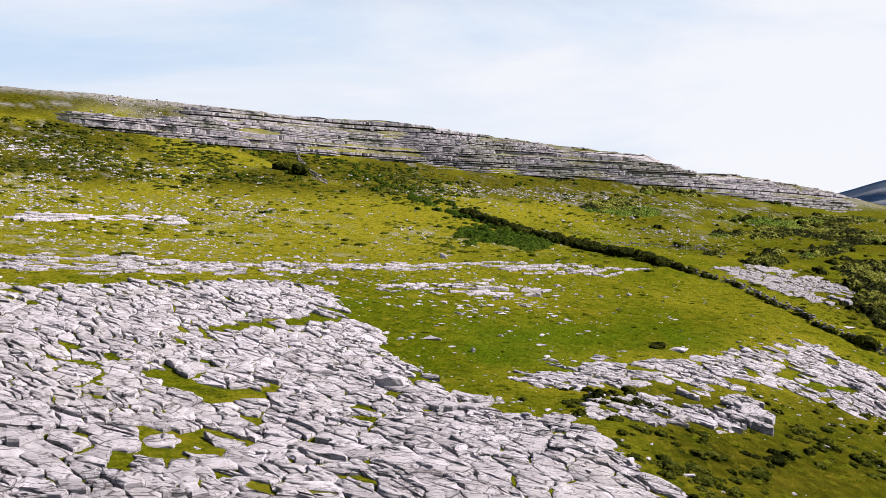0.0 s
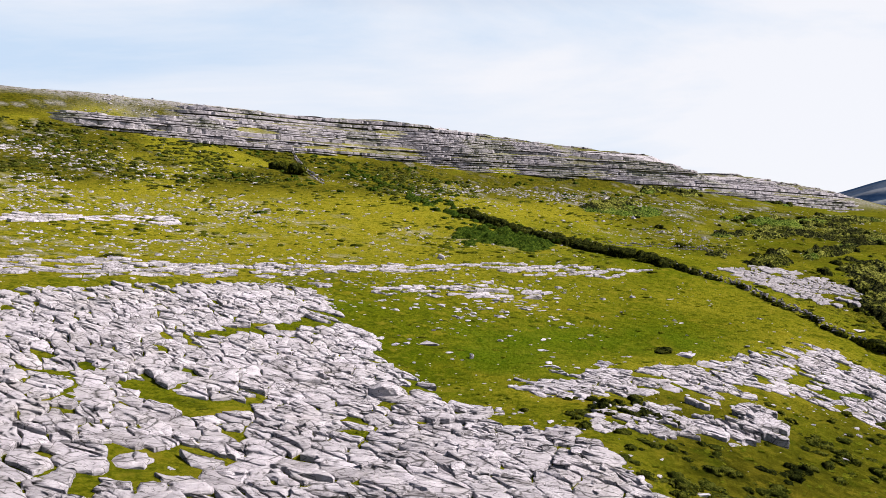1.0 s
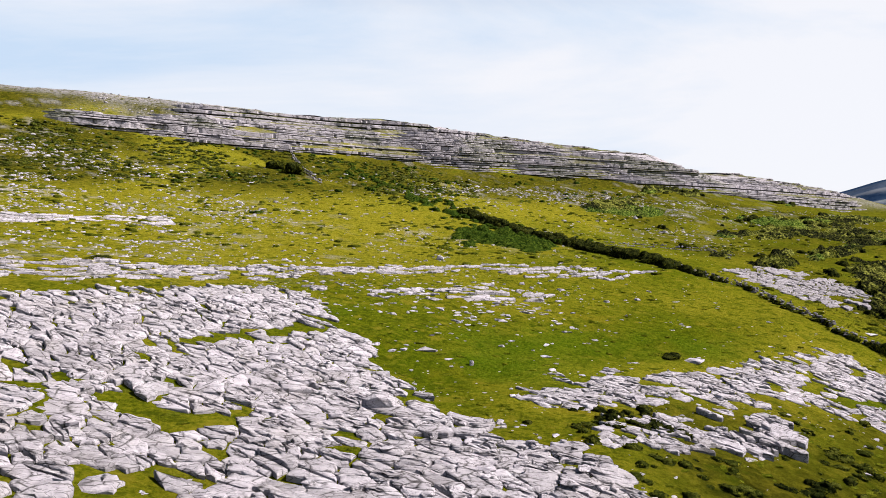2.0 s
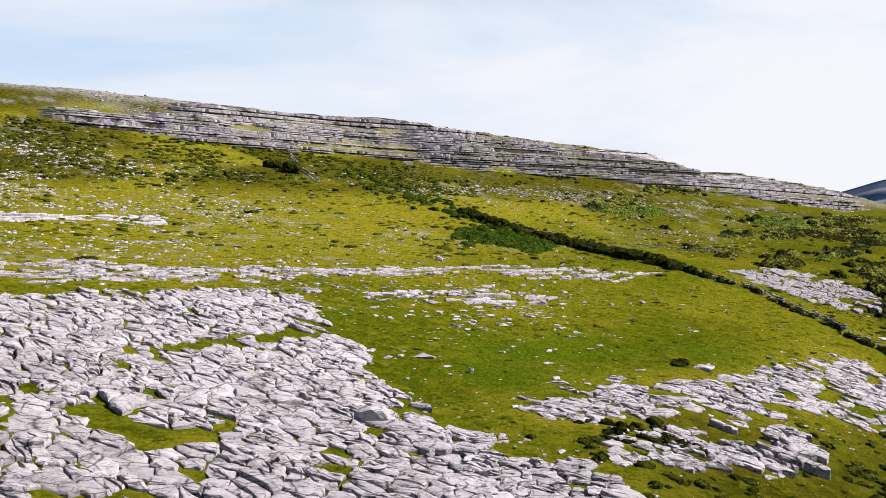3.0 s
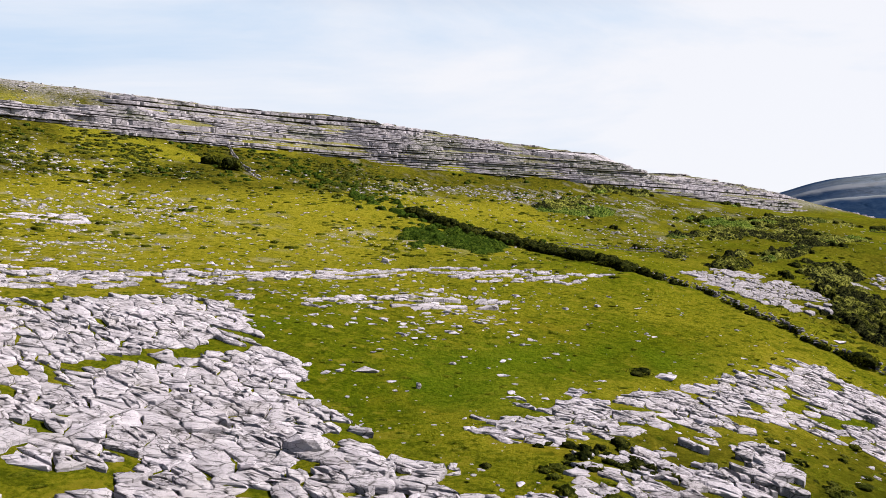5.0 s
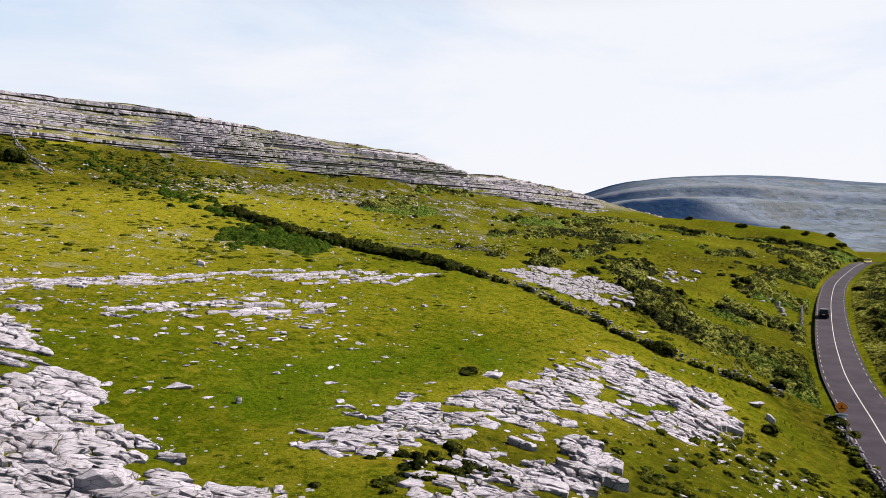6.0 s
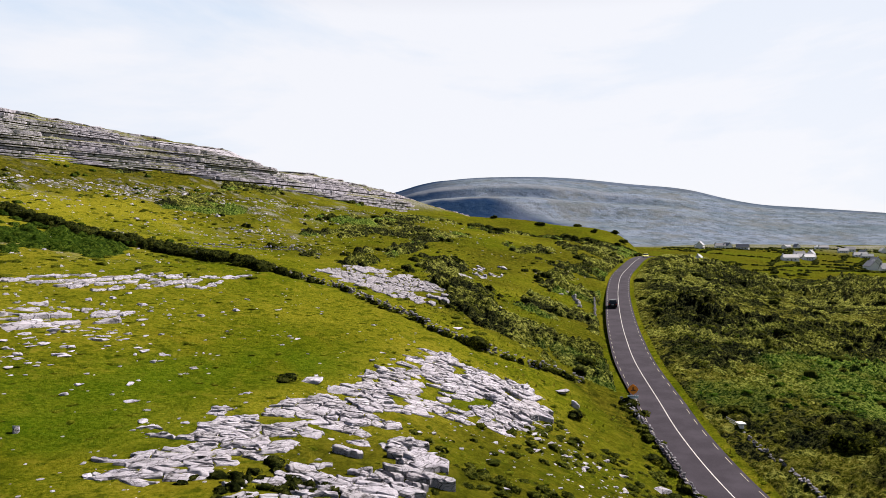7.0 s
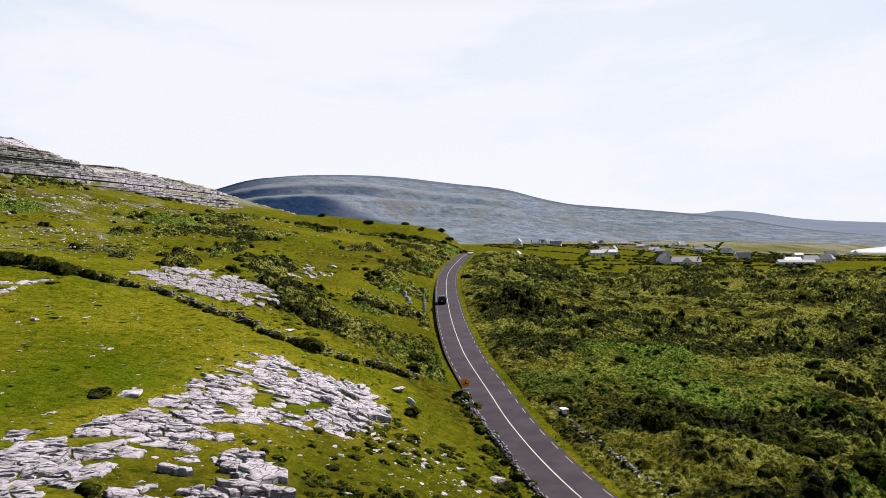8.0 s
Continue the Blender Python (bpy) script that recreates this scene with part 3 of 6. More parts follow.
# ---------------------------------------------------------------- the ground sheet, out to the horizon
def build_ground():
    ang = np.concatenate([np.arange(-42, 92, 0.38), np.arange(92, 318, 2.5)])
    rad = np.concatenate([[0.5, 4, 8], 11 * 1.0132 ** np.arange(0, 466)])
    rad = rad[rad < 4900]
    a, r = np.meshgrid(np.radians(ang), rad)
    x, y = r * np.sin(a), r * np.cos(a) - 8
    z = ground_height(x, y)
    nr, na = x.shape
    i, j = np.meshgrid(np.arange(nr - 1), np.arange(na), indexing="ij")
    k = (j + 1) % na
    faces = np.stack([i * na + j, i * na + k, (i + 1) * na + k, (i + 1) * na + j], -1).reshape(-1, 4)[:, ::-1]
    me = mesh_of("ground", np.stack([x, y, z], -1).reshape(-1, 3), faces, True)
    u, v = to_uv(x, y)
    side = v - road_line(u)
    dry_at = np.clip(0.36 * smooth(60, 90, v) * smooth(240, 160, u) + 0.55 * smooth(58, 75, v) * smooth(118, 92, v) * smooth(120, 40, u) + 0.35 * fuzz(x, y, 30, 21, 3) * smooth(30, 80, v) - 0.02, 0, 0.9)
    # first patch: yellowish turf, with the sunnier side of the field painted lighter
    dry_at = dry_at + 0.55 * np.exp(-((x - 4) / 20) ** 2 - ((y - 90) / 15) ** 2) + 0.5 * smooth(95, 115, v) * smooth(260, 150, u)
    dry_at = np.clip(dry_at + 0.75 * np.exp(-(edge_distance(CRAG_FIELD, x, y) / 3.0) ** 2) + 0.35 * smooth(0.2, 0.5, fuzz(x, y, 9, 23, 2)) * smooth(20, 40, v), 0, 0.95)
    rough_at = np.clip(smooth(-2.7, -4.2, side) * (0.4 + 0.5 * smooth(-0.2, 0.5, fuzz(x, y, 12, 35, 3))) + np.clip(smooth(0, 14, (x - 46) * 0.9 + (y - 95) * 0.12) + smooth(4, 12, x - 50), 0, 1) * smooth(2.5, 5, side) * (0.58 + 0.7 * fuzz(x, y, 14, 31, 3)) + (0.75 + 0.6 * fuzz(x, y, 8, 37, 3)) * smooth(62, 50, y - 0.3 * (x - 20)) * smooth(8, 16, x) * smooth(3, 5, side) + 1.1 * smooth(160, 195, v + 0.37 * u) * smooth(110, 160, v) * smooth(-0.5, 0.2, fuzz(x, y, 16, 33, 3)) - 0.05, 0, 1)
    stony_and_haze_at = np.clip(smooth(0.22, 0.5, fuzz(x, y, 3.0, 41, 4)) * smooth(60, 110, v) * smooth(-0.2, 0.25, fuzz(x, y, 22, 51, 3)) * 0.7, 0, 1)
    crest = np.maximum(v - curve(CLIFF_V, u), 0)
    stony_and_haze_at = np.clip(stony_and_haze_at + smooth(2, 12, crest) * smooth(60, 110, u) * (0.35 + 0.5 * fuzz(x, y, 6, 43, 3)) + 0.85 * smooth(24, 34, crest) * smooth(150, 105, u), 0, 0.95)
    # beyond 900 m the plain's haze is painted on as patchy stone grey
    stony_and_haze_at = np.clip(stony_and_haze_at + smooth(900, 1300, np.hypot(x, y)) * smooth(100, -50, v) * (0.35 + 0.5 * fuzz(x, y, 50, 47, 3)), 0, 0.95)
    rough_at = np.clip(rough_at + smooth(420, 600, np.hypot(x, y)) * smooth(100, -50, v) * (0.3 + 0.6 * fuzz(x, y, 60, 45, 3)), 0, 1)
    # damp hollows; far out, haze on the plain is painted in the same green
    damp_and_haze_at = sum(np.exp(-((x - a) / w) ** 2 - ((y - b) / h) ** 2) for a, b, w, h in ((5, 60, 9, 7), (3, 69, 14, 4), (22, 71, 8, 4), (36, 62, 4, 3))) * smooth(-0.45, 0.25, fuzz(x, y, 5, 25, 3)) + smooth(360, 520, np.hypot(x, y)) * smooth(100, -50, v)
    for name, val in (("damp_and_haze", np.clip(0.7 * damp_and_haze_at, 0, 0.75)), ("dry", dry_at), ("rough", rough_at), ("stony_and_haze", stony_and_haze_at)):
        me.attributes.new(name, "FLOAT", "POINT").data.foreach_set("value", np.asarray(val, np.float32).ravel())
    return thing("ground", me, m_ground, "hillside of short green and straw-coloured turf", "hillside", kind="structure")


build_ground()


# ---------------------------------------------------------------- the road
def ribbon(us, offsets, lift):
    """A strip along the road: rows of points at offsets from its middle."""
    vm = road_line(us)
    du = np.gradient(us)
    dv = np.gradient(vm)
    n = np.hypot(du, dv)
    rows = []
    for o in offsets:
        x, y = to_xy(us - dv / n * o, vm + du / n * o)
        rows.append(np.stack([x, y, curve(ROAD_Z, us) + lift + 0.03 * (1 - abs(o) / 3)], -1))
    pts = np.stack(rows, 1)
    m = len(offsets)
    faces = [[i * m + j, (i + 1) * m + j, (i + 1) * m + j + 1, i * m + j + 1] for i in range(len(us) - 1) for j in range(m - 1)]
    return pts.reshape(-1, 3), faces


road_us = np.arange(-160, 420, 2.0)
road = thing("road", mesh_of("road", *ribbon(road_us, (-2.85, -1.4, 0, 1.4, 2.85), 0.06), True), m_road, "narrow grey asphalt country road with white centre line", "road", kind="structure")
part("centre_line", mesh_of("centre_line", *ribbon(road_us, (-0.055, 0.055), 0.07)), m_paint, road, "solid white painted centre line")


# ---------------------------------------------------------------- rock
def slab(rng, poly, base, top, tilt, dip_dir, ragged=0.04):
    """A weathered block over a plan outline that lies with the slope: short sides, a worn rim and an uneven top."""
    p = np.array(poly)
    c = p.mean(0)
    n = len(p)
    way = np.array([math.cos(dip_dir), math.sin(dip_dir)])
    belt = p + rng.normal(0, ragged, (n, 2))
    reach = np.hypot(*(belt - c).T)[:, None]
    rim = c + (belt - c) * (1 - np.minimum(rng.uniform(0.03, 0.15, (n, 1)) / np.maximum(reach, 0.2), 0.35))
    inner = c + (p - c) * rng.uniform(0.4, 0.66, (n, 1)) + rng.normal(0, 0.05, (n, 2))
    every = np.concatenate([belt, rim, inner, c[None]])
    bed = lie(every[:, 0], every[:, 1]) + top - (every - c) @ way * math.tan(tilt)
    bed = bed + 0.05 * fuzz(every[:, 0], every[:, 1], 0.7, 77, 2)
    low = np.c_[c + (p - c) * 0.93, bed[:n] - base]
    belt = np.c_[belt, bed[:n] - rng.uniform(0.02, 0.12, n)]
    rim = np.c_[rim, bed[n:2 * n] + rng.normal(0, 0.03, n)]
    inner = np.c_[inner, bed[2 * n:3 * n] + rng.normal(0.01, 0.025, n)]
    crown = np.r_[c, bed[-1] + rng.uniform(-0.03, 0.04)][None]
    v = np.concatenate([low, belt, rim, inner, crown])
    f = []
    for i in range(n):
        j = (i + 1) % n
        f += [[k * n + i, k * n + j, (k + 1) * n + j, (k + 1) * n + i] for k in range(3)] + [[3 * n + i, 3 * n + j, 4 * n]]
    return v, f


def worn_tops(me):
    """Smooth tops, sharp broken sides: the faces of a slab come in fours, from its side to its crown."""
    me.polygons.foreach_set("use_smooth", np.tile([False, False, True, True], len(me.polygons) // 4))
    return me


def cut(poly, px, py, nx, ny):
    """The part of a convex outline on the near side of a line."""
    out = []
    for (ax, ay), (bx, by) in zip(poly, poly[1:] + poly[:1]):
        da, db = (ax - px) * nx + (ay - py) * ny, (bx - px) * nx + (by - py) * ny
        if da <= 0:
            out.append((ax, ay))
        if (da < 0) != (db < 0) and da != db:
            t = da / (da - db)
            out.append((ax + (bx - ax) * t, ay + (by - ay) * t))
    return out


def clints(rng, poly, row, length, turn, grass, rise, tilt=0.1, seed=1, pocket=6.0, ragged_edge=0.8):
    """Blocks of limestone pavement, parted by crooked joints, over a plan outline. Returns (place, vertices, faces)."""
    p = np.array(poly)
    ca, sa = math.cos(turn), math.sin(turn)
    q = p @ np.array([[ca, -sa], [sa, ca]])
    lo, hi = q.min(0) - 3, q.max(0) + 3
    na, nb = int((hi[0] - lo[0]) / length) + 1, int((hi[1] - lo[1]) / row) + 1
    ia, ib = np.meshgrid(np.arange(na), np.arange(nb), indexing="ij")
    sa_ = ia + 0.5 * (ib % 2) + rng.uniform(-0.48, 0.48, ia.shape)
    sb_ = ib + rng.uniform(-0.46, 0.46, ia.shape)
    drop = rng.random(ia.shape) < 0.42
    double = rng.random(ia.shape) < 0.45
    out = []
    for i in range(1, na - 1):
        for j in range(1, nb - 1):
            if drop[i, j]:
                continue
            a0, b0 = sa_[i, j], sb_[i, j]
            # joints are laid out in stretched units, so that blocks run long one way
            centre = np.array([lo[0] + a0 * length, lo[1] + b0 * row])
            c = centre @ np.array([[ca, sa], [-sa, ca]])
            cx, cy = c[None, 0], c[None, 1]
            edge = edge_distance(poly, cx, cy)[0]
            if not inside(poly, cx, cy)[0] and (edge > ragged_edge or rng.random() > 0.4):
                continue
            if fuzz(cx, cy, pocket, seed, 3)[0] > grass or (edge < 1.6 and rng.random() < 0.25):
                continue
            cell = [(a0 - 1.3, b0 - 1.3), (a0 + 1.3, b0 - 1.3), (a0 + 1.3, b0 + 1.3), (a0 - 1.3, b0 + 1.3)]
            for di in range(-2, 3):
                for dj in range(-2, 3):
                    k, m = i + di, j + dj
                    if (di or dj) and 0 <= k < na and 0 <= m < nb and not drop[k, m]:
                        nx, ny = sa_[k, m] - a0, sb_[k, m] - b0
                        cell = cut(cell, a0 + nx / 2, b0 + ny / 2, nx, ny)
                        if len(cell) < 3:
                            break
                if len(cell) < 3:
                    break
            if len(cell) < 3:
                continue
            halves = [cell]
            if double[i, j]:
                t = rng.uniform(-0.6, 0.6)
                halves = [cut(cell, a0, b0, math.sin(t), math.cos(t)), cut(cell, a0, b0, -math.sin(t), -math.cos(t))]
            for part_cell in halves:
                if len(part_cell) < 3:
                    continue
                # drop corners that lie on one another, break long sides
                ring = []
                for (ax, ay), (bx, by) in zip(part_cell, part_cell[1:] + part_cell[:1]):
                    ax, bx, ay, by = ax * length, bx * length, ay * row, by * row
                    d = math.hypot(bx - ax, by - ay)
                    if d < 0.1:
                        continue
                    ring.append((ax, ay))
                    cuts = [0.5] if 0.5 < d <= 0.9 else [0.34, 0.68] if d > 0.9 else []
                    for t in cuts:
                        t += rng.uniform(-0.12, 0.12)
                        ring.append((ax + (bx - ax) * t + rng.normal(0, 0.06), ay + (by - ay) * t + rng.normal(0, 0.06)))
                if len(ring) < 3:
                    continue
                g = np.array(ring)
                m = g.mean(0)
                reach = np.hypot(*(g - m).T)
                g = m + (g - m) * (1 - (rng.uniform(0.005, 0.03) if rng.random() < 0.5 else rng.uniform(0.05, 0.12)) / np.maximum(reach, 0.25))[:, None]
                xy = (g + lo) @ np.array([[ca, sa], [-sa, ca]])
                cc = xy.mean(0)
                z = float(ground_height(cc[None, 0], cc[None, 1])[0]) - float(lie(cc[None, 0], cc[None, 1])[0])
                step = 0.18 * fuzz(cc[None, 0], cc[None, 1], 4.5, seed + 3, 3)[0]
                up = rise(cc[0], cc[1], rng) + 0.5 * step + 0.5 * round(step / 0.16) * 0.16 + rng.normal(0, 0.02)
                v, fc = slab(rng, xy, 0.9 + up, max(z, -0.25) + max(0.1, up), rng.normal(0.05, tilt), turn - math.pi / 2 + rng.normal(0, 0.8))
                out.append((cc, v, fc))
    return out


def cells(x, y, wide, deep, turn, seed):
    """Crooked joint cells: for each point a number of its cell, its offset from the cell's seed and the distance to the next joint."""
    ca, sa = math.cos(turn), math.sin(turn)
    a, b = (x * ca + y * sa) / wide, (y * ca - x * sa) / deep
    ia, ib = np.floor(a), np.floor(b)
    f1, f2 = np.full(a.shape, 9.0), np.full(a.shape, 9.0)
    key, oa, ob = np.zeros(a.shape), np.zeros(a.shape), np.zeros(a.shape)
    for da in (-1, 0, 1):
        for db in (-1, 0, 1):
            ka, kb = ia + da, ib + db
            pa, pb = ka + 0.1 + 0.8 * hashed(ka, kb, seed), kb + 0.1 + 0.8 * hashed(ka, kb, seed + 1)
            d = np.hypot(a - pa, b - pb)
            near = d < f1
            f2 = np.where(near, f1, np.minimum(f2, d))
            key, oa, ob = np.where(near, hashed(ka, kb, seed + 2), key), np.where(near, a - pa, oa), np.where(near, b - pb, ob)
            f1 = np.where(near, d, f1)
    return key, oa * wide, ob * deep, (f2 - f1) * min(wide, deep)


def rock_relief(x, y, turn, seed, rough=1.0):
    """The broken surface of limestone pavement: tilted slabs, steps and open joints."""
    wx, wy = x + 0.25 * fuzz(x, y, 1.7, seed + 40, 2), y + 0.25 * fuzz(x, y, 1.7, seed + 41, 2)
    z = 0
    for wide, deep, step, lean, joint, cut_depth, k in ((3.4, 2.4, 0.16, 0.07, 0.16, 0.36, 0), (1.4, 1.05, 0.1, 0.12, 0.12, 0.32, 5), (0.6, 0.5, 0.035, 0.12, 0.04, 0.06, 9)):
        key, oa, ob, gap = cells(wx, wy, wide, deep, turn + 0.25 * k / 5, seed + k)
        other = (key * 7.13) % 1.0
        third = (key * 13.7) % 1.0
        z = z + step * (key - 0.5) * 2 + oa * lean * (other - 0.5) * 2 + ob * lean * (third - 0.35) * 2
        z = z - cut_depth * smooth(joint, 0.0, gap)
    return rough * (z + 0.05 * fuzz(x, y, 0.5, seed + 60, 2))


POCKETS = [([(-19.5, 52.5), (-16.2, 56.5), (-14.1, 59.1), (-9.6, 62.3), (-6.5, 64.2)], 0.75), ([(-15.6, 41.4), (-13.5, 41), (-11.3, 42)], 0.9),
           ([(-14.5, 33), (-12.6, 34.1), (-11, 35)], 0.55), ([(-16, 46), (-14.4, 46)], 0.5), ([(31, 63.5), (33.5, 65)], 0.8), ([(34.5, 62.5), (37.5, 63.6)], 0.8)]


def rock_sheet(name, poly, turn, grass, lift, seed, pocket, spacing, parent, rough, bands, mat):
    """Bedrock laid bare over a plan outline; it dips under the turf at its edge and in its pockets."""
    p = np.array(poly)
    lo, hi = p.min(0) - 1.5, p.max(0) + 1.5
    x, y = np.meshgrid(np.arange(lo[0], hi[0], spacing), np.arange(lo[1], hi[1], spacing), indexing="ij")
    edge = edge_distance(poly, x, y) * np.where(inside(poly, x, y), 1, -1) + 1.1 * fuzz(x, y, 2.6, seed + 70, 3)
    pits = (fuzz(x, y, pocket, seed, 3) + 0.25 * fuzz(x, y, 1.3, seed + 71, 2) - grass) * 3.2
    if bands:
        across = y * math.cos(turn) - x * math.sin(turn) + 1.2 * fuzz(x, y, 9, seed + 75, 2)
        pits = pits + bands * (np.sin(across * 2.1) - 0.2)
    sink = np.maximum(smooth(0.5, -0.35, edge), smooth(-0.25, 0.35, pits))
    for line, wide in POCKETS:
        best = np.full(x.shape, 99.0)
        for (ax, ay), (bx, by) in zip(line, line[1:]):
            dx, dy = bx - ax, by - ay
            t = np.clip(((x - ax) * dx + (y - ay) * dy) / (dx * dx + dy * dy), 0, 1)
            best = np.minimum(best, np.hypot(x - ax - t * dx, y - ay - t * dy))
        sink = np.maximum(sink, smooth(wide, wide * 0.45, best + 0.5 * fuzz(x, y, 1.1, seed + 72, 2)))
    up = lift(x, y)
    g = ground_height(x, y)
    z = np.maximum(g, lie(x, y) - 0.2) * 0.5 + lie(x, y) * 0.5 + up - 0.42 + rock_relief(x, y, turn, seed, rough)
    z = z * (1 - sink) + (g - 0.45) * sink
    nx, ny = x.shape
    i, j = np.meshgrid(np.arange(nx - 1), np.arange(ny - 1), indexing="ij")
    quads = np.stack([i * ny + j, (i + 1) * ny + j, (i + 1) * ny + j + 1, i * ny + j + 1], -1).reshape(-1, 4)
    seen = (z > g - 0.25).ravel()
    quads = quads[seen[quads].any(1)]
    used = np.unique(quads)
    back = np.zeros(nx * ny, int)
    back[used] = np.arange(len(used))
    v = np.stack([x, y, z], -1).reshape(-1, 3)[used] - np.array(parent.location)
    me = mesh_of("bedrock", v, back[quads])
    moss = smooth(0.16, 0.0, cells(x, y, 3.6, 2.2, turn, seed)[3]) * smooth(-0.1, 0.25, fuzz(x, y, 3.5, seed + 80, 3)) + smooth(0.2, 0.6, sink)
    me.attributes.new("turf", "FLOAT", "POINT").data.foreach_set("value", np.clip(moss, 0, 1).ravel()[used].astype(np.float32))
    return part("bedrock", me, mat, parent)


def lay_rock(name, poly, label, turn, grass, lift, seed, pocket=6.0, spacing=0.16, blocks=(1.3, 2.0), keep=300, rough=1.0, tilt=0.13, bands=0.0, cover=0.5, mat=None):
    """One patch of bare limestone: bedrock, and single slabs that stand proud of it."""
    base = thing(name, None, None, label, "limestone pavement", kind="structure")
    c = np.array(poly).mean(0)
    base.location = (c[0], c[1], float(ground_height(c[0], c[1])))
    o = np.array(base.location)
    rock_sheet(name, poly, turn, grass, lift, seed, pocket, spacing, base, rough, bands, mat or m_stone)
    rng = np.random.default_rng(seed)
    proud = lambda x, y, r: float(lift(np.array(x), np.array(y))) + r.uniform(0.0, 0.05) * rough
    pieces = clints(rng, poly, blocks[0], blocks[1], turn, grass - 0.04, proud, tilt, seed, pocket, 0.3)
    for line, wide in POCKETS:
        pieces = [t for t in pieces if min(math.hypot(t[0][0] - (ax + (bx - ax) * q), t[0][1] - (ay + (by - ay) * q)) for (ax, ay), (bx, by) in zip(line, line[1:]) for q in (0, 0.25, 0.5, 0.75, 1)) > wide]
    if bands:
        lane = lambda c: math.sin((c[1] * math.cos(turn) - c[0] * math.sin(turn) + 1.2 * float(fuzz(c[0], c[1], 9, seed + 75, 2))) * 2.1) - 0.2
        pieces = [t for t in pieces if lane(t[0]) < 0.15]
    pick = [pieces[k] for k in rng.permutation(len(pieces))[:int(cover * len(pieces))]]
    for cc, v, f in pick[:keep]:
        at = np.array([cc[0], cc[1], v[:, 2].min()])
        ob = part("clint", worn_tops(mesh_of("clint", v - at, f)), mat or m_stone, base)
        ob.location = Vector(at - o)
    if len(pick) > keep:
        h = Heap()
        for cc, v, f in pick[keep:]:
            h.add(v - o, f)
        ob = part("further_clints", worn_tops(h.mesh("further_clints")), mat or m_stone, base)
        ob["kind"] = "stuff"
    return base


flat_lift = lambda h: (lambda x, y: h + 0 * np.asarray(x, float))
lay_rock("limestone_pavement", PAVEMENT, "pale grey limestone pavement of cracked tilted slabs", -0.5, 0.62, flat_lift(0.14), 11, 2.2, 0.18, (0.72, 1.2), 300, tilt=0.06, cover=0.98)
crag_lift = lambda x, y: 0.04 + 0.4 * smooth(33, 43, x) * smooth(72, 64, y)
lay_rock("limestone_pavement", CRAG_FIELD, "pale limestone slabs breaking out of the green field", -0.3, 0.46, crag_lift, 12, 2.0, 0.17, (0.66, 1.0), 300, 0.8, 0.07, cover=0.98, mat=m_slab_stone)
low_lift = lambda x, y: 0.08 + 0.28 * smooth(12, 20, x)
lay_rock("limestone_pavement", CRAG_LOW, "rounded grey limestone blocks above the rough grass", -0.6, 0.4, low_lift, 13, 2.4, 0.18, (0.7, 1.0), 220, 0.9, 0.12, cover=0.94, mat=m_slab_stone)
lay_rock("limestone_ledge", LEDGE_LONG, "long low limestone ledge showing through straw-coloured turf", 0.62, 0.42, flat_lift(0.14), 14, 3.5, 0.2, (0.5, 1.1), 200, 0.6, 0.06, 1.1, 0.82, m_slab_stone)
lay_rock("limestone_ledge", LEDGE_SHORT, "short broken limestone ledge in the green field", 0.45, 0.2, flat_lift(0.12), 15, 2.2, 0.2, (0.75, 1.3), 110, 0.8, 0.14, 0.5, 0.8, m_slab_stone)
lay_rock("limestone_outcrop", OUTCROP, "flat limestone outcrop behind the overgrown wall", 0.9, 0.42, lambda x, y: 0.04 + 0.5 * smooth(64, 56, y - 0.9 * x + 10), 16, 3.0, 0.22, (0.9, 2.2), 240, 0.45, 0.03, cover=0.97, mat=m_outcrop)
lay_rock("limestone_ledge", LEDGE_HIGH, "thin limestone ledge high on the hillside", 0.75, 0.2, flat_lift(0.2), 17, 6.0, 0.25, (0.8, 1.8), 60, 0.7, 0.07)
lay_rock("limestone_outcrop", OUTCROP_SMALL, "small knot of limestone slabs in rough grass", 0.8, 0.0, flat_lift(0.3), 18, 3.0, 0.3, (0.8, 1.2), 60, tilt=0.16, mat=m_grey_stone)


# ---------------------------------------------------------------- loose stones
def stone_shape(rng, flat=0.6, fine=2):
    """An angular boulder about one metre across: a ball cut by flat faces."""
    bm = bmesh.new()
    bmesh.ops.create_icosphere(bm, subdivisions=fine, radius=0.5)
    v = np.array([w.co[:] for w in bm.verts])
    f = [[w.index for w in g.verts] for g in bm.faces]
    bm.free()
    for _ in range(13):
        n = rng.normal(0, 1, 3)
        n /= np.linalg.norm(n)
        d = rng.uniform(0.18, 0.38)
        v = v - np.maximum(v @ n - d, 0)[:, None] * n
    v += rng.normal(0, 0.012, v.shape)
    v *= (rng.uniform(0.9, 1.3), rng.uniform(0.7, 1.0), flat * rng.uniform(0.8, 1.2))
    v[:, 2] -= v[:, 2].min() * 0.7
    return v, f


rng = np.random.default_rng(8)
SHAPES = [stone_shape(rng, 0.45 + 0.06 * k) for k in range(8)]
STONES = [mesh_of("boulder", v, f) for v, f in SHAPES]
SMALL = [stone_shape(rng, 0.4 + 0.06 * k, 1) for k in range(8)]
CHIPS = []
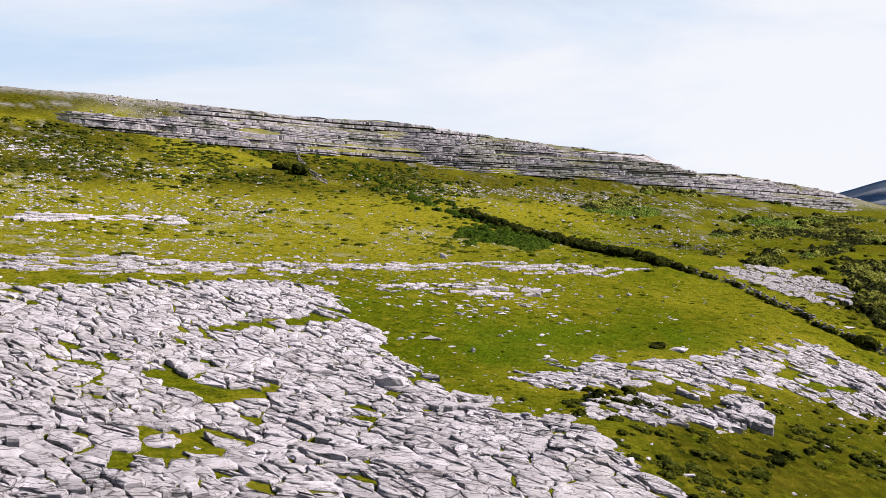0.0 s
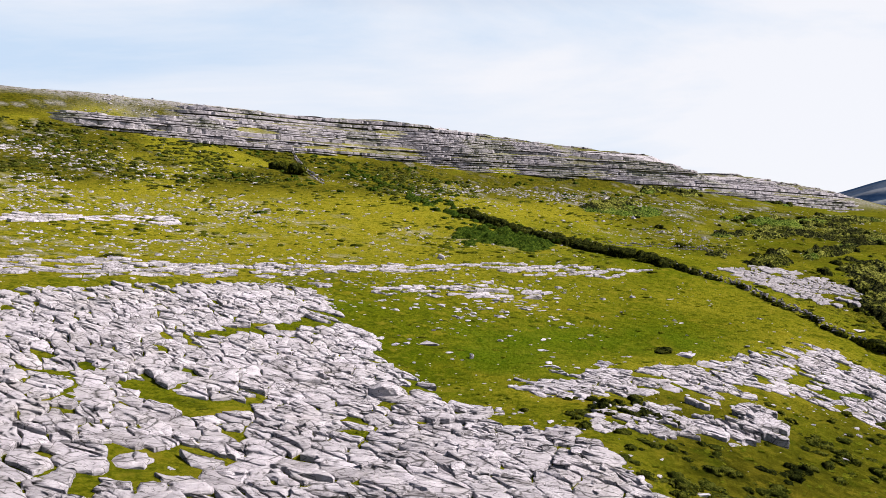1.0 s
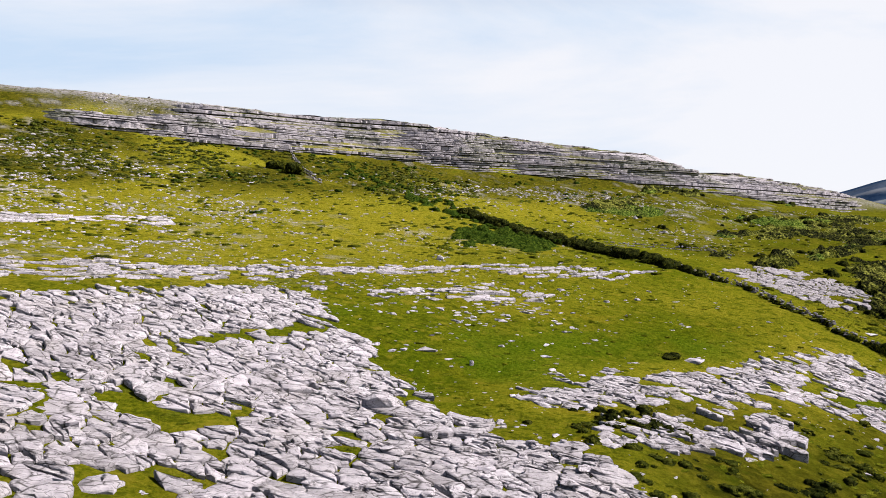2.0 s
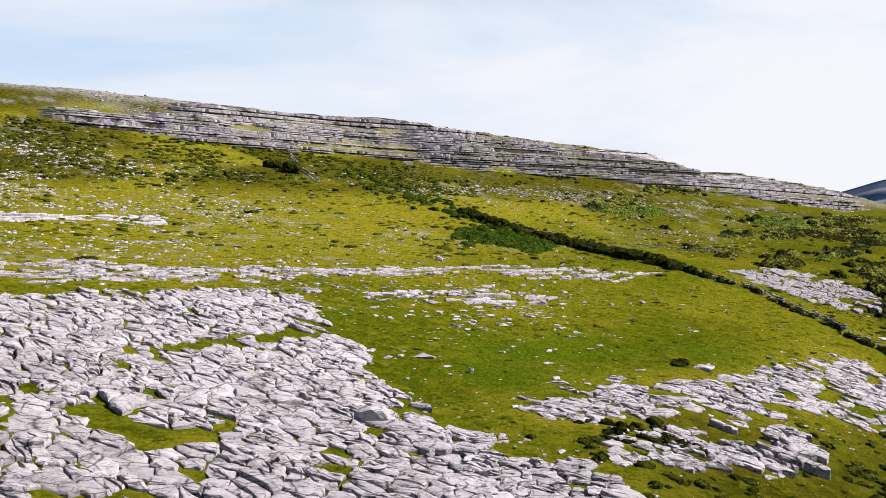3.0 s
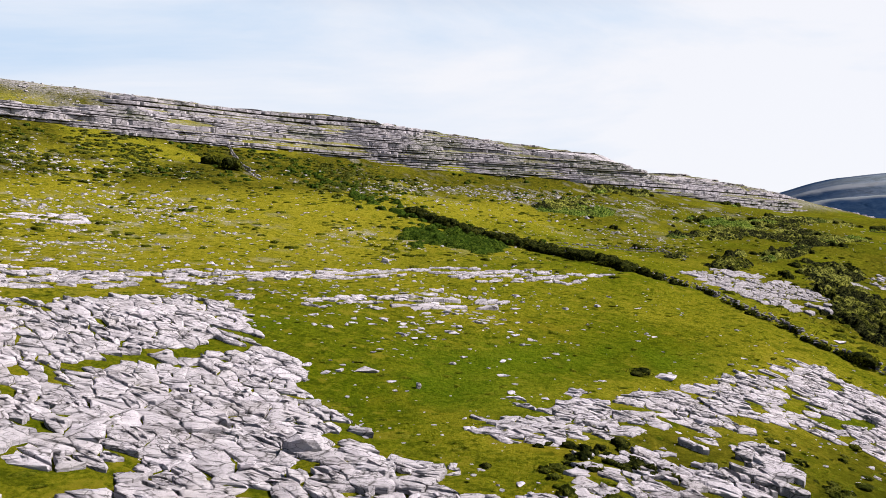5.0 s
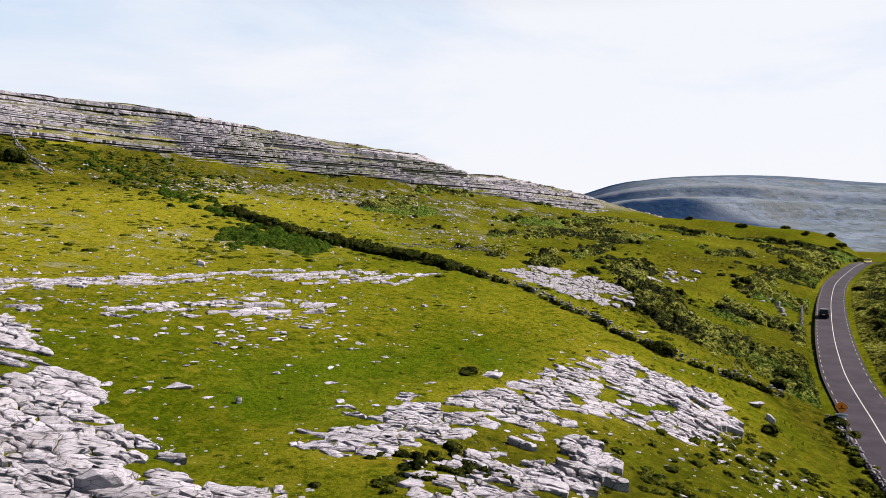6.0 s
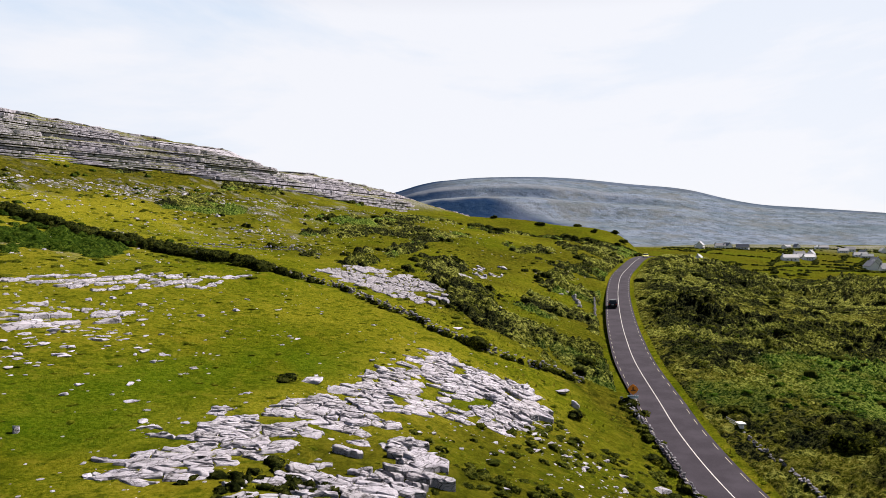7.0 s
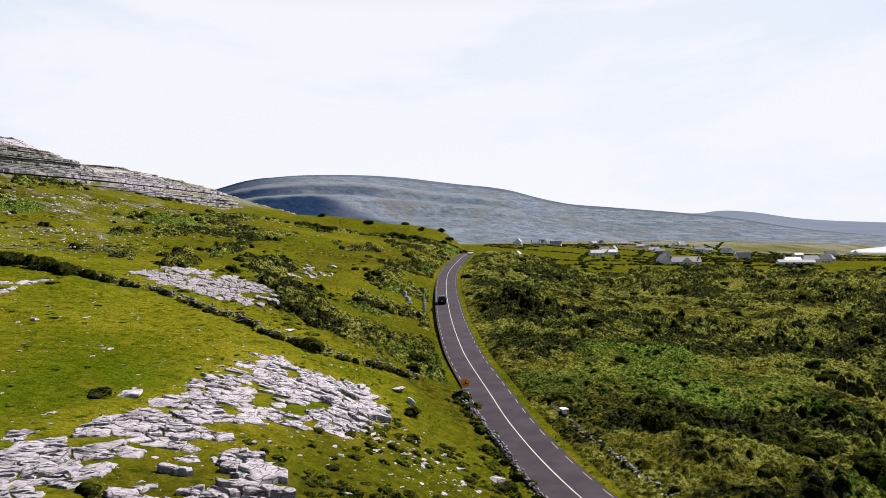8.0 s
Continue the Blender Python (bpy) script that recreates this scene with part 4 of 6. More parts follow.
for k in range(6):
    ring = np.linspace(0, 6.28, 6)[:-1] + rng.uniform(-0.4, 0.4, 5)
    r = rng.uniform(0.4, 0.65, 5)
    CHIPS.append((np.concatenate([np.c_[r * np.cos(ring), 0.8 * r * np.sin(ring), rng.uniform(-0.1, 0.1, 5)], np.c_[0.6 * r * np.cos(ring), 0.5 * r * np.sin(ring), rng.uniform(0.35, 0.6, 5)]]), [[j, (j + 1) % 5, 5 + (j + 1) % 5, 5 + j] for j in range(5)] + [[5, 6, 7, 8, 9]]))
WALLING = [mesh_of("stone", v, f) for v, f in SMALL]
for me in STONES + WALLING:
    me.materials.append(m_stone if me in STONES else m_walling)


def set_stone(x, y, size, turn, k, label, tall=1.0, group=""):
    ob = thing("boulder", STONES[k % 8], None, label, "boulder", group)
    ob.matrix_world = pose(x, y, float(ground_height(x, y)) - 0.06 * size, 0, 0, turn) @ Matrix.Diagonal((size, size, size * tall, 1))
    return ob


set_stone(2.7, 60.0, 0.5, 20, 5, "upright grey standing stone in the green field", 2.5)
set_stone(-0.9, 62.0, 2.2, 10, 3, "broad flat grey boulder in the green field", 0.55)
set_stone(22.9, 66.9, 3.3, -12, 1, "flat pale slab beside a small dark bush", 0.45)
set_stone(0.0, 110.3, 2.0, 0, 2, "grey boulder above the limestone ledge")
set_stone(50.4, 86.2, 2.4, 40, 3, "broad grey boulder behind the overgrown wall", 0.5)
set_stone(-3.4, 47.4, 2.6, 15, 4, "dark-fronted grey boulder at the edge of the pavement", 1.0)
set_stone(52.5, 70.0, 2.3, 30, 0, "pale grey boulder in rough grass below the crag")
set_stone(51.2, 66.6, 1.6, 70, 6, "small grey boulder in rough grass below the crag")
set_stone(45.2, 51.2, 2.1, 20, 1, "pale flat boulder among brambles by the road wall", 0.8)
set_stone(105, 121, 1.9, 50, 7, "grey boulder on the slope above the road")
set_stone(44.8, 66.4, 3.4, 25, 0, "massive dark-fronted block at the broken end of the crag", 0.75)
set_stone(46.2, 68.8, 2.6, 60, 4, "squared grey block at the broken end of the crag", 0.7)
set_stone(42.6, 63.4, 2.2, 5, 6, "tilted grey block at the broken end of the crag", 0.6)
set_stone(99, 77, 3.0, 15, 2, "grey rock among low scrub", 0.7)
set_stone(54.6, 43.6, 1.2, 20, 3, "pale boulder tumbled beside the roadside wall")

for k, (x, y, s, t) in enumerate(((112.6, 127.5, 1.9, 1.5), (114.2, 129.5, 2.3, 1.2), (115.8, 131.6, 1.6, 1.6), (110.8, 125.2, 1.5, 1.0), (117, 135, 1.7, 1.0), (113, 133, 1.4, 0.8))):
    set_stone(x, y, s, 30 + 25 * k, k + 2, "leaning pale slab of a broken outcrop above the road", t, "leaning slabs")

# stones strewn over the turf: the larger near ones singly, the small ones together
n = 75000
sx, sy = rng.uniform(-120, 170, n), rng.uniform(34, 260, n)
su, sv = to_uv(sx, sy)
side = sv - road_line(su)
upper = smooth(60, 120, sv) * smooth(-0.1, 0.4, fuzz(sx, sy, 22, 51, 3) + 0.5 * fuzz(sx, sy, 5, 53, 2))
belt = np.exp(-((sv - 0.18 * su - 36) / 13) ** 2) * smooth(120, 60, su) * 0.8
apron = np.exp(-((sx - 37) / 9) ** 2 - ((sy - 53) / 7) ** 2) * 1.2 + 0.9 * np.exp(-(edge_distance(PAVEMENT, sx, sy) / 1.6) ** 2) + 0.7 * np.exp(-(edge_distance(CRAG_FIELD, sx, sy) / 1.2) ** 2)
field = np.exp(-((sx - 5) / 17) ** 2 - ((sy - 78) / 10) ** 2)
chance = (0.025 + 0.5 * field * smooth(-0.2, 0.3, fuzz(sx, sy, 4, 58, 2)) + 0.55 * np.exp(-(edge_distance(LEDGE_SHORT, sx, sy) / 5.5) ** 2) * smooth(-0.5, 0.2, fuzz(sx, sy, 3, 56, 2)) + 0.1 * (sv > curve(CLIFF_V, su)) + apron + (0.05 * smooth(50, 75, sv) + 0.8 * upper * smooth(260, 170, su)) * smooth(0, 30, curve(CLIFF_V, su) - 22 - sv) + belt * 0.4 * smooth(-0.2, 0.3, fuzz(sx, sy, 4, 55, 2)) + 0.05 * smooth(100, 60, su)) * (side > 9) * ((sv < curve(CLIFF_V, su) - 2) | (sv > curve(CLIFF_V, su) + 4) & (su < 125))
bare = inside(PAVEMENT, sx, sy)
ok = np.where(bare, rng.random(n) < 0.08 + 0.6 * smooth(-4, 6, sx + 0.3 * (40 - sy)), rng.random(n) < chance)
sx, sy, su, sv = sx[ok], sy[ok], su[ok], sv[ok]
dist = np.hypot(sx, sy - 10)
size = 0.12 + 0.75 * rng.random(len(sx)) ** 4 + 0.0019 * dist * rng.random(len(sx)) ** 2 + 0.006 * dist * smooth(55, 80, sv) * rng.random(len(sx)) ** 7
size = size + 0.95 * np.exp(-((sx - 5) / 17) ** 2 - ((sy - 78) / 10) ** 2) * rng.random(len(sx)) ** 1.6
size = size + 0.8 * np.exp(-((sx - 43) / 7) ** 2 - ((sy - 57) / 6) ** 2) * rng.random(len(sx)) ** 3
order = np.argsort(dist / size)
sz = ground_height(sx, sy) + 0.3 * inside(PAVEMENT, sx, sy)
size = size + 0.25 * inside(PAVEMENT, sx, sy) * rng.random(len(sx))
for i in order[:300]:
    ob = thing("boulder", STONES[i % 8], None, "loose pale limestone boulder lying in the turf", "boulder", "strewn boulders")
    ob.matrix_world = pose(sx[i], sy[i], float(sz[i]) - 0.1 * size[i], 0, 0, rng.uniform(0, 360)) @ Matrix.Diagonal((size[i] * 1.3, size[i] * 1.1, size[i] * 0.62, 1))
h = Heap()
for i in order[300:]:
    v, f = SMALL[i % 8] if dist[i] < 80 else CHIPS[i % 6]
    a = rng.uniform(0, 6.28)
    r = np.array([[math.cos(a), math.sin(a), 0], [-math.sin(a), math.cos(a), 0], [0, 0, 1]])
    h.add((v @ r) * (size[i] * (1.15 if dist[i] < 90 else 0.95)) * (1, 1, 0.52) + (sx[i], sy[i], sz[i] - 0.08 * size[i]), f)
thing("scattered_stones", h.mesh("scattered_stones"), m_slab_stone, "small pale limestone stones strewn over the hillside turf", "stones", kind="stuff")


# ---------------------------------------------------------------- the bedded cliff under the hilltop
BEDS = [26.0]
_r = np.random.default_rng(20)
while BEDS[-1] < 72:
    BEDS.append(BEDS[-1] + 0.5 + 2.0 * _r.random() ** 2)


def crag_face(u, z, k):
    """How far up the hill the face of a bed stands."""
    foot, top, cv = curve(CLIFF_FOOT, u), curve(CLIFF_TOP, u), curve(CLIFF_V, u)
    t = (z - foot) / np.maximum(top - foot, 3)
    block = cells(u + 0 * z, np.full_like(u, z * 3.0), 6.5, 50.0, 0.0, 200 + k)
    return cv + 34 * t - 3.4 + 3.0 * fuzz(u, np.full_like(u, z * 0.6), 34, 63, 4) + (hashed(np.array([k]), np.array([3]), 5)[0] - 0.5) * 3.2 + 0.55 * (block[0] - 0.5) + 0.35 * fuzz(u, np.full_like(u, z * 5.0), 6, 64, 2), t, block[3]


BED_BLOCKS = [mesh_of("bed_block", v, f) for v, f in SHAPES]
for me in BED_BLOCKS:
    me.materials.append(m_crag)


def build_cliff():
    """Level beds of limestone, one above the other, along the hill."""
    rng = np.random.default_rng(21)
    cliff = thing("cliff", None, None, "long grey limestone cliff of level cracked beds", "cliff", kind="structure")
    o = np.array([-18, 260, 47.0])
    cliff.location = o
    us = np.arange(60, 520, 0.75)
    for k, (z0, z1) in enumerate(zip(BEDS, BEDS[1:])):
        face, t, gap = crag_face(us, z1, k)
        face = face + 0.6 * smooth(0.4, 0.05, gap) + 0.3 * fuzz(us, 0 * us, 3.5, 300 + k, 3) + 1.1 * smooth(0.1, 0.5, fuzz(us, 0 * us, 13, 340 + k, 2))
        left = -0.1 + 0.45 * smooth(66, 77, us) + 0.75 * smooth(88, 128, us)
        cover = fuzz(us, np.full_like(us, z0 * 6), 26, 61, 3)
        ok = (t > -0.07) & (t < np.minimum(1.04, left)) & (cover < -0.22 + 0.67 * smooth(60, 125, us))
        keep = np.convolve(np.pad(ok.astype(float), 8, "edge"), np.ones(17) / 17, "valid")
        ok = keep > 0
        face = face + 6.0 * (1 - keep) ** 2
        lip = 0.1 + 0.06 * fuzz(us, 0 * us, 5, 330 + k, 2)
        notch = min(0.7, 0.4 * (z1 - z0))
        rows = [(face + 2.6, np.full_like(us, z0 - 0.4)), (face + 2.6, np.full_like(us, z0 + notch)), (face + 0.02, np.full_like(us, z0 + notch + 0.02)), (face, z1 - lip), (face + lip * 1.2, np.full_like(us, z1)), (face + 9, np.full_like(us, z1 + 0.25))]
        pts = []
        for vv, zz in rows:
            x, y = to_xy(us, vv)
            zz = zz + 0.35 * fuzz(us, 0 * us, 45, 310, 3) + 0.08 * fuzz(us, 0 * us, 4, 320 + k, 3)
            # towards the crest the beds come out only as low ribs in the turf
            pts.append(np.stack([x, y, np.minimum(zz, lie(x, y) + 0.35 + 25 * np.where(us < 245, smooth(1.0, 0.8, t), smooth(0.85, 0.5, t)))], -1))
        pts = np.stack(pts, 0)
        n = len(us)
        good = ok[:-1] & ok[1:]
        q = np.concatenate([np.stack([r * n + np.flatnonzero(good), r * n + np.flatnonzero(good) + 1, (r + 1) * n + np.flatnonzero(good) + 1, (r + 1) * n + np.flatnonzero(good)], -1) for r in range(5)])
        if not len(q):
            continue
        used = np.unique(q)
        back = np.zeros(6 * n, int)
        back[used] = np.arange(len(used))
        me = mesh_of("bed", pts.reshape(-1, 3)[used] - o, back[q])
        grassy = np.zeros((6, n))
        grassy[4:] = smooth(0.12, 0.25, fuzz(us, np.full_like(us, z0 * 2), 14, 66, 3))
        grassy[3] = 0
        me.attributes.new("turf", "FLOAT", "POINT").data.foreach_set("value", grassy.ravel()[used].astype(np.float32))
        part("bed", me, m_crag, cliff)
    # single blocks that stand out of the beds
    for _ in range(50):
        k = int(rng.integers(2, len(BEDS) - 2))
        u = np.array([rng.uniform(80, 420)])
        face, t, gap = crag_face(u, BEDS[k + 1], k)
        if not -0.05 < t[0] < min(1.0, 0.42 + 0.7 * float(smooth(85, 140, u[0]))):
            continue
        w, h = rng.uniform(0.8, 3.2), (BEDS[k + 1] - BEDS[k]) * rng.uniform(0.7, 1.1)
        x, y = to_xy(u[0], face[0] + 0.4)
        v, f = SHAPES[rng.integers(8)]
        cuv = 45 + math.degrees(math.atan2(float(curve(CLIFF_V, u[0] + 1) - curve(CLIFF_V, u[0])), 1))
        ob = part("bed_block", BED_BLOCKS[rng.integers(8)], None, cliff)
        ob.matrix_basis = Matrix.Translation(Vector((x, y, BEDS[k])) - Vector(o)) @ pose(0, 0, 0, 0, 0, cuv) @ Matrix.Diagonal((w, 1.3, h * 1.6, 1))


build_cliff()


# ---------------------------------------------------------------- hedges, scrub and grass
def quads_mesh(name, corners, mat):
    """One mesh of many loose four-cornered leaves; corners has the shape (n, 4, 3)."""
    n = len(corners)
    me = bpy.data.meshes.new(name)
    me.vertices.add(4 * n)
    me.vertices.foreach_set("co", corners.astype(np.float32).ravel())
    me.loops.add(4 * n)
    me.loops.foreach_set("vertex_index", np.arange(4 * n, dtype=np.int32))
    me.polygons.add(n)
    me.polygons.foreach_set("loop_start", np.arange(0, 4 * n, 4, dtype=np.int32))
    me.update(calc_edges=True)
    me.materials.append(mat)
    return me


def leaf_cloud(rng, n, lumps=7, leaf=0.13, flat=0.75):
    """Leaves over the skin of a lumpy dome about two metres wide and one high; shape (n, 4, 3)."""
    a = rng.uniform(0, 6.28, lumps)
    r = 0.62 * np.sqrt(rng.random(lumps))
    c = np.c_[r * np.cos(a), r * np.sin(a), rng.uniform(0.1, 0.5, lumps) * (1.1 - r)]
    rad = rng.uniform(0.28, 0.5, lumps)
    k = rng.integers(0, lumps, n)
    d = rng.normal(0, 1, (n, 3))
    d[:, 2] = np.abs(d[:, 2]) * 1.1 - 0.15
    d /= np.linalg.norm(d, axis=1, keepdims=True)
    p = c[k] + d * (rad[k] * rng.uniform(0.8, 1.08, n))[:, None]
    p[:, 2] = np.maximum(p[:, 2] * flat, 0.02)
    normal = d + rng.normal(0, 0.55, (n, 3))
    normal /= np.linalg.norm(normal, axis=1, keepdims=True)
    side = np.cross(normal, rng.normal(0, 1, (n, 3)))
    side /= np.linalg.norm(side, axis=1, keepdims=True)
    up = np.cross(side, normal)
    s = leaf * rng.uniform(0.6, 1.4, n)[:, None]
    return np.stack([p - up * s, p + side * s * 0.6, p + up * s, p - side * s * 0.6], 1)


def core_mesh(rng, name):
    """The dense body of a bush, lumps grown together: its inner shade is put in as dark colour."""
    bm = bmesh.new()
    for k in range(7):
        a, r = rng.uniform(0, 6.28), rng.uniform(0.1, 0.55)
        q = rng.uniform(0.3, 0.5)
        m = Matrix.Translation((r * math.cos(a), r * math.sin(a), rng.uniform(0.15, 0.45) * (1.1 - r))) @ Matrix.Diagonal((q, q, q * 0.8, 1))
        bmesh.ops.create_icosphere(bm, subdivisions=2, radius=1, matrix=m)
    for v in bm.verts:
        v.co *= 1 + rng.normal(0, 0.05)
        v.co.z = max(v.co.z, -0.02)
    for f in bm.faces:
        f.smooth = True
    me = bpy.data.meshes.new(name)
    bm.to_mesh(me)
    bm.free()
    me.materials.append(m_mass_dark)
    return me


rng = np.random.default_rng(31)
CORES = [core_mesh(rng, "leafy_body") for _ in range(5)]
NEAR_LEAVES = {m.name: [quads_mesh("foliage", leaf_cloud(rng, 700, 8, 0.06), m) for _ in range(3)] for m in (m_leaf, m_dark_leaf)}
CLOUDS = [leaf_cloud(rng, 260, 7, 0.13) for _ in range(8)]
SMALL_CLOUDS = [leaf_cloud(rng, 190, 6, 0.14) for _ in range(8)]


def bush(x, y, wide, high, mat, label, category="bush", group=""):
    root = thing("bush", None, None, label, category, group)
    z = float(ground_height(x, y))
    root.matrix_world = pose(x, y, z - 0.08, 0, 0, rng.uniform(0, 360)) @ Matrix.Diagonal((wide / 2, wide / 2, high, 1))
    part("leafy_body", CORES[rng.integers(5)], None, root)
    part("foliage", NEAR_LEAVES[mat.name][rng.integers(3)], None, root)
    return root


def dome(rng, segs, rings):
    """A lumpy mound of unit radius: vertices and four-cornered faces."""
    a = np.linspace(0, 2 * math.pi, segs + 1)[:-1]
    h = np.linspace(-0.12, 0.47 * math.pi, rings + 1)
    lump = 1 + 0.24 * np.clip(rng.normal(0, 1, (rings + 1, segs)), -1.5, 1.8)
    lump[-1] = lump[-1].mean()
    r = np.cos(h)[:, None] * lump
    p = np.stack([r * np.cos(a), r * np.sin(a), (np.sin(h)[:, None] * (0.6 + 0.4 * lump)) + 0 * a], -1)
    i, j = np.meshgrid(np.arange(rings), np.arange(segs), indexing="ij")
    k = (j + 1) % segs
    return p.reshape(-1, 3), np.stack([i * segs + j, i * segs + k, (i + 1) * segs + k, (i + 1) * segs + j], -1).reshape(-1, 4)


DOMES = [dome(rng, 13, 5) for _ in range(8)]
FAR_DOMES = [dome(rng, 8, 3) for _ in range(8)]
TINY_DOMES = [dome(rng, 6, 2) for _ in range(8)]


class Mounds:
    """Gathers lumpy mounds into one smooth mesh."""

    def __init__(self):
        self.v, self.f, self.n = [], [], 0

    def add(self, shape, scale, turn, at):
        v, f = shape
        ca, sa = math.cos(turn), math.sin(turn)
        self.v.append((v * scale) @ np.array([[ca, sa, 0], [-sa, ca, 0], [0, 0, 1]]) + at)
        self.f.append(f + self.n)
        self.n += len(v)

    def mesh(self, name):
        return mesh_of(name, np.concatenate(self.v), np.concatenate(self.f), True)


def spread(name, xs, ys, wide, high, mat, label, category, leaves, shell=0.0, over=None, mass=None):
    """Many low bushes joined: each a lumpy cloud of leaves over the ground, the dense ones round closed leafy mounds."""
    zs = ground_height(xs, ys) + (0 if over is None else np.maximum(over(xs, ys) - 0.25 * high, 0))
    out, body = [], Mounds()
    for i in range(len(xs)):
        c = CLOUDS[rng.integers(8)]
        m = int(leaves[i])
        a = rng.uniform(0, 6.28)
        if m:
            pick = c[rng.choice(len(c), m, replace=m > len(c))]
            grow = min(math.sqrt(260 / max(m, 12)) ** 0.8, 1.7)
            mid = pick.mean(1, keepdims=True)
            turn = np.array([[math.cos(a), math.sin(a), 0], [-math.sin(a), math.cos(a), 0], [0, 0, 1]])
            q = (mid * (wide[i] / 2, wide[i] / 2, high[i]) + (pick - mid) * grow * 0.5 * (wide[i] + high[i]) * 0.5) @ turn
            out.append(q + (xs[i], ys[i], zs[i] - 0.05))
        if shell:
            d = math.hypot(xs[i], ys[i])
            shapes = DOMES if d < 110 else FAR_DOMES if d < 260 else TINY_DOMES
            w = wide[i] * 0.5 * shell
            body.add(shapes[rng.integers(8)], (w * rng.uniform(0.8, 1.2), w * rng.uniform(0.7, 1.0), high[i] * 0.8), a, (xs[i], ys[i], zs[i] - 0.08))
            if wide[i] > 1.6:
                b = rng.uniform(0, 6.28)
                body.add(shapes[rng.integers(8)], (w * 0.6, w * 0.55, high[i] * rng.uniform(0.5, 0.95)), b, (xs[i] + 0.75 * w * math.cos(b), ys[i] + 0.75 * w * math.sin(b), zs[i] - 0.08))
    root = thing(name, quads_mesh(name, np.concatenate(out), mat), None, label, category, kind="stuff")
    if body.n:
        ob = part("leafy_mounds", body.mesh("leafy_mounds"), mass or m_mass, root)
        ob["kind"] = "stuff"
    return root


# bushes that stand out by themselves
for x, y, w, h, mat, label in (
        (65.7, 46.8, 5.6, 2.4, m_dark_leaf, "dense dark bush in the rough below the road"),
        (73.4, 46, 5.4, 2.3, m_dark_leaf, "rounded dark bush in the rough below the road"),
        (70, 36, 5.2, 2.4, m_dark_leaf, "dense dark bush among bracken"),
        (74.5, 34.4, 5.2, 2.4, m_dark_leaf, "dense dark bush among bracken"),
        (69.6, 29.4, 5.4, 2.8, m_dark_leaf, "tall dark bush in the scrub"),
        (59.5, 34.6, 3.4, 1.7, m_dark_leaf, "low dark bush in the scrub"),
        (67.4, 81.5, 4.6, 2.2, m_dark_leaf, "dark thorn bush on the bank above the road"),
        (72, 84, 3.6, 1.7, m_leaf, "green bush on the bank above the road"),
        (62.4, 69.5, 3.0, 1.6, m_dark_leaf, "bush growing over the roadside wall"),
        (61, 66.2, 2.4, 1.3, m_leaf, "bramble bush growing over the roadside wall"),
        (44, 49.5, 3.4, 1.1, m_leaf, "brambles round a flat boulder"),
        (51.3, 57.2, 2.6, 0.9, m_leaf, "small bramble bush in rough grass"),
        (48.4, 79.6, 3.8, 1.9, m_dark_leaf, "dark thorn bush growing out of the wall"),
        (20.9, 67.6, 2.6, 0.75, m_dark_leaf, "small dark bush beside a pale slab"),
        (28.5, 139.5, 4.5, 2.6, m_dark_leaf, "dark thorn bush in the hedge line"),
        (52.8, 156, 3.4, 1.7, m_dark_leaf, "dark bush beside a low stone wall"),
        (-41, 199, 7.5, 5.0, m_dark_leaf, "dark thorn thicket below the cliff"),
        (-47, 204, 6.5, 4.2, m_dark_leaf, "dark thorn thicket below the cliff"),
        (96.6, 221, 5.5, 2.4, m_dark_leaf, "dark bush on the upper slope"),
        (118, 231, 5.0, 2.2, m_dark_leaf, "dark bush on the upper slope"),
        (-36, 79, 3.2, 0.7, m_leaf, "low bush at the edge of the ledge"),
        (13.6, 50.8, 1.8, 0.7, m_leaf, "small bramble bush below the slabs"),
        (67.5, 60.8, 2.6, 1.4, m_dark_leaf, "dark bush beside the field gate"),
        (48.5, 64, 2.6, 1.0, m_leaf, "bramble bush under the crag edge")):
    bush(x, y, w, h, mat, label)

# the overgrown wall across the field
hx, hy, ha = along(HEDGE, 0.75)
lush_end = smooth(104, 125, hy)
root = thing("hedgerow", None, None, "long dark hedge of thorn and bramble grown over a wall", "hedge")
clumps = []
for x, y, far in zip(hx, hy, lush_end):
    for _ in range(2 if far > 0.5 else 1 if rng.random() < 0.72 else 0):
        bx, by = x + rng.normal(0, 0.45 + 0.8 * far), y + rng.normal(0, 0.45 + 0.8 * far)
        clumps.append((bx, by, rng.uniform(1.0, 2.2) * (1 + 1.2 * far), rng.uniform(0.55, 1.3) * (1 + 1.1 * far)))
for bx, by, w, h in clumps:
    body = Mounds()
    c = SMALL_CLOUDS[rng.integers(8)][:110]
    mid = c.mean(1, keepdims=True)
    z = float(ground_height(bx, by))
    body.add(DOMES[rng.integers(8)], (w * 0.4, w * 0.36, h * 0.62), rng.uniform(0, 6.28), (bx, by, z - 0.1))
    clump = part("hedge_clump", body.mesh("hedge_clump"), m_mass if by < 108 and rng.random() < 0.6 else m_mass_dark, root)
    part("foliage", quads_mesh("foliage", mid * (w / 2, w / 2, h) + (c - mid) * 0.85 + (bx, by, z - 0.05), m_leaf if by < 108 and rng.random() < 0.5 else m_dark_leaf), None, clump)
h = Heap()
for x, y, a in zip(hx[::1], hy[::1], ha):
    z = float(ground_height(x, y))
    for lay in range(4):
        v, f = SMALL[rng.integers(8)]
        t = rng.uniform(0, 6.28)
        r = np.array([[math.cos(t), math.sin(t), 0], [-math.sin(t), math.cos(t), 0], [0, 0, 1]])
        h.add((v @ r) * rng.uniform(0.5, 0.8) + (x + rng.normal(0, 0.16), y + rng.normal(0, 0.12), z - 0.15 + lay * 0.27), f)
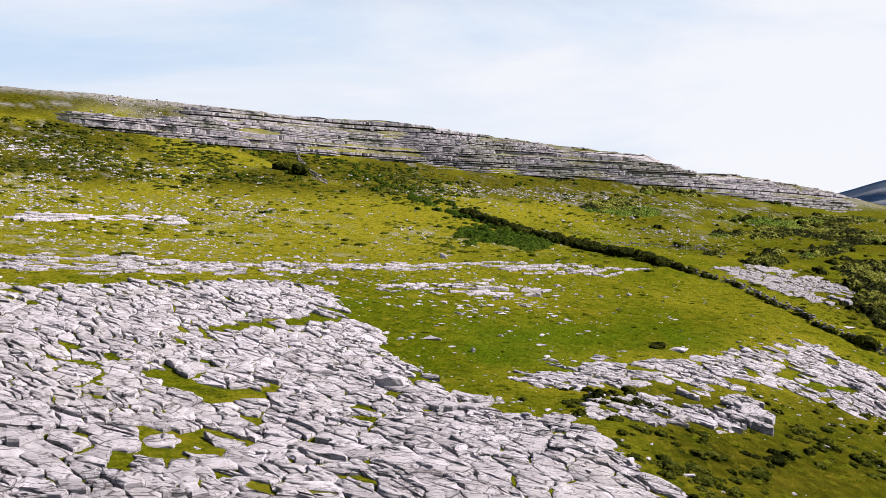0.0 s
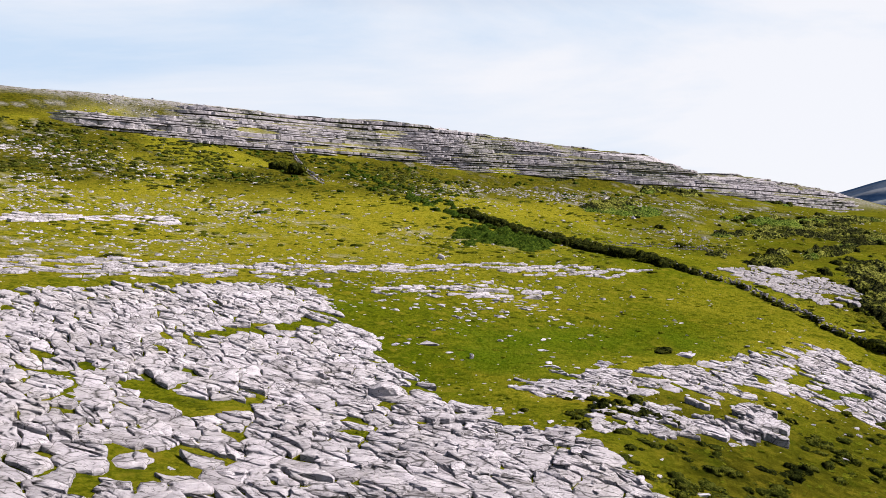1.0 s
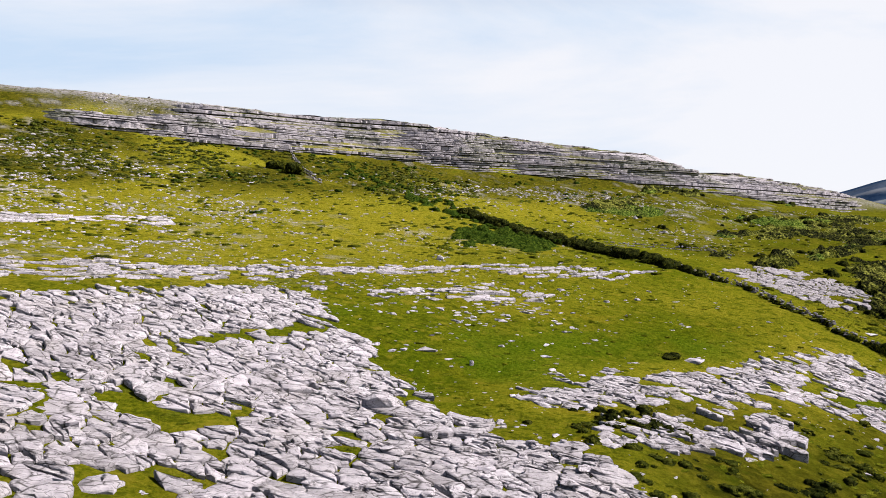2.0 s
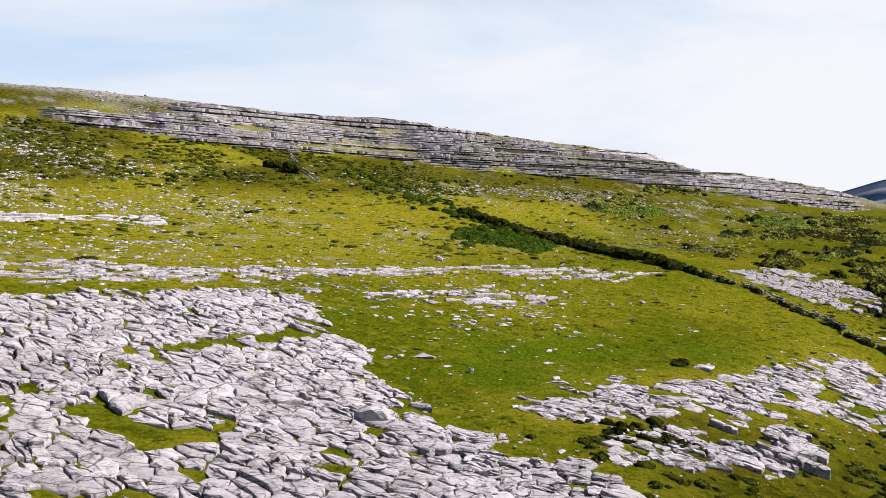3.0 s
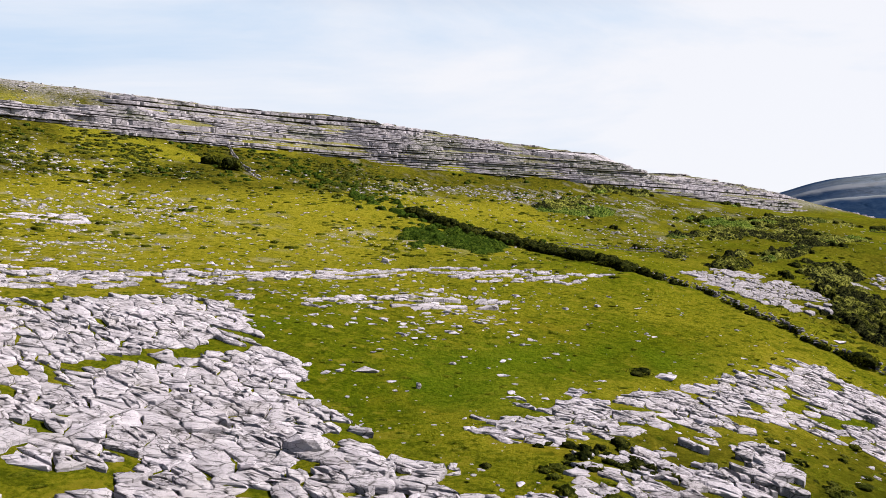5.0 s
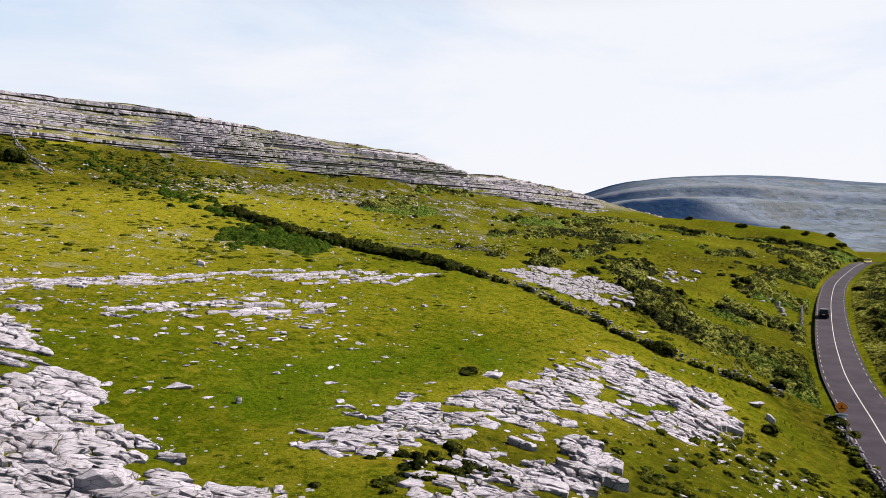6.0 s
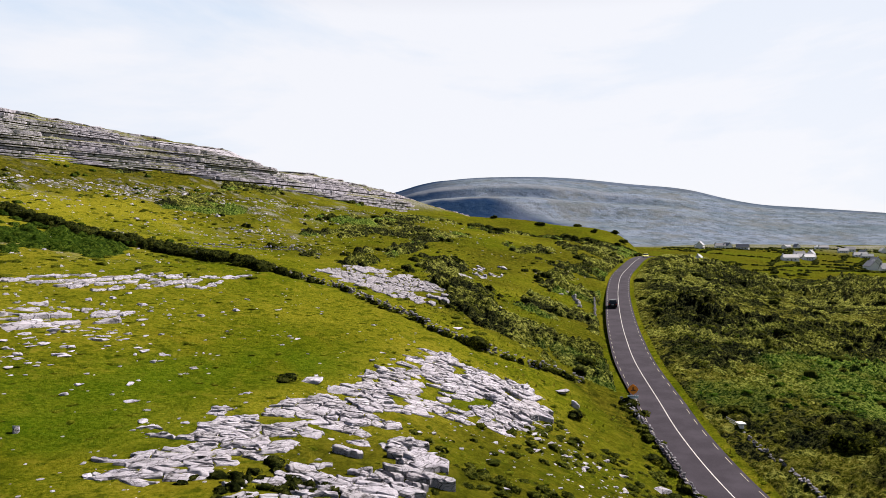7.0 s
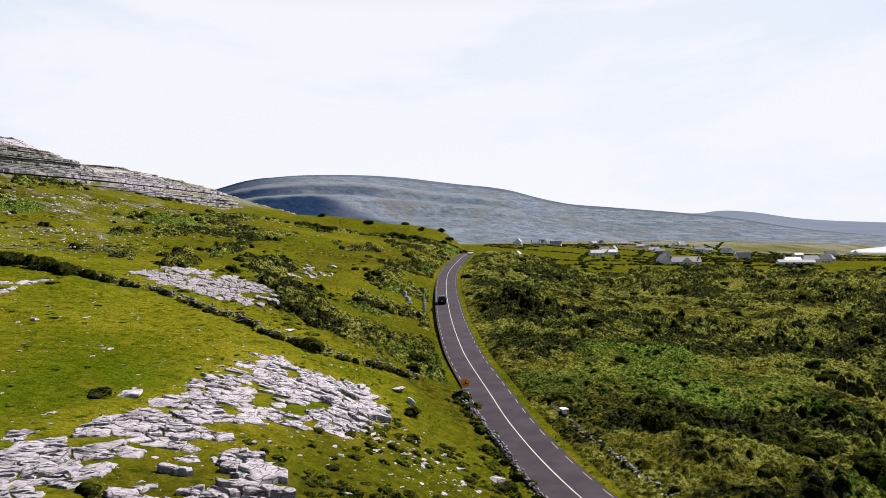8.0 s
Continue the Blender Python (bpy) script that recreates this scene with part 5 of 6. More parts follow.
ob = part("wall_core", h.mesh("wall_core"), m_walling, root, "rough grey field stones under the leaves")
ob["kind"] = "stuff"


def off_road(x, y):
    u, v = to_uv(x, y)
    return v - road_line(u)


# the closed canopy of scrub below the road: rounded mounds packed together, with open grass between
def mounds(x, y, size, seed):
    key, oa, ob, gap = cells(x, y, size, size * 0.85, 0.4, seed)
    return np.maximum(0, 1 - 1.25 * ((oa / size) ** 2 + (ob / (size * 0.85)) ** 2) * 1.9) ** 0.85 * (0.25 + 0.75 * key)


FERN_AT = ((91, 50, 15, 11), (104, 66, 12, 9), (78, 66, 9, 6), (70, 24, 9, 7))


def fern_share(x, y):
    near = sum(np.exp(-((x - a) / w) ** 2 - ((y - b) / h) ** 2) for a, b, w, h in FERN_AT)
    return smooth(0.2, 0.75, near + 0.45 * fuzz(x, y, 9, 161, 3))


def thickness(x, y):
    """Where the scrub closes (1) and where rough grass lies open (0)."""
    s, d = off_road(x, y), np.hypot(x, y)
    return smooth(-0.15, 0.1, fuzz(x, y, 17, 71, 3) + 0.4 * fuzz(x, y, 5, 72, 2) + 0.25 * smooth(90, 190, d) + 0.1 * smooth(95, 70, d) * smooth(-8, -14, s)) * smooth(-4.5, -8.5, s + 1.2 * fuzz(x, y, 4, 74, 2))


def canopy_rise(x, y):
    """How far the scrub and the tussocks between it stand over the ground."""
    s, d = off_road(x, y), np.hypot(x, y)
    wx, wy = x + 0.7 * fuzz(x, y, 3, 141, 2), y + 0.7 * fuzz(x, y, 3, 142, 2)
    thick, ferny = thickness(x, y), fern_share(x, y)
    grow = 0.55 + 0.75 * smooth(-0.2, 0.45, fuzz(x, y, 26, 75, 2))
    small = 1.35 * mounds(wx, wy, 1.5, 153)
    tiny = 1.4 * mounds(wx, wy, 0.85, 154)
    h = 0.9 * mounds(wx, wy, 5.2, 151) + 1.1 * mounds(wx, wy, 2.6, 152) + 0.9 * small + 0.4 * tiny - 0.4
    h = (h * (1 - ferny) + (0.15 + 0.55 * small + 0.4 * tiny) * ferny) * grow * (1 + 0.25 * smooth(100, 250, d))
    low = 0.08 + 0.34 * small * smooth(-0.3, 0.3, fuzz(x, y, 6, 143, 2)) + 0.3 * tiny
    return (thick * h + (1 - thick) * low) * smooth(-3.4, -5.0, s) - 0.35 * smooth(-4.4, -3.2, s)


def build_canopy():
    a, r = np.meshgrid(np.radians(np.arange(26, 84, 0.13)), 44 * 1.004 ** np.arange(0, 520))
    x, y = r * np.sin(a), r * np.cos(a)
    up = canopy_rise(x, y)
    z = ground_height(x, y) + up
    nr, na = x.shape
    i, j = np.meshgrid(np.arange(nr - 1), np.arange(na - 1), indexing="ij")
    quads = np.stack([i * na + j, (i + 1) * na + j, (i + 1) * na + j + 1, i * na + j + 1], -1).reshape(-1, 4)
    seen = ((up > -0.1) & (off_road(x, y) < -3.2)).ravel()
    quads = quads[seen[quads].any(1)]
    used = np.unique(quads)
    back = np.zeros(nr * na, int)
    back[used] = np.arange(len(used))
    me = mesh_of("scrub_canopy", np.stack([x, y, z], -1).reshape(-1, 3)[used], back[quads], True)
    for att, val in (("fern", fern_share(x, y) * (0.4 + 0.6 * thickness(x, y))), ("open", 1 - thickness(x, y))):
        me.attributes.new(att, "FLOAT", "POINT").data.foreach_set("value", val.ravel()[used].astype(np.float32))
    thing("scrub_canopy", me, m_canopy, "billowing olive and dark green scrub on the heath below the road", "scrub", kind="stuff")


# scrub: below the road, and in drifts on the slope beyond the hedge
def scatter(n, box, chance):
    x, y = rng.uniform(box[0], box[1], n), rng.uniform(box[2], box[3], n)
    keep = rng.random(n) < chance(x, y)
    return x[keep], y[keep]


def heath_chance(x, y):
    s, d = off_road(x, y), np.hypot(x, y)
    return (s < -4.2) * (0.2 + 0.8 * smooth(-0.35, 0.1, fuzz(x, y, 16, 71, 3))) * smooth(460, 150, d) ** 0.7 * (d > 40)


def counts(x, y, near, far):
    d = np.hypot(x, y - 15)
    return np.clip(near * (55 / d) ** 1.25, far, near)


build_canopy()
x, y = scatter(8000, (40, 420, -40, 330), heath_chance)
keep = (thickness(x, y) > 0.4) | (rng.random(len(x)) < 0.12)
x, y = x[keep], y[keep]
keep = fuzz(x, y, 13, 73, 2) > 0.08 + 0.15 * smooth(90, 200, np.hypot(x, y))
w = (0.6 + 2.4 * rng.random(len(x)) ** 2.5) * (1 + np.hypot(x, y) / 500)
hh = w * rng.uniform(0.22, 0.4, len(x))
lv = np.clip(counts(x, y, 120, 8) * (0.4 + w * 0.3), 5, 160)
spread("scrub", x[keep], y[keep], w[keep], hh[keep], m_leaf, "low tangled green scrub of bramble and heather below the road", "scrub", lv[keep], 0.8, canopy_rise)
spread("thorn_scrub", x[~keep], y[~keep], w[~keep] * 1.05, hh[~keep], m_dark_leaf, "dark low thorn scrub in patches below the road", "scrub", lv[~keep], 0.8, canopy_rise, m_mass_dark)

x, y = scatter(2600, (45, 190, 0, 140), lambda x, y: (off_road(x, y) < -5) * fern_share(x, y) * smooth(210, 120, np.hypot(x, y)))
spread("bracken", x, y, rng.uniform(0.9, 1.8, len(x)), rng.uniform(0.35, 0.6, len(x)), m_fern, "bright green bracken spreading through the scrub", "bracken", counts(x, y, 90, 16), 0.7, canopy_rise, m_mass_fern)


GULLY = [(96, 156), (84, 136), (74, 118), (65, 102), (62.5, 92), (65, 86), (68, 79)]


def slope_chance(x, y):
    u, v = to_uv(x, y)
    s = v - road_line(u)
    beyond = smooth(0, 14, (x - 46) * 0.9 + (y - 95) * 0.12) + smooth(6, 16, x - 50)
    drift = smooth(0.08, 0.4, fuzz(u * 0.45, v * 1.6, 17, 81, 3))
    bank = smooth(28, 13, s) * (s > 4.2) * 1.0
    gully = np.zeros(x.shape)
    for (ax, ay), (bx, by) in zip(GULLY, GULLY[1:]):
        t = np.clip(((x - ax) * (bx - ax) + (y - ay) * (by - ay)) / ((bx - ax) ** 2 + (by - ay) ** 2), 0, 1)
        gully = np.maximum(gully, np.exp(-((np.hypot(x - ax - t * (bx - ax), y - ay - t * (by - ay)) / 8.0) ** 2)))
    drift = np.maximum(drift, gully)
    return np.clip(beyond, 0, 1) * (s > 4.2) * smooth(322, 308, np.hypot(x, y - 17)) * np.maximum(drift, bank * smooth(-0.3, 0.2, fuzz(x, y, 9, 83, 2))) * (v < curve(CLIFF_V, u) - 3) * ~inside(OUTCROP, x, y) * ~inside(OUTCROP_SMALL, x, y)


def scrub_sheet(name, mat, label, bearings, reach, thick_at, tall, fern_at=0.0):
    """Drifts of closed low scrub: lumpy, with deep clefts between the sprays."""
    a, r = np.meshgrid(np.radians(np.arange(*bearings)), reach[0] * reach[2] ** np.arange(0, int(math.log(reach[1] / reach[0]) / math.log(reach[2]))))
    x, y = r * np.sin(a), r * np.cos(a)
    thick = np.clip(thick_at(x, y) + 0.35 * fuzz(x, y, 2.5, 171, 3), 0, 1)
    wx, wy = x + 0.6 * fuzz(x, y, 3, 172, 2), y + 0.6 * fuzz(x, y, 3, 173, 2)
    lump = 0.9 * mounds(wx, wy, 3.2, 174) + 1.3 * mounds(wx, wy, 1.7, 175) + 0.5 * mounds(wx, wy, 0.9, 176) - 0.25
    up = tall * (smooth(0.15, 0.7, thick) * (lump + 0.1) - 0.5 * smooth(0.5, 0.1, thick)) - 0.12
    z = ground_height(x, y) + up
    nr, na = x.shape
    i, j = np.meshgrid(np.arange(nr - 1), np.arange(na - 1), indexing="ij")
    quads = np.stack([i * na + j, (i + 1) * na + j, (i + 1) * na + j + 1, i * na + j + 1], -1).reshape(-1, 4)
    seen = (up > -0.1).ravel()
    quads = quads[seen[quads].any(1)]
    used = np.unique(quads)
    back = np.zeros(nr * na, int)
    back[used] = np.arange(len(used))
    me = mesh_of(name, np.stack([x, y, z], -1).reshape(-1, 3)[used], back[quads], True)
    green = np.clip(fern_at * smooth(0.0, 0.4, fuzz(x, y, 12, 177, 2)), 0, 1)
    me.attributes.new("fern", "FLOAT", "POINT").data.foreach_set("value", (green + 0 * x).ravel()[used].astype(np.float32))
    return thing(name, me, mat, label, "scrub", kind="stuff")


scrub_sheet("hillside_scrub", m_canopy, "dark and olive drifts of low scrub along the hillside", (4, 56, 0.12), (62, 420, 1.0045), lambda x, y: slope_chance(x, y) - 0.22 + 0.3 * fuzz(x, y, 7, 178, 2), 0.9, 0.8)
x, y = scatter(6000, (35, 330, 45, 330), slope_chance)
w = (0.6 + 2.0 * rng.random(len(x)) ** 2) * (1 + np.hypot(x, y) / 450)
spread("hillside_bramble", x, y, w, w * rng.uniform(0.3, 0.5, len(x)), m_leaf, "bramble and thorn standing out of the scrub above the road", "scrub", counts(x, y, 60, 4), 0.8, None, m_mass_dark)


def thicket_at(x, y):
    return np.clip(1.3 * np.exp(-((x - 13 - 0.15 * (y - 146)) / 9) ** 4 - ((y - 138) / 12) ** 4) * (0.4 + 0.6 * smooth(-0.3, 0.1, fuzz(x, y, 7, 93, 2))) + 0.9 * np.exp(-((x + 0.8 * (y - 160) - 8) / 4.5) ** 2) * (y > 146) * (y < 190) * smooth(-0.3, 0.1, fuzz(x, y, 6, 94, 2)), 0, 1)


scrub_sheet("thicket", m_mass_thicket, "dark green thicket spreading from the hedge up the hill", (-16, 18, 0.12), (112, 215, 1.004), thicket_at, 0.8)
# single bushes round the thicket and below the cliff
x, y = scatter(7500, (-110, 150, 118, 270), lambda x, y: np.clip(0.7 * np.exp(-((x + 0.6 * (y - 150) - 14) / 9) ** 2) * (y > 140)
                + 0.3 * smooth(0.05, 0.4, fuzz(x, y, 14, 91, 3)) * smooth(110, 170, to_uv(x, y)[1]), 0, 1) * (to_uv(x, y)[1] < curve(CLIFF_V, to_uv(x, y)[0]) - 4))
w = rng.uniform(0.8, 2.6, len(x))
spread("hillside_bushes", x, y, w, w * rng.uniform(0.25, 0.45, len(x)), m_thicket, "low dark green bushes on the hillside under the cliff", "scrub", counts(x, y, 60, 10), 0.9, None, m_mass_thicket)

# dark tussocky growth on the slope under the cliff
x, y = scatter(5200, (-150, 10, 130, 245), lambda x, y: smooth(168, 190, to_uv(x, y)[1] + 0.37 * to_uv(x, y)[0]) * (to_uv(x, y)[1] < curve(CLIFF_V, to_uv(x, y)[0]) - 5) * smooth(-0.35, 0.35, fuzz(x, y, 13, 107, 3)))
w = rng.uniform(1.2, 3.0, len(x))
spread("slope_tussocks", x, y, w, w * rng.uniform(0.14, 0.26, len(x)), m_leaf, "dark olive tussocks and low scrub on the slope under the cliff", "scrub", np.full(len(x), 3), 0.8)

# roadside verge, rough tussocks and turf
def tufts(name, xs, ys, tall, mat, label, blades=3, wide=1.0):
    n = len(xs)
    zs = ground_height(xs, ys)
    out = []
    for _ in range(blades):
        a = rng.uniform(0, 6.28, n)
        w = tall * rng.uniform(0.18, 0.4, n) * wide
        lean = rng.normal(0, 0.45, (n, 2)) * tall[:, None]
        p = np.c_[xs + rng.normal(0, 0.12, n), ys + rng.normal(0, 0.12, n), zs - 0.03]
        sx, sy = np.cos(a) * w, np.sin(a) * w
        tip = p + np.c_[lean, tall * rng.uniform(0.6, 1.1, n)]
        out.append(np.stack([p - np.c_[sx, sy, 0 * sx], p + np.c_[sx, sy, 0 * sx], tip + np.c_[sx, sy, 0 * sx] * 0.25, tip - np.c_[sx, sy, 0 * sx] * 0.25], 1))
    return thing(name, quads_mesh(name, np.concatenate(out), mat), None, label, "grass", kind="stuff")


def turf_chance(x, y):
    s, d = off_road(x, y), np.hypot(x, y)
    bare = inside(PAVEMENT, x, y) | inside(CRAG_FIELD, x, y) | inside(CRAG_LOW, x, y)
    return (np.abs(s) > 3.1) * smooth(150, 60, d) * np.where(bare, 0.25, 1.0) * (d > 30)


x, y = scatter(11000, (-60, 120, 25, 150), turf_chance)
h = Mounds()
w = 0.2 + 0.6 * rng.random(len(x)) ** 2
for i, z in enumerate(ground_height(x, y)):
    h.add(TINY_DOMES[rng.integers(8)], (w[i] * 0.7, w[i] * 0.5, w[i] * rng.uniform(0.06, 0.16)), rng.normal(0.4, 0.6), (x[i], y[i], z - 0.03))
thing("grass", h.mesh("grass"), m_mass_turf, "short tufted green and straw-coloured grass", "grass", kind="stuff")

# low tussocks and creeping shrubs over the upper slope
x, y = scatter(20000, (-130, 130, 75, 250), lambda x, y: (off_road(x, y) > 20) * (to_uv(x, y)[1] < curve(CLIFF_V, to_uv(x, y)[0]) - 2) * (0.1 + 0.9 * smooth(-0.1, 0.45, fuzz(x, y, 10, 131, 3))) * ~inside(LEDGE_LONG, x, y) * ~inside(OUTCROP, x, y) * smooth(0, 14, np.minimum(y - 99 - 0.15 * x, 99) + 40 * (x > 48)))
h = Mounds()
w = 0.35 + 1.5 * rng.random(len(x)) ** 3
for i, z in enumerate(ground_height(x, y)):
    h.add(TINY_DOMES[rng.integers(8)], (w[i] * 0.6, w[i] * 0.4, w[i] * rng.uniform(0.12, 0.26)), rng.normal(0.75, 0.5), (x[i], y[i], z - 0.04))
thing("tussocks", h.mesh("tussocks"), m_mass_grass, "olive tussocks of rough grass over the upper slope", "grass", kind="stuff")

x, y = scatter(40000, (35, 260, -20, 240), lambda x, y: (np.abs(off_road(x, y)) > 3.3) * np.maximum(smooth(-7, -5, off_road(x, y)) * (off_road(x, y) < 0), smooth(45, 52, x) * smooth(60, 20, off_road(x, y))) * smooth(240, 90, np.hypot(x, y)))
tall = rng.uniform(0.1, 0.3, len(x)) * (1 + np.hypot(x, y) / 300)
tufts("rough_grass", x, y, tall, m_tuft, "long rough grass between the scrub and along the verge", 2)

x, y = scatter(8000, (8, 62, 30, 72), lambda x, y: (off_road(x, y) > 4.5) * ~inside(CRAG_FIELD, x, y) * ~inside(PAVEMENT, x, y) * ~inside(CRAG_LOW, x, y) * smooth(-0.2, 0.25, fuzz(x, y, 7, 97, 3)) * smooth(60, 52, y - 0.25 * (x - 20)) * (0.12 + 0.3 * smooth(30, 40, x) + 0.5 * smooth(0.1, 0.4, fuzz(x, y, 6, 98, 2))))
w = rng.uniform(0.4, 1.4, len(x))
spread("bank_brambles", x, y, w, w * rng.uniform(0.2, 0.4, len(x)), m_leaf, "low green brambles and bracken on the bank below the slabs", "brambles", counts(x, y, 44, 20), 0.8)

x, y = scatter(3200, (5, 26, 38, 53), lambda x, y: ~inside(PAVEMENT, x, y) * np.clip(np.exp(-((x - 12) / 4) ** 2 - ((y - 47.2) / 1.8) ** 2) + 0.8 * np.exp(-((x - 18) / 5) ** 2 - ((y - 43.8) / 1.6) ** 2), 0, 1) * smooth(-0.2, 0.2, fuzz(x, y, 2.5, 96, 2)) * 0.45)
w = rng.uniform(0.4, 1.1, len(x))
spread("gully_brambles", x, y, w, w * rng.uniform(0.25, 0.5, len(x)), m_dark_leaf, "dark low brambles in the gully between the rocks", "brambles", np.full(len(x), 40), 0.8, None, m_mass_dark)

# a low cover of small shrubs and fern between the larger scrub
x, y = scatter(16000, (38, 230, -30, 230), lambda x, y: np.maximum((off_road(x, y) < -3.8) * 1.0, 0.7 * slope_chance(x, y)) * smooth(215, 70, np.hypot(x, y)) * smooth(-0.45, 0.1, fuzz(x, y, 5, 99, 2)) * 0.5)
w = rng.uniform(0.45, 1.3, len(x)) * (1 + np.hypot(x, y) / 300)
green = (fern_share(x, y) > 0.35) | (fuzz(x, y, 18, 77, 2) > 0.35)
spread("heath_cover", x[~green], y[~green], w[~green], w[~green] * rng.uniform(0.2, 0.45, (~green).sum()), m_leaf, "low cover of olive-green heath plants between the scrub", "heath", np.full((~green).sum(), 20), 0, canopy_rise)
spread("fern_cover", x[green], y[green], w[green], w[green] * rng.uniform(0.2, 0.45, green.sum()), m_fern, "bright green fern between the scrub", "fern", np.full(green.sum(), 20), 0, canopy_rise)
for line, push, thin_out in (([(38, 36.5), (43, 43.3), (48.5, 50.7), (57.2, 62.2), (63.3, 71.4)], -0.55, 0.55), ([(64.6, 56.4), (59.6, 50.7), (56.8, 46.6), (53.4, 41.6), (49, 36)], 0.75, 0.5), ([(38, 36.5), (43, 43.3), (48.5, 50.7), (57.2, 62.2), (63.3, 71.4)], -0.15, 0.8)):
    lx, ly, la = along(line, 0.6)
    ok = rng.random(len(lx)) > thin_out
    lx, ly = lx[ok] + push + rng.normal(0, 0.4, ok.sum()), ly[ok] - push * 0.6 + rng.normal(0, 0.4, ok.sum())
    w = rng.uniform(0.6, 1.6, len(lx))
    spread("wall_brambles", lx, ly, w, w * rng.uniform(0.4, 0.6, len(lx)), m_leaf if push < 0 else m_dark_leaf, "brambles creeping over the roadside wall", "brambles", np.full(len(lx), 70), 0.75, None, m_mass if push < 0 else m_mass_dark)


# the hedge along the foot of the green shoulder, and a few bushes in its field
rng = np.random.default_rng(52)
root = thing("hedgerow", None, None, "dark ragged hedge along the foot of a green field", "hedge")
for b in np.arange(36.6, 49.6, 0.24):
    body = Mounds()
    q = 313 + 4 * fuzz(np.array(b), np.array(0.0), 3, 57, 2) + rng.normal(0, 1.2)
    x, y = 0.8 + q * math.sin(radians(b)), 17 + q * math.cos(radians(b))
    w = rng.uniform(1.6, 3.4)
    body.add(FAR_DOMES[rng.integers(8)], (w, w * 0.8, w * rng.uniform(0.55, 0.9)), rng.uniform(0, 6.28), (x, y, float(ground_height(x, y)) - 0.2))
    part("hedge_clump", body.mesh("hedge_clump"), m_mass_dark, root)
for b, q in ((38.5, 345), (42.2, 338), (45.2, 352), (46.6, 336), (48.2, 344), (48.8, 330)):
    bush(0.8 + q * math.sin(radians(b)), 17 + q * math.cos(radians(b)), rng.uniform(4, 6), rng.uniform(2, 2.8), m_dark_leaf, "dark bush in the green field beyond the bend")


# ---------------------------------------------------------------- the far hill, the headland and the sea
def hill_sheet(name, az, skyline, foot, ridge, back, steps, mat, label, drop):
    """A hill whose skyline is given as (bearing, rise per metre of distance), terraced between its foot and its ridge."""
    a = np.arange(az[0], az[1], 0.2 if mat is m_far else 0.5)
    t = np.concatenate([np.linspace(0, 1, 110 if mat is m_far else 30), np.linspace(1.03, back, 10)])
    aa, tt = np.meshgrid(a, t)
    f = curve(foot, aa)
    dist = f + (ridge - f) * tt
    x, y = 0.8 + dist * np.sin(np.radians(aa)), 17 + dist * np.cos(np.radians(aa))
    base = np.minimum(lie(x, y), 0) - drop
    top = 20.6 + curve(skyline, aa) * ridge
    k = smooth(58, 43, aa)
    shape = curve(steps, tt) * k + (0.55 * tt + 0.45 * tt * tt * (3 - 2 * np.clip(tt, 0, 1))) * (1 - k) + 0.02 * fuzz(x, y, 260, 101, 4) * np.clip(tt * 2, 0, 1) * (tt < 0.97)
    z = base + (top - base) * np.clip(shape, 0, 1) - np.maximum(tt - 1, 0) * 60
    n, m = x.shape
    faces = [[i * m + j, (i + 1) * m + j, (i + 1) * m + j + 1, i * m + j + 1] for i in range(n - 1) for j in range(m - 1)]
    faces = [f[::-1] for f in faces]
    me = mesh_of(name, np.stack([x, y, z], -1).reshape(-1, 3), faces, True)
    # shade on the scarps and hill end painted dark, a darker crown, bare pale rims above them
    wave = 0.025 * fuzz(aa, 0 * aa, 3, 111, 3)
    low = smooth(0.35, 0.38, tt + wave) * smooth(0.5, 0.48, tt + wave) * smooth(42.0, 39.5, aa + 40 * wave + 2.5 * (tt - 0.44) / 0.05)
    high = smooth(0.58, 0.6, tt + 0.5 * wave) * smooth(0.64, 0.628, tt + 0.5 * wave) * 0.45 * smooth(58, 44, aa) * smooth(-0.6, 0.0, fuzz(aa, tt * 20, 1.5, 112, 3))
    end = smooth(38, 31, aa) * smooth(0.5, 0.65, tt) * 0.8
    crown = smooth(0.86, 0.9, tt) * 0.4
    rim = smooth(0.632, 0.64, tt + 0.5 * wave) * smooth(0.69, 0.66, tt + wave) * smooth(58, 44, aa) * smooth(29, 33, aa) + 0.6 * smooth(0.48, 0.49, tt + wave) * smooth(0.56, 0.5, tt) * smooth(52, 40, aa) + 0.35 * smooth(38, 41, aa) * smooth(0.36, 0.4, tt) * smooth(0.47, 0.45, tt) * smooth(46, 42, aa)
    for att, val in (("hill_shade", np.clip(low + high + end + crown, 0, 1)), ("pale", np.clip(rim * (0.6 + 0.6 * fuzz(aa, tt * 40, 1.2, 114, 3)), 0, 0.7))):
        me.attributes.new(att, "FLOAT", "POINT").data.foreach_set("value", val.ravel().astype(np.float32))
    return thing(name, me, mat, label, "hill", kind="structure")


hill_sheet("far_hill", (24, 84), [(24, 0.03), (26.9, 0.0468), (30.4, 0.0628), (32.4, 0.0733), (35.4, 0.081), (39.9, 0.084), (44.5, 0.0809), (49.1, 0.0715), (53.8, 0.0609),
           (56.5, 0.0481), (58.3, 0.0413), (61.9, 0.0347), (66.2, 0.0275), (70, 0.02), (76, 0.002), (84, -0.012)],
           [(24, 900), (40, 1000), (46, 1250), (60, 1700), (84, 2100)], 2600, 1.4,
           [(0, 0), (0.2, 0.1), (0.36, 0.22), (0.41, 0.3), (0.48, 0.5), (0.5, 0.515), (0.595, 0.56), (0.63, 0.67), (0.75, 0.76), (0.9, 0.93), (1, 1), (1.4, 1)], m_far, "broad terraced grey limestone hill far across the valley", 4)
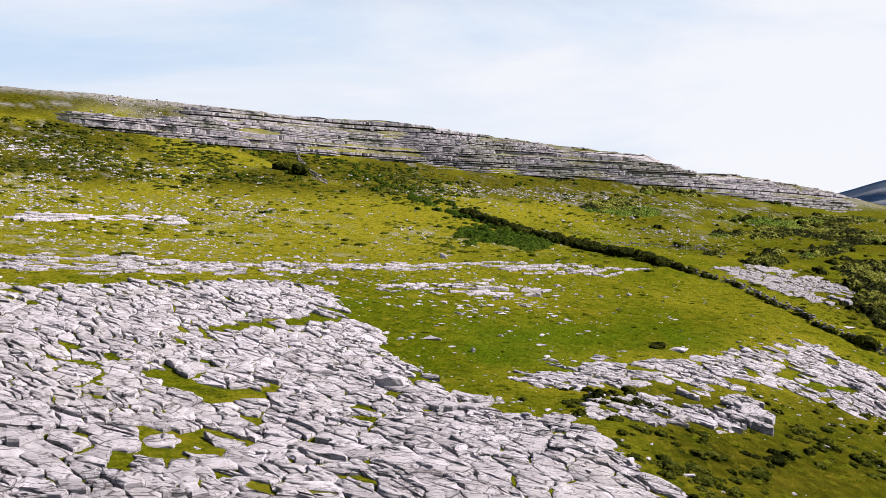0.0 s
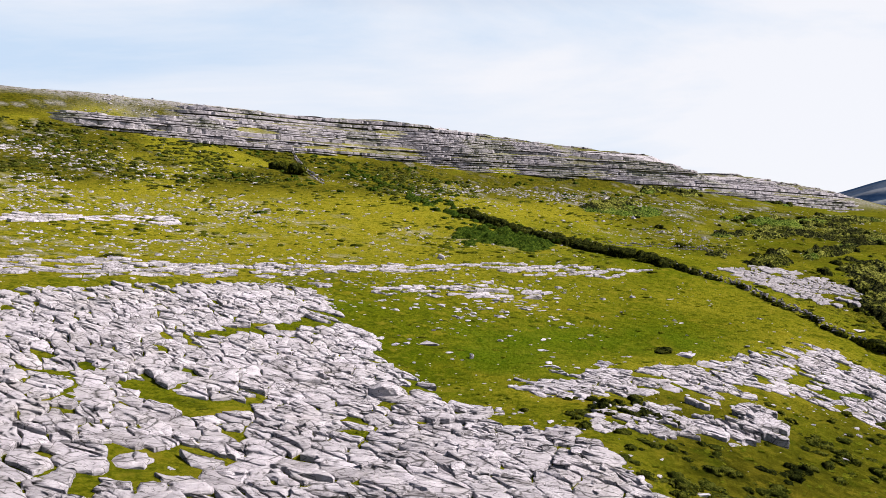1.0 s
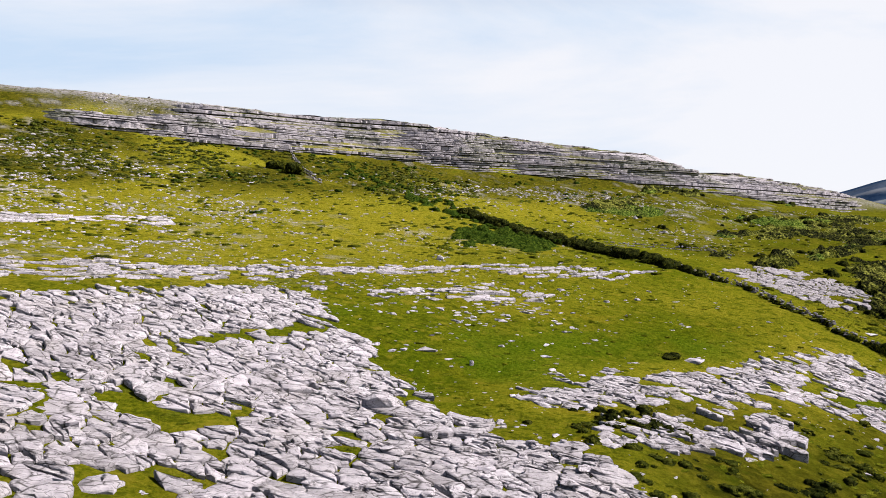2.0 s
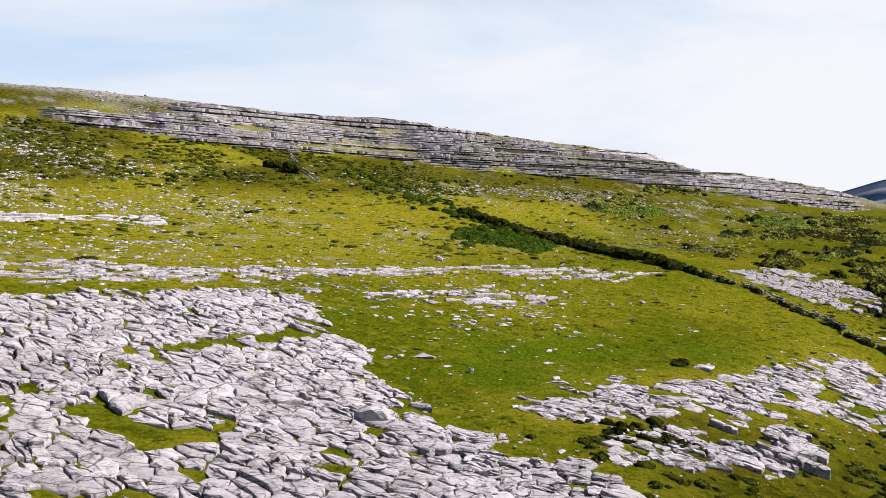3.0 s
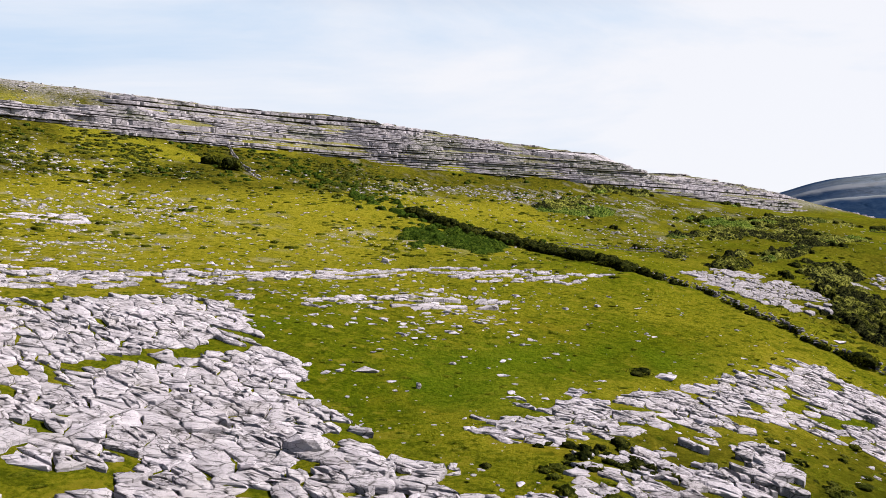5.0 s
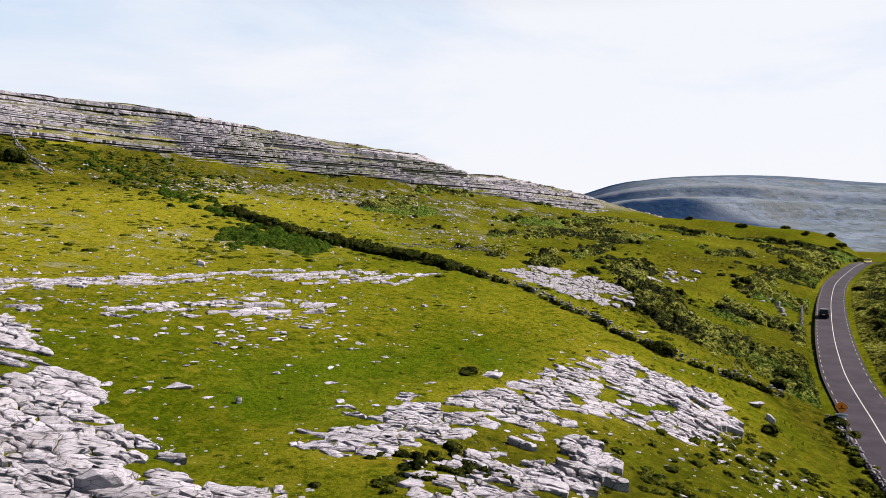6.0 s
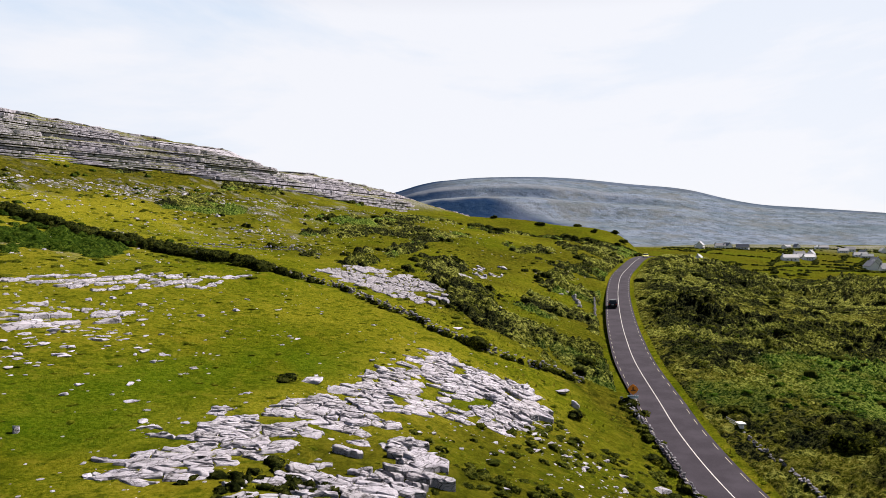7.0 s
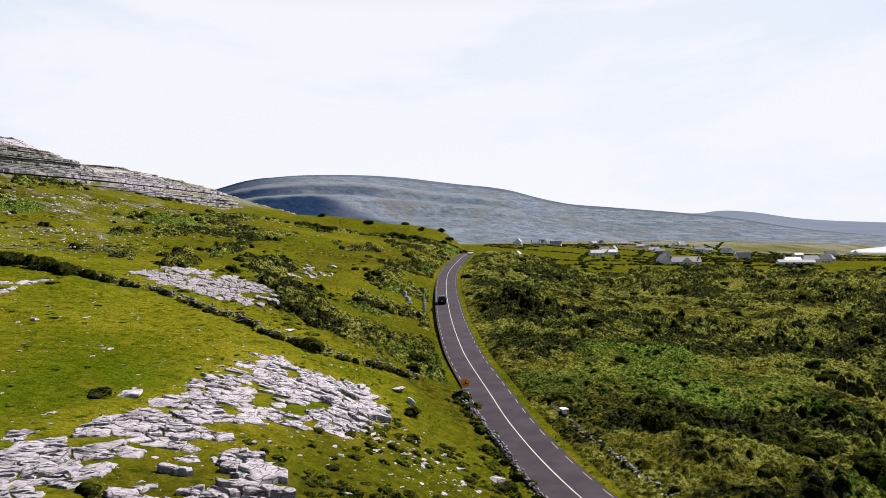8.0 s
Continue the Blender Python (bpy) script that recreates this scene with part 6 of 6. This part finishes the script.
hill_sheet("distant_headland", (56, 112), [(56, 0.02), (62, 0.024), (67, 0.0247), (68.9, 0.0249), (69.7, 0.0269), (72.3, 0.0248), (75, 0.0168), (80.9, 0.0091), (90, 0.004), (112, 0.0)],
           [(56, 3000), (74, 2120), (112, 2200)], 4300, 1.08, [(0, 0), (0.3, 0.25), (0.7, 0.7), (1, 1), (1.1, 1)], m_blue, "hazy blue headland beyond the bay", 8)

sea_x, sea_y = np.meshgrid(np.linspace(1250, 4700, 40), np.linspace(-3300, 900, 40), indexing="ij")
far_enough = np.stack([sea_x, sea_y, np.full_like(sea_x, -22.3)], -1).reshape(-1, 3)
thing("sea", mesh_of("sea", far_enough, [[i * 40 + j, (i + 1) * 40 + j, (i + 1) * 40 + j + 1, i * 40 + j + 1] for i in range(39) for j in range(39)]), m_sea, "strip of bright pale sea at the shore", "sea", kind="structure")


# ---------------------------------------------------------------- houses
def box(bm, x0, x1, y0, y1, z0, z1):
    vs = [bm.verts.new(p) for p in ((x0, y0, z0), (x1, y0, z0), (x1, y1, z0), (x0, y1, z0), (x0, y0, z1), (x1, y0, z1), (x1, y1, z1), (x0, y1, z1))]
    for f in ((3, 2, 1, 0), (4, 5, 6, 7), (0, 1, 5, 4), (1, 2, 6, 5), (2, 3, 7, 6), (3, 0, 4, 7)):
        bm.faces.new([vs[i] for i in f])


def bm_part(name, bm, mat, parent, label="", worn=0.0):
    if worn:
        bmesh.ops.bevel(bm, geom=bm.edges[:], offset=worn, segments=1, affect="EDGES")
    bmesh.ops.recalc_face_normals(bm, faces=bm.faces[:])
    me = bpy.data.meshes.new(name)
    bm.to_mesh(me)
    bm.free()
    return part(name, me, mat, parent, label)


def gabled(bm, x0, x1, y0, y1, z0, z1, ridge):
    """Walls of a house whose ridge runs along x."""
    m = (y0 + y1) / 2
    v = [bm.verts.new(p) for p in ((x0, y0, z0), (x1, y0, z0), (x1, y1, z0), (x0, y1, z0), (x0, y0, z1), (x1, y0, z1), (x1, y1, z1), (x0, y1, z1), (x0, m, ridge), (x1, m, ridge))]
    for f in ((3, 2, 1, 0), (0, 1, 5, 4), (2, 3, 7, 6), (1, 2, 6, 9, 5), (3, 0, 4, 8, 7)):
        bm.faces.new([v[i] for i in f])


def roof_slabs(bm, x0, x1, y0, y1, z1, ridge, over=0.35, thick=0.2):
    m = (y0 + y1) / 2
    k = (ridge - z1) / (m - y0)
    for ya, s in ((y0 - over, 1), (y1 + over, -1)):
        ze = z1 - over * k
        pts = [(x0 - over, ya, ze), (x1 + over, ya, ze), (x1 + over, m, ridge), (x0 - over, m, ridge)]
        lo = [bm.verts.new((a, b, c + 0.02)) for a, b, c in pts]
        hi = [bm.verts.new((a, b, c + 0.02 + thick)) for a, b, c in pts]
        bm.faces.new(lo[::-1])
        bm.faces.new(hi)
        for i in range(4):
            bm.faces.new((lo[i], lo[(i + 1) % 4], hi[(i + 1) % 4], hi[i]))


def house(x, y, turn, length, depth, eaves, ridge, label, wall_mat=None, roof_mat=None, gable=False, windows=3, chimneys=1, name="house"):
    root = thing(name, None, None, label, "house")
    root.matrix_world = pose(x, y, float(lie(x, y)) - 0.2, 0, 0, turn)
    a, b = length / 2, depth / 2
    bm = bmesh.new()
    gabled(bm, -a, a, -b, b, -0.8, eaves, ridge)
    bm_part("wall", bm, wall_mat or m_white, root)
    bm = bmesh.new()
    roof_slabs(bm, -a, a, -b, b, eaves, ridge)
    roof = bm_part("roof", bm, roof_mat or m_slate, root)
    for i in range(chimneys):
        bm = bmesh.new()
        cx = (-a + 0.5) if i == 0 else (a - 0.5)
        box(bm, cx - 0.45, cx + 0.45, -0.35, 0.35, ridge - 0.6, ridge + 1.1)
        bm_part("chimney", bm, wall_mat or m_white, roof)
    if gable:
        g = depth * 0.42
        bm = bmesh.new()
        v = [bm.verts.new(p) for p in ((-g, -b - 1.6, -0.8), (g, -b - 1.6, -0.8), (g, -b - 1.6, eaves), (0, -b - 1.6, ridge - 0.4), (-g, -b - 1.6, eaves),
                                       (-g, 0, -0.8), (g, 0, -0.8), (g, 0, eaves), (0, 0, ridge - 0.4), (-g, 0, eaves))]
        for f in ((0, 1, 2, 3, 4), (1, 6, 7, 2), (5, 0, 4, 9)):
            bm.faces.new([v[i] for i in f])
        bm_part("front_gable", bm, wall_mat or m_white, root)
        bm = bmesh.new()
        for s in (-1, 1):
            pts = [(s * (g + 0.3), -b - 1.9, eaves - 0.25), (0, -b - 1.9, ridge - 0.38), (0, 0.1, ridge - 0.38), (s * (g + 0.3), 0.1, eaves - 0.25)]
            lo, hi = [bm.verts.new(p) for p in pts], [bm.verts.new((p[0], p[1], p[2] + 0.2)) for p in pts]
            bm.faces.new(lo)
            bm.faces.new(hi)
            for i in range(4):
                bm.faces.new((lo[i], lo[(i + 1) % 4], hi[(i + 1) % 4], hi[i]))
        bm_part("gable_roof", bm, roof_mat or m_slate, root)
    spots = np.linspace(-a, a, windows + 3)[1:-1]
    for i, wx in enumerate(spots):
        if gable and abs(wx) < depth * 0.5:
            continue
        bm = bmesh.new()
        if i == len(spots) // 2 and not gable:
            box(bm, wx - 0.5, wx + 0.5, -b - 0.05, -b + 0.05, 0.1, 2.15)
            bm_part("door", bm, m_wood, root)
        else:
            box(bm, wx - 0.65, wx + 0.65, -b - 0.04, -b + 0.05, 1.0, 2.2)
            win = bm_part("window", bm, m_pane, root)
            bm = bmesh.new()
            box(bm, wx - 0.75, wx + 0.75, -b - 0.14, -b + 0.02, 0.86, 0.98)
            bm_part("sill", bm, m_concrete, win)
    if gable:
        for wx in (-1.1, 1.1):
            bm = bmesh.new()
            box(bm, wx - 0.6, wx + 0.6, -b - 1.66, -b - 1.55, 1.0, 2.3)
            bm_part("window", bm, m_pane, root)
    return root


house(533, 237, -54, 22, 9, 2.9, 6.6, "long white bungalow with a front gable and slate roof", gable=True, windows=4, chimneys=2)
house(448, 395, -36, 13, 7, 4.6, 7.2, "white two-storey house beside the end of the road", windows=4, chimneys=2)
house(470, 384, -38, 16, 6.5, 2.7, 5.0, "low grey stone farm building with a slate roof", wall_mat=m_concrete)
house(505, 402, -39, 12, 6.5, 2.7, 5.2, "low pale cottage with a dark slate roof")
house(530, 395, 24, 10, 7, 3.0, 6.3, "white cottage with a steep slate roof")
house(700, 515, 23, 9, 8, 4.4, 8.4, "small white house with its gable to the fields")
house(775, 540, -42, 12, 7, 3.8, 7, "white farmhouse at the foot of the hill", chimneys=2)
house(760, 560, -40, 9, 6, 2.6, 4.8, "small grey outbuilding at the foot of the hill", wall_mat=m_concrete)
house(728, 414, -47, 11, 7, 3.2, 6.4, "white house among dark hedges")
house(748, 412, 16, 10, 7, 4.4, 8, "white two-storey house among dark hedges", chimneys=2)
house(715, 400, -48, 18, 8, 2.6, 5.4, "long low building with a dark slate roof", wall_mat=m_concrete)
house(856, 412, -51, 14, 7, 3.0, 5.8, "white bungalow in the fields")
house(842, 398, -52, 12, 7, 3.0, 5.6, "pale bungalow in the fields", roof_mat=m_pale_roof)
house(585, 171, -61, 26, 10, 2.4, 4.2, "long low shed with a pale sheet roof", roof_mat=m_pale_roof, wall_mat=m_concrete, chimneys=0, name="shed")
house(717, 177, 1, 11, 8, 3.0, 6.6, "small white house near the shore")
house(905, 455, -50, 11, 7, 3, 5.8, "white cottage on the plain")
house(985, 520, -49, 12, 7, 3.2, 6, "white cottage on the plain")
house(930, 330, -57, 11, 7, 3, 5.8, "grey cottage on the plain", wall_mat=m_concrete)
house(1010, 400, -55, 12, 7, 3, 6, "white cottage on the plain")
house(1120, 480, -54, 12, 7, 3.2, 6.2, "pale cottage on the plain", wall_mat=m_concrete)

# small houses strewn thinly over the plain
rng = np.random.default_rng(46)
k = 0
while k < 26:
    b, d = radians(rng.uniform(44, 79)), rng.uniform(620, 1350)
    hx_, hy_ = d * math.sin(b), d * math.cos(b)
    if off_road(np.array(hx_), np.array(hy_)) > -30:
        continue
    dark_roof = rng.random() < 0.7
    house(hx_, hy_, -45 + rng.choice([0, 90]) + rng.normal(0, 12), rng.uniform(9, 15), 7, rng.uniform(2.8, 4.4), rng.uniform(5.6, 7.6), "small white-walled house on the plain with a slate roof" if dark_roof else "small white-walled house on the plain with a pale roof",
          roof_mat=None if dark_roof else m_pale_roof, windows=2, chimneys=1)
    k += 1

# field hedges on the plain, running between the houses
rng = np.random.default_rng(44)
px, py = [], []
for k in range(130):
    cx, cy = rng.uniform(430, 1150), rng.uniform(120, 620)
    a = radians(rng.choice([28, 118]) + rng.normal(0, 8))
    s = np.arange(0, rng.uniform(60, 190), 5.0)
    px.append(cx + s * math.cos(a))
    py.append(cy + s * math.sin(a))
px, py = np.concatenate(px), np.concatenate(py)
ok = (np.hypot(px, py) > 480) & (off_road(px, py) < 40)
px, py = px[ok] + rng.normal(0, 1, ok.sum()), py[ok] + rng.normal(0, 1, ok.sum())
spread("field_hedges", px, py, rng.uniform(5, 9, len(px)), rng.uniform(1.1, 2.2, len(px)), m_dark_leaf, "dark field hedges on the plain between the houses", "hedge", np.full(len(px), 2), 0.75, None, m_mass_dark)


# ---------------------------------------------------------------- road paint, walls, gate, sign and cars
def at_road(u, off, up=0.0):
    """A place beside the road's middle, and the road's direction there in degrees."""
    v0, v1 = float(road_line(u - 0.5)), float(road_line(u + 0.5))
    x, y = to_xy(u - (v1 - v0) * off, (v0 + v1) / 2 + off)
    return x, y, float(curve(ROAD_Z, u)) + up, 45 + math.degrees(math.atan2(v1 - v0, 1.0))


for side_off in (-2.5, 2.5):
    for u in np.arange(26, 236, 3.6):
        v, f = ribbon(np.linspace(u, u + 1.7, 3), (side_off - 0.04, side_off + 0.04), 0.075)
        part("edge_dash", mesh_of("edge_dash", v, f), m_edge_paint, road)


def dry_wall(line, high, stone, label, name="stone_wall", course=3, gaps=0.06):
    """A dry-stone wall, stone by stone along a line."""
    root = thing(name, None, None, label, "wall")
    x, y, a = along(line, stone * 0.82)
    root.location = (x[0], y[0], float(ground_height(x[0], y[0])))
    n = 0
    for c in range(course):
        for i in range(len(x)):
            if n >= 300 or rng.random() < (gaps + 0.16 * (c == course - 1)):
                continue
            s = stone * rng.uniform(0.85, 1.35)
            jx, jy = rng.normal(0, 0.07, 2)
            z = float(ground_height(x[i] + jx, y[i] + jy)) + high * (c / course) - 0.08
            ob = part("stone", WALLING[rng.integers(8)], None, root)
            m = pose(x[i] + jx, y[i] + jy, z, rng.normal(0, 9), rng.normal(0, 9), math.degrees(a[i]) + rng.normal(0, 25)) @ Matrix.Diagonal((s, s * 0.85, s * 0.95, 1))
            ob.matrix_basis = Matrix.Translation(-root.location) @ m
            n += 1
    return root


dry_wall([(38, 36.5), (43, 43.3), (46.3, 47.8), (48.5, 50.7), (52.5, 55.7), (57.2, 62.2), (60.6, 67), (63.3, 71.4)], 0.95, 0.5, "low grey dry-stone wall along the road verge", gaps=0.15)
dry_wall([(65.0, 57.2), (63.2, 55.2), (59.6, 50.7), (56.8, 46.6), (53.4, 41.6), (49, 36)], 0.75, 0.55, "tumbled pale dry-stone wall beside the road", gaps=0.35)
dry_wall([(-49.7, 233.8), (-39.5, 206.3), (-31.6, 188)], 1.6, 1.0, "dark field wall climbing to the cliff", course=2)
dry_wall([(33.7, 148.5), (46.5, 152), (57.6, 154.5), (57.3, 142)], 1.1, 0.7, "low field wall of pale stones on the slope", course=2)
dry_wall([(123.2, 132.5), (112, 121.6), (104.6, 114.6)], 1.3, 0.6, "short grey stone wall beside the bend in the road", course=3)
for k, (x, y, s) in enumerate(((58.2, 48.6, 1.25), (56.9, 46.2, 1.0), (55.0, 43.9, 1.3), (53.6, 41.2, 1.1), (52.3, 40.5, 0.9), (60.2, 51.8, 0.8))):
    set_stone(x, y, s, 40 * k, k, "pale boulder tumbled from the roadside wall", 0.9, "stones fallen from the wall")


def field_gate(x, y, turn):
    root = thing("field_gate", None, None, "galvanised field gate hung on a whitewashed concrete pier", "gate")
    root.matrix_world = pose(x, y, float(ground_height(x, y)), 0, 0, turn)
    for px in (0.0,):
        bm = bmesh.new()
        box(bm, px - 0.24, px + 0.24, -0.24, 0.24, -0.3, 0.85)
        pier = bm_part("pier", bm, m_concrete, root, worn=0.03)
        bm = bmesh.new()
        box(bm, px - 0.4, px + 0.4, -0.4, 0.4, 0.85, 1.0)
        bm_part("cap", bm, m_white, pier, worn=0.03)
    for k in range(5):
        bm = bmesh.new()
        z = 0.2 + 0.16 * k
        bmesh.ops.create_cone(bm, cap_ends=True, segments=8, radius1=0.025, radius2=0.025, depth=2.4, matrix=pose(1.55, 0, z, 0, 90, 0))
        bm_part("bar", bm, m_steel, root)
    for px in (0.36, 1.55, 2.74):
        bm = bmesh.new()
        box(bm, px - 0.02, px + 0.02, -0.03, 0.03, 0.15, 0.9)
        bm_part("upright", bm, m_steel, root)
    return root


field_gate(64.7, 57.0, 62)


def road_sign(u, off):
    x, y, z, d = at_road(u, off)
    root = thing("road_sign", None, None, "orange diamond warning sign over a pale plate on a post", "road sign")
    root.matrix_world = pose(x, y, float(ground_height(x, y)), 0, 0, d - 90)
    bm = bmesh.new()
    bmesh.ops.create_cone(bm, cap_ends=True, segments=10, radius1=0.038, radius2=0.038, depth=2.6, matrix=Matrix.Translation((0, 0, 1.1)))
    bm_part("post", bm, m_steel, root)
    bm = bmesh.new()
    r = 0.62
    ring = [(r * math.cos(radians(a)) * 1.0, r * math.sin(radians(a))) for a in (0, 45, 90, 135, 180, 225, 270, 315)]
    ring = [(p[0] * (1.0 if i % 2 == 0 else 0.86), p[1] * (1.0 if i % 2 == 0 else 0.86)) for i, p in enumerate(ring)]
    lo = [bm.verts.new((p[0], -0.045, 1.75 + p[1])) for p in ring]
    hi = [bm.verts.new((p[0], -0.065, 1.75 + p[1])) for p in ring]
    bm.faces.new(lo)
    bm.faces.new(hi)
    for i in range(8):
        bm.faces.new((lo[i], lo[(i + 1) % 8], hi[(i + 1) % 8], hi[i]))
    face = bm_part("sign_face", bm, m_orange, root)
    for bx, bz, w, h in ((0.0, 1.83, 0.12, 0.34), (0.14, 1.66, 0.3, 0.1), (-0.14, 1.6, 0.2, 0.1)):
        bm = bmesh.new()
        box(bm, bx - w / 2, bx + w / 2, -0.075, -0.066, bz - h / 2, bz + h / 2)
        bm_part("symbol_bar", bm, m_sign_black, face)
    bm = bmesh.new()
    box(bm, -0.6, 0.6, -0.065, -0.045, 0.72, 1.05)
    plate = bm_part("lower_plate", bm, m_sign_pale, root, "pale plate under the sign")
    bm = bmesh.new()
    box(bm, -0.45, 0.45, -0.075, -0.067, 0.86, 0.93)
    bm_part("text_bar", bm, m_sign_black, plate)
    return root


road_sign(94.4, 3.05)


def car(u, off, paint, label, turn=0, long=4.5, wide=1.85, tall=1.7, name="car"):
    """A five-door car: its front along +x."""
    x, y, z, d = at_road(u, off, 0.09)
    root = thing(name, None, None, label, "car")
    root.matrix_world = pose(x, y, z, 0, 0, d + turn)
    a, b = long / 2, wide / 2
    waist = tall * 0.56
    bm = bmesh.new()
    prof = [(-a, 0.35), (-a, waist * 0.92), (-a + 0.12, waist), (a - 1.25, waist), (a - 0.15, waist * 0.84), (a, waist * 0.62), (a, 0.35)]
    rows = []
    for s, k in ((-b, 0.94), (-b * 0.98, 1.0), (b * 0.98, 1.0), (b, 0.94)):
        rows.append([bm.verts.new((px, s, 0.28 + (pz - 0.28) * (k if pz > 0.5 else 1))) for px, pz in prof])
    for r0, r1 in zip(rows, rows[1:]):
        for i in range(len(prof)):
            j = (i + 1) % len(prof)
            bm.faces.new((r0[i], r0[j], r1[j], r1[i]))
    bm.faces.new(rows[0])
    bm.faces.new(rows[-1][::-1])
    body = bm_part("body", bm, paint, root, worn=0.04)
    bm = bmesh.new()
    lower = [(-a + 0.1, -b * 0.95), (a - 1.3, -b * 0.95), (a - 1.3, b * 0.95), (-a + 0.1, b * 0.95)]
    upper = [(-a + 0.45, -b * 0.78), (a - 2.1, -b * 0.78), (a - 2.1, b * 0.78), (-a + 0.45, b * 0.78)]
    lo = [bm.verts.new((*p, waist - 0.02)) for p in lower]
    hi = [bm.verts.new((*p, tall - 0.08)) for p in upper]
    for i in range(4):
        bm.faces.new((lo[i], lo[(i + 1) % 4], hi[(i + 1) % 4], hi[i]))
    bm.faces.new(hi)
    bm_part("windows", bm, m_pane, body, "dark tinted glass")
    bm = bmesh.new()
    box(bm, -a + 0.38, a - 2.0, -b * 0.8, b * 0.8, tall - 0.09, tall - 0.02)
    bm_part("roof", bm, paint, body, worn=0.03)
    for px in (-a + 0.85, a - 0.9):
        for s in (-1, 1):
            bm = bmesh.new()
            bmesh.ops.create_cone(bm, cap_ends=True, segments=18, radius1=0.34, radius2=0.34, depth=0.24, matrix=pose(px, s * (b - 0.1), 0.34, 90, 0, 0))
            wheel = bm_part("wheel", bm, m_tyre, root, worn=0.02)
            bm = bmesh.new()
            bmesh.ops.create_cone(bm, cap_ends=True, segments=14, radius1=0.21, radius2=0.18, depth=0.03, matrix=pose(px, s * (b + 0.03), 0.34, 90, 0, 0))
            bm_part("rim", bm, m_rim, wheel)
    for s in (-1, 1):
        bm = bmesh.new()
        box(bm, -a - 0.02, -a + 0.05, s * b * 0.78 - 0.12, s * b * 0.78 + 0.12, waist * 0.72, waist * 0.93)
        bm_part("tail_lamp", bm, m_lamp_red, root)
        bm = bmesh.new()
        box(bm, a - 0.1, a + 0.02, s * b * 0.72 - 0.18, s * b * 0.72 + 0.18, waist * 0.55, waist * 0.7)
        bm_part("headlamp", bm, m_lamp_clear, root)
        bm = bmesh.new()
        box(bm, a - 1.75, a - 1.6, s * (b + 0.02), s * (b + 0.2), waist, waist + 0.16)
        bm_part("mirror", bm, paint, root)
    bm = bmesh.new()
    box(bm, -a - 0.03, -a + 0.02, -0.26, 0.26, 0.62, 0.74)
    bm_part("number_plate", bm, m_plate, root)
    return root


car(168.5, 1.35, m_black, "black estate car driving away in its lane", long=4.6)
car(286, -1.3, m_yellow, "pale yellow hatchback on the crest of the road", turn=180, long=4.0, tall=1.5)
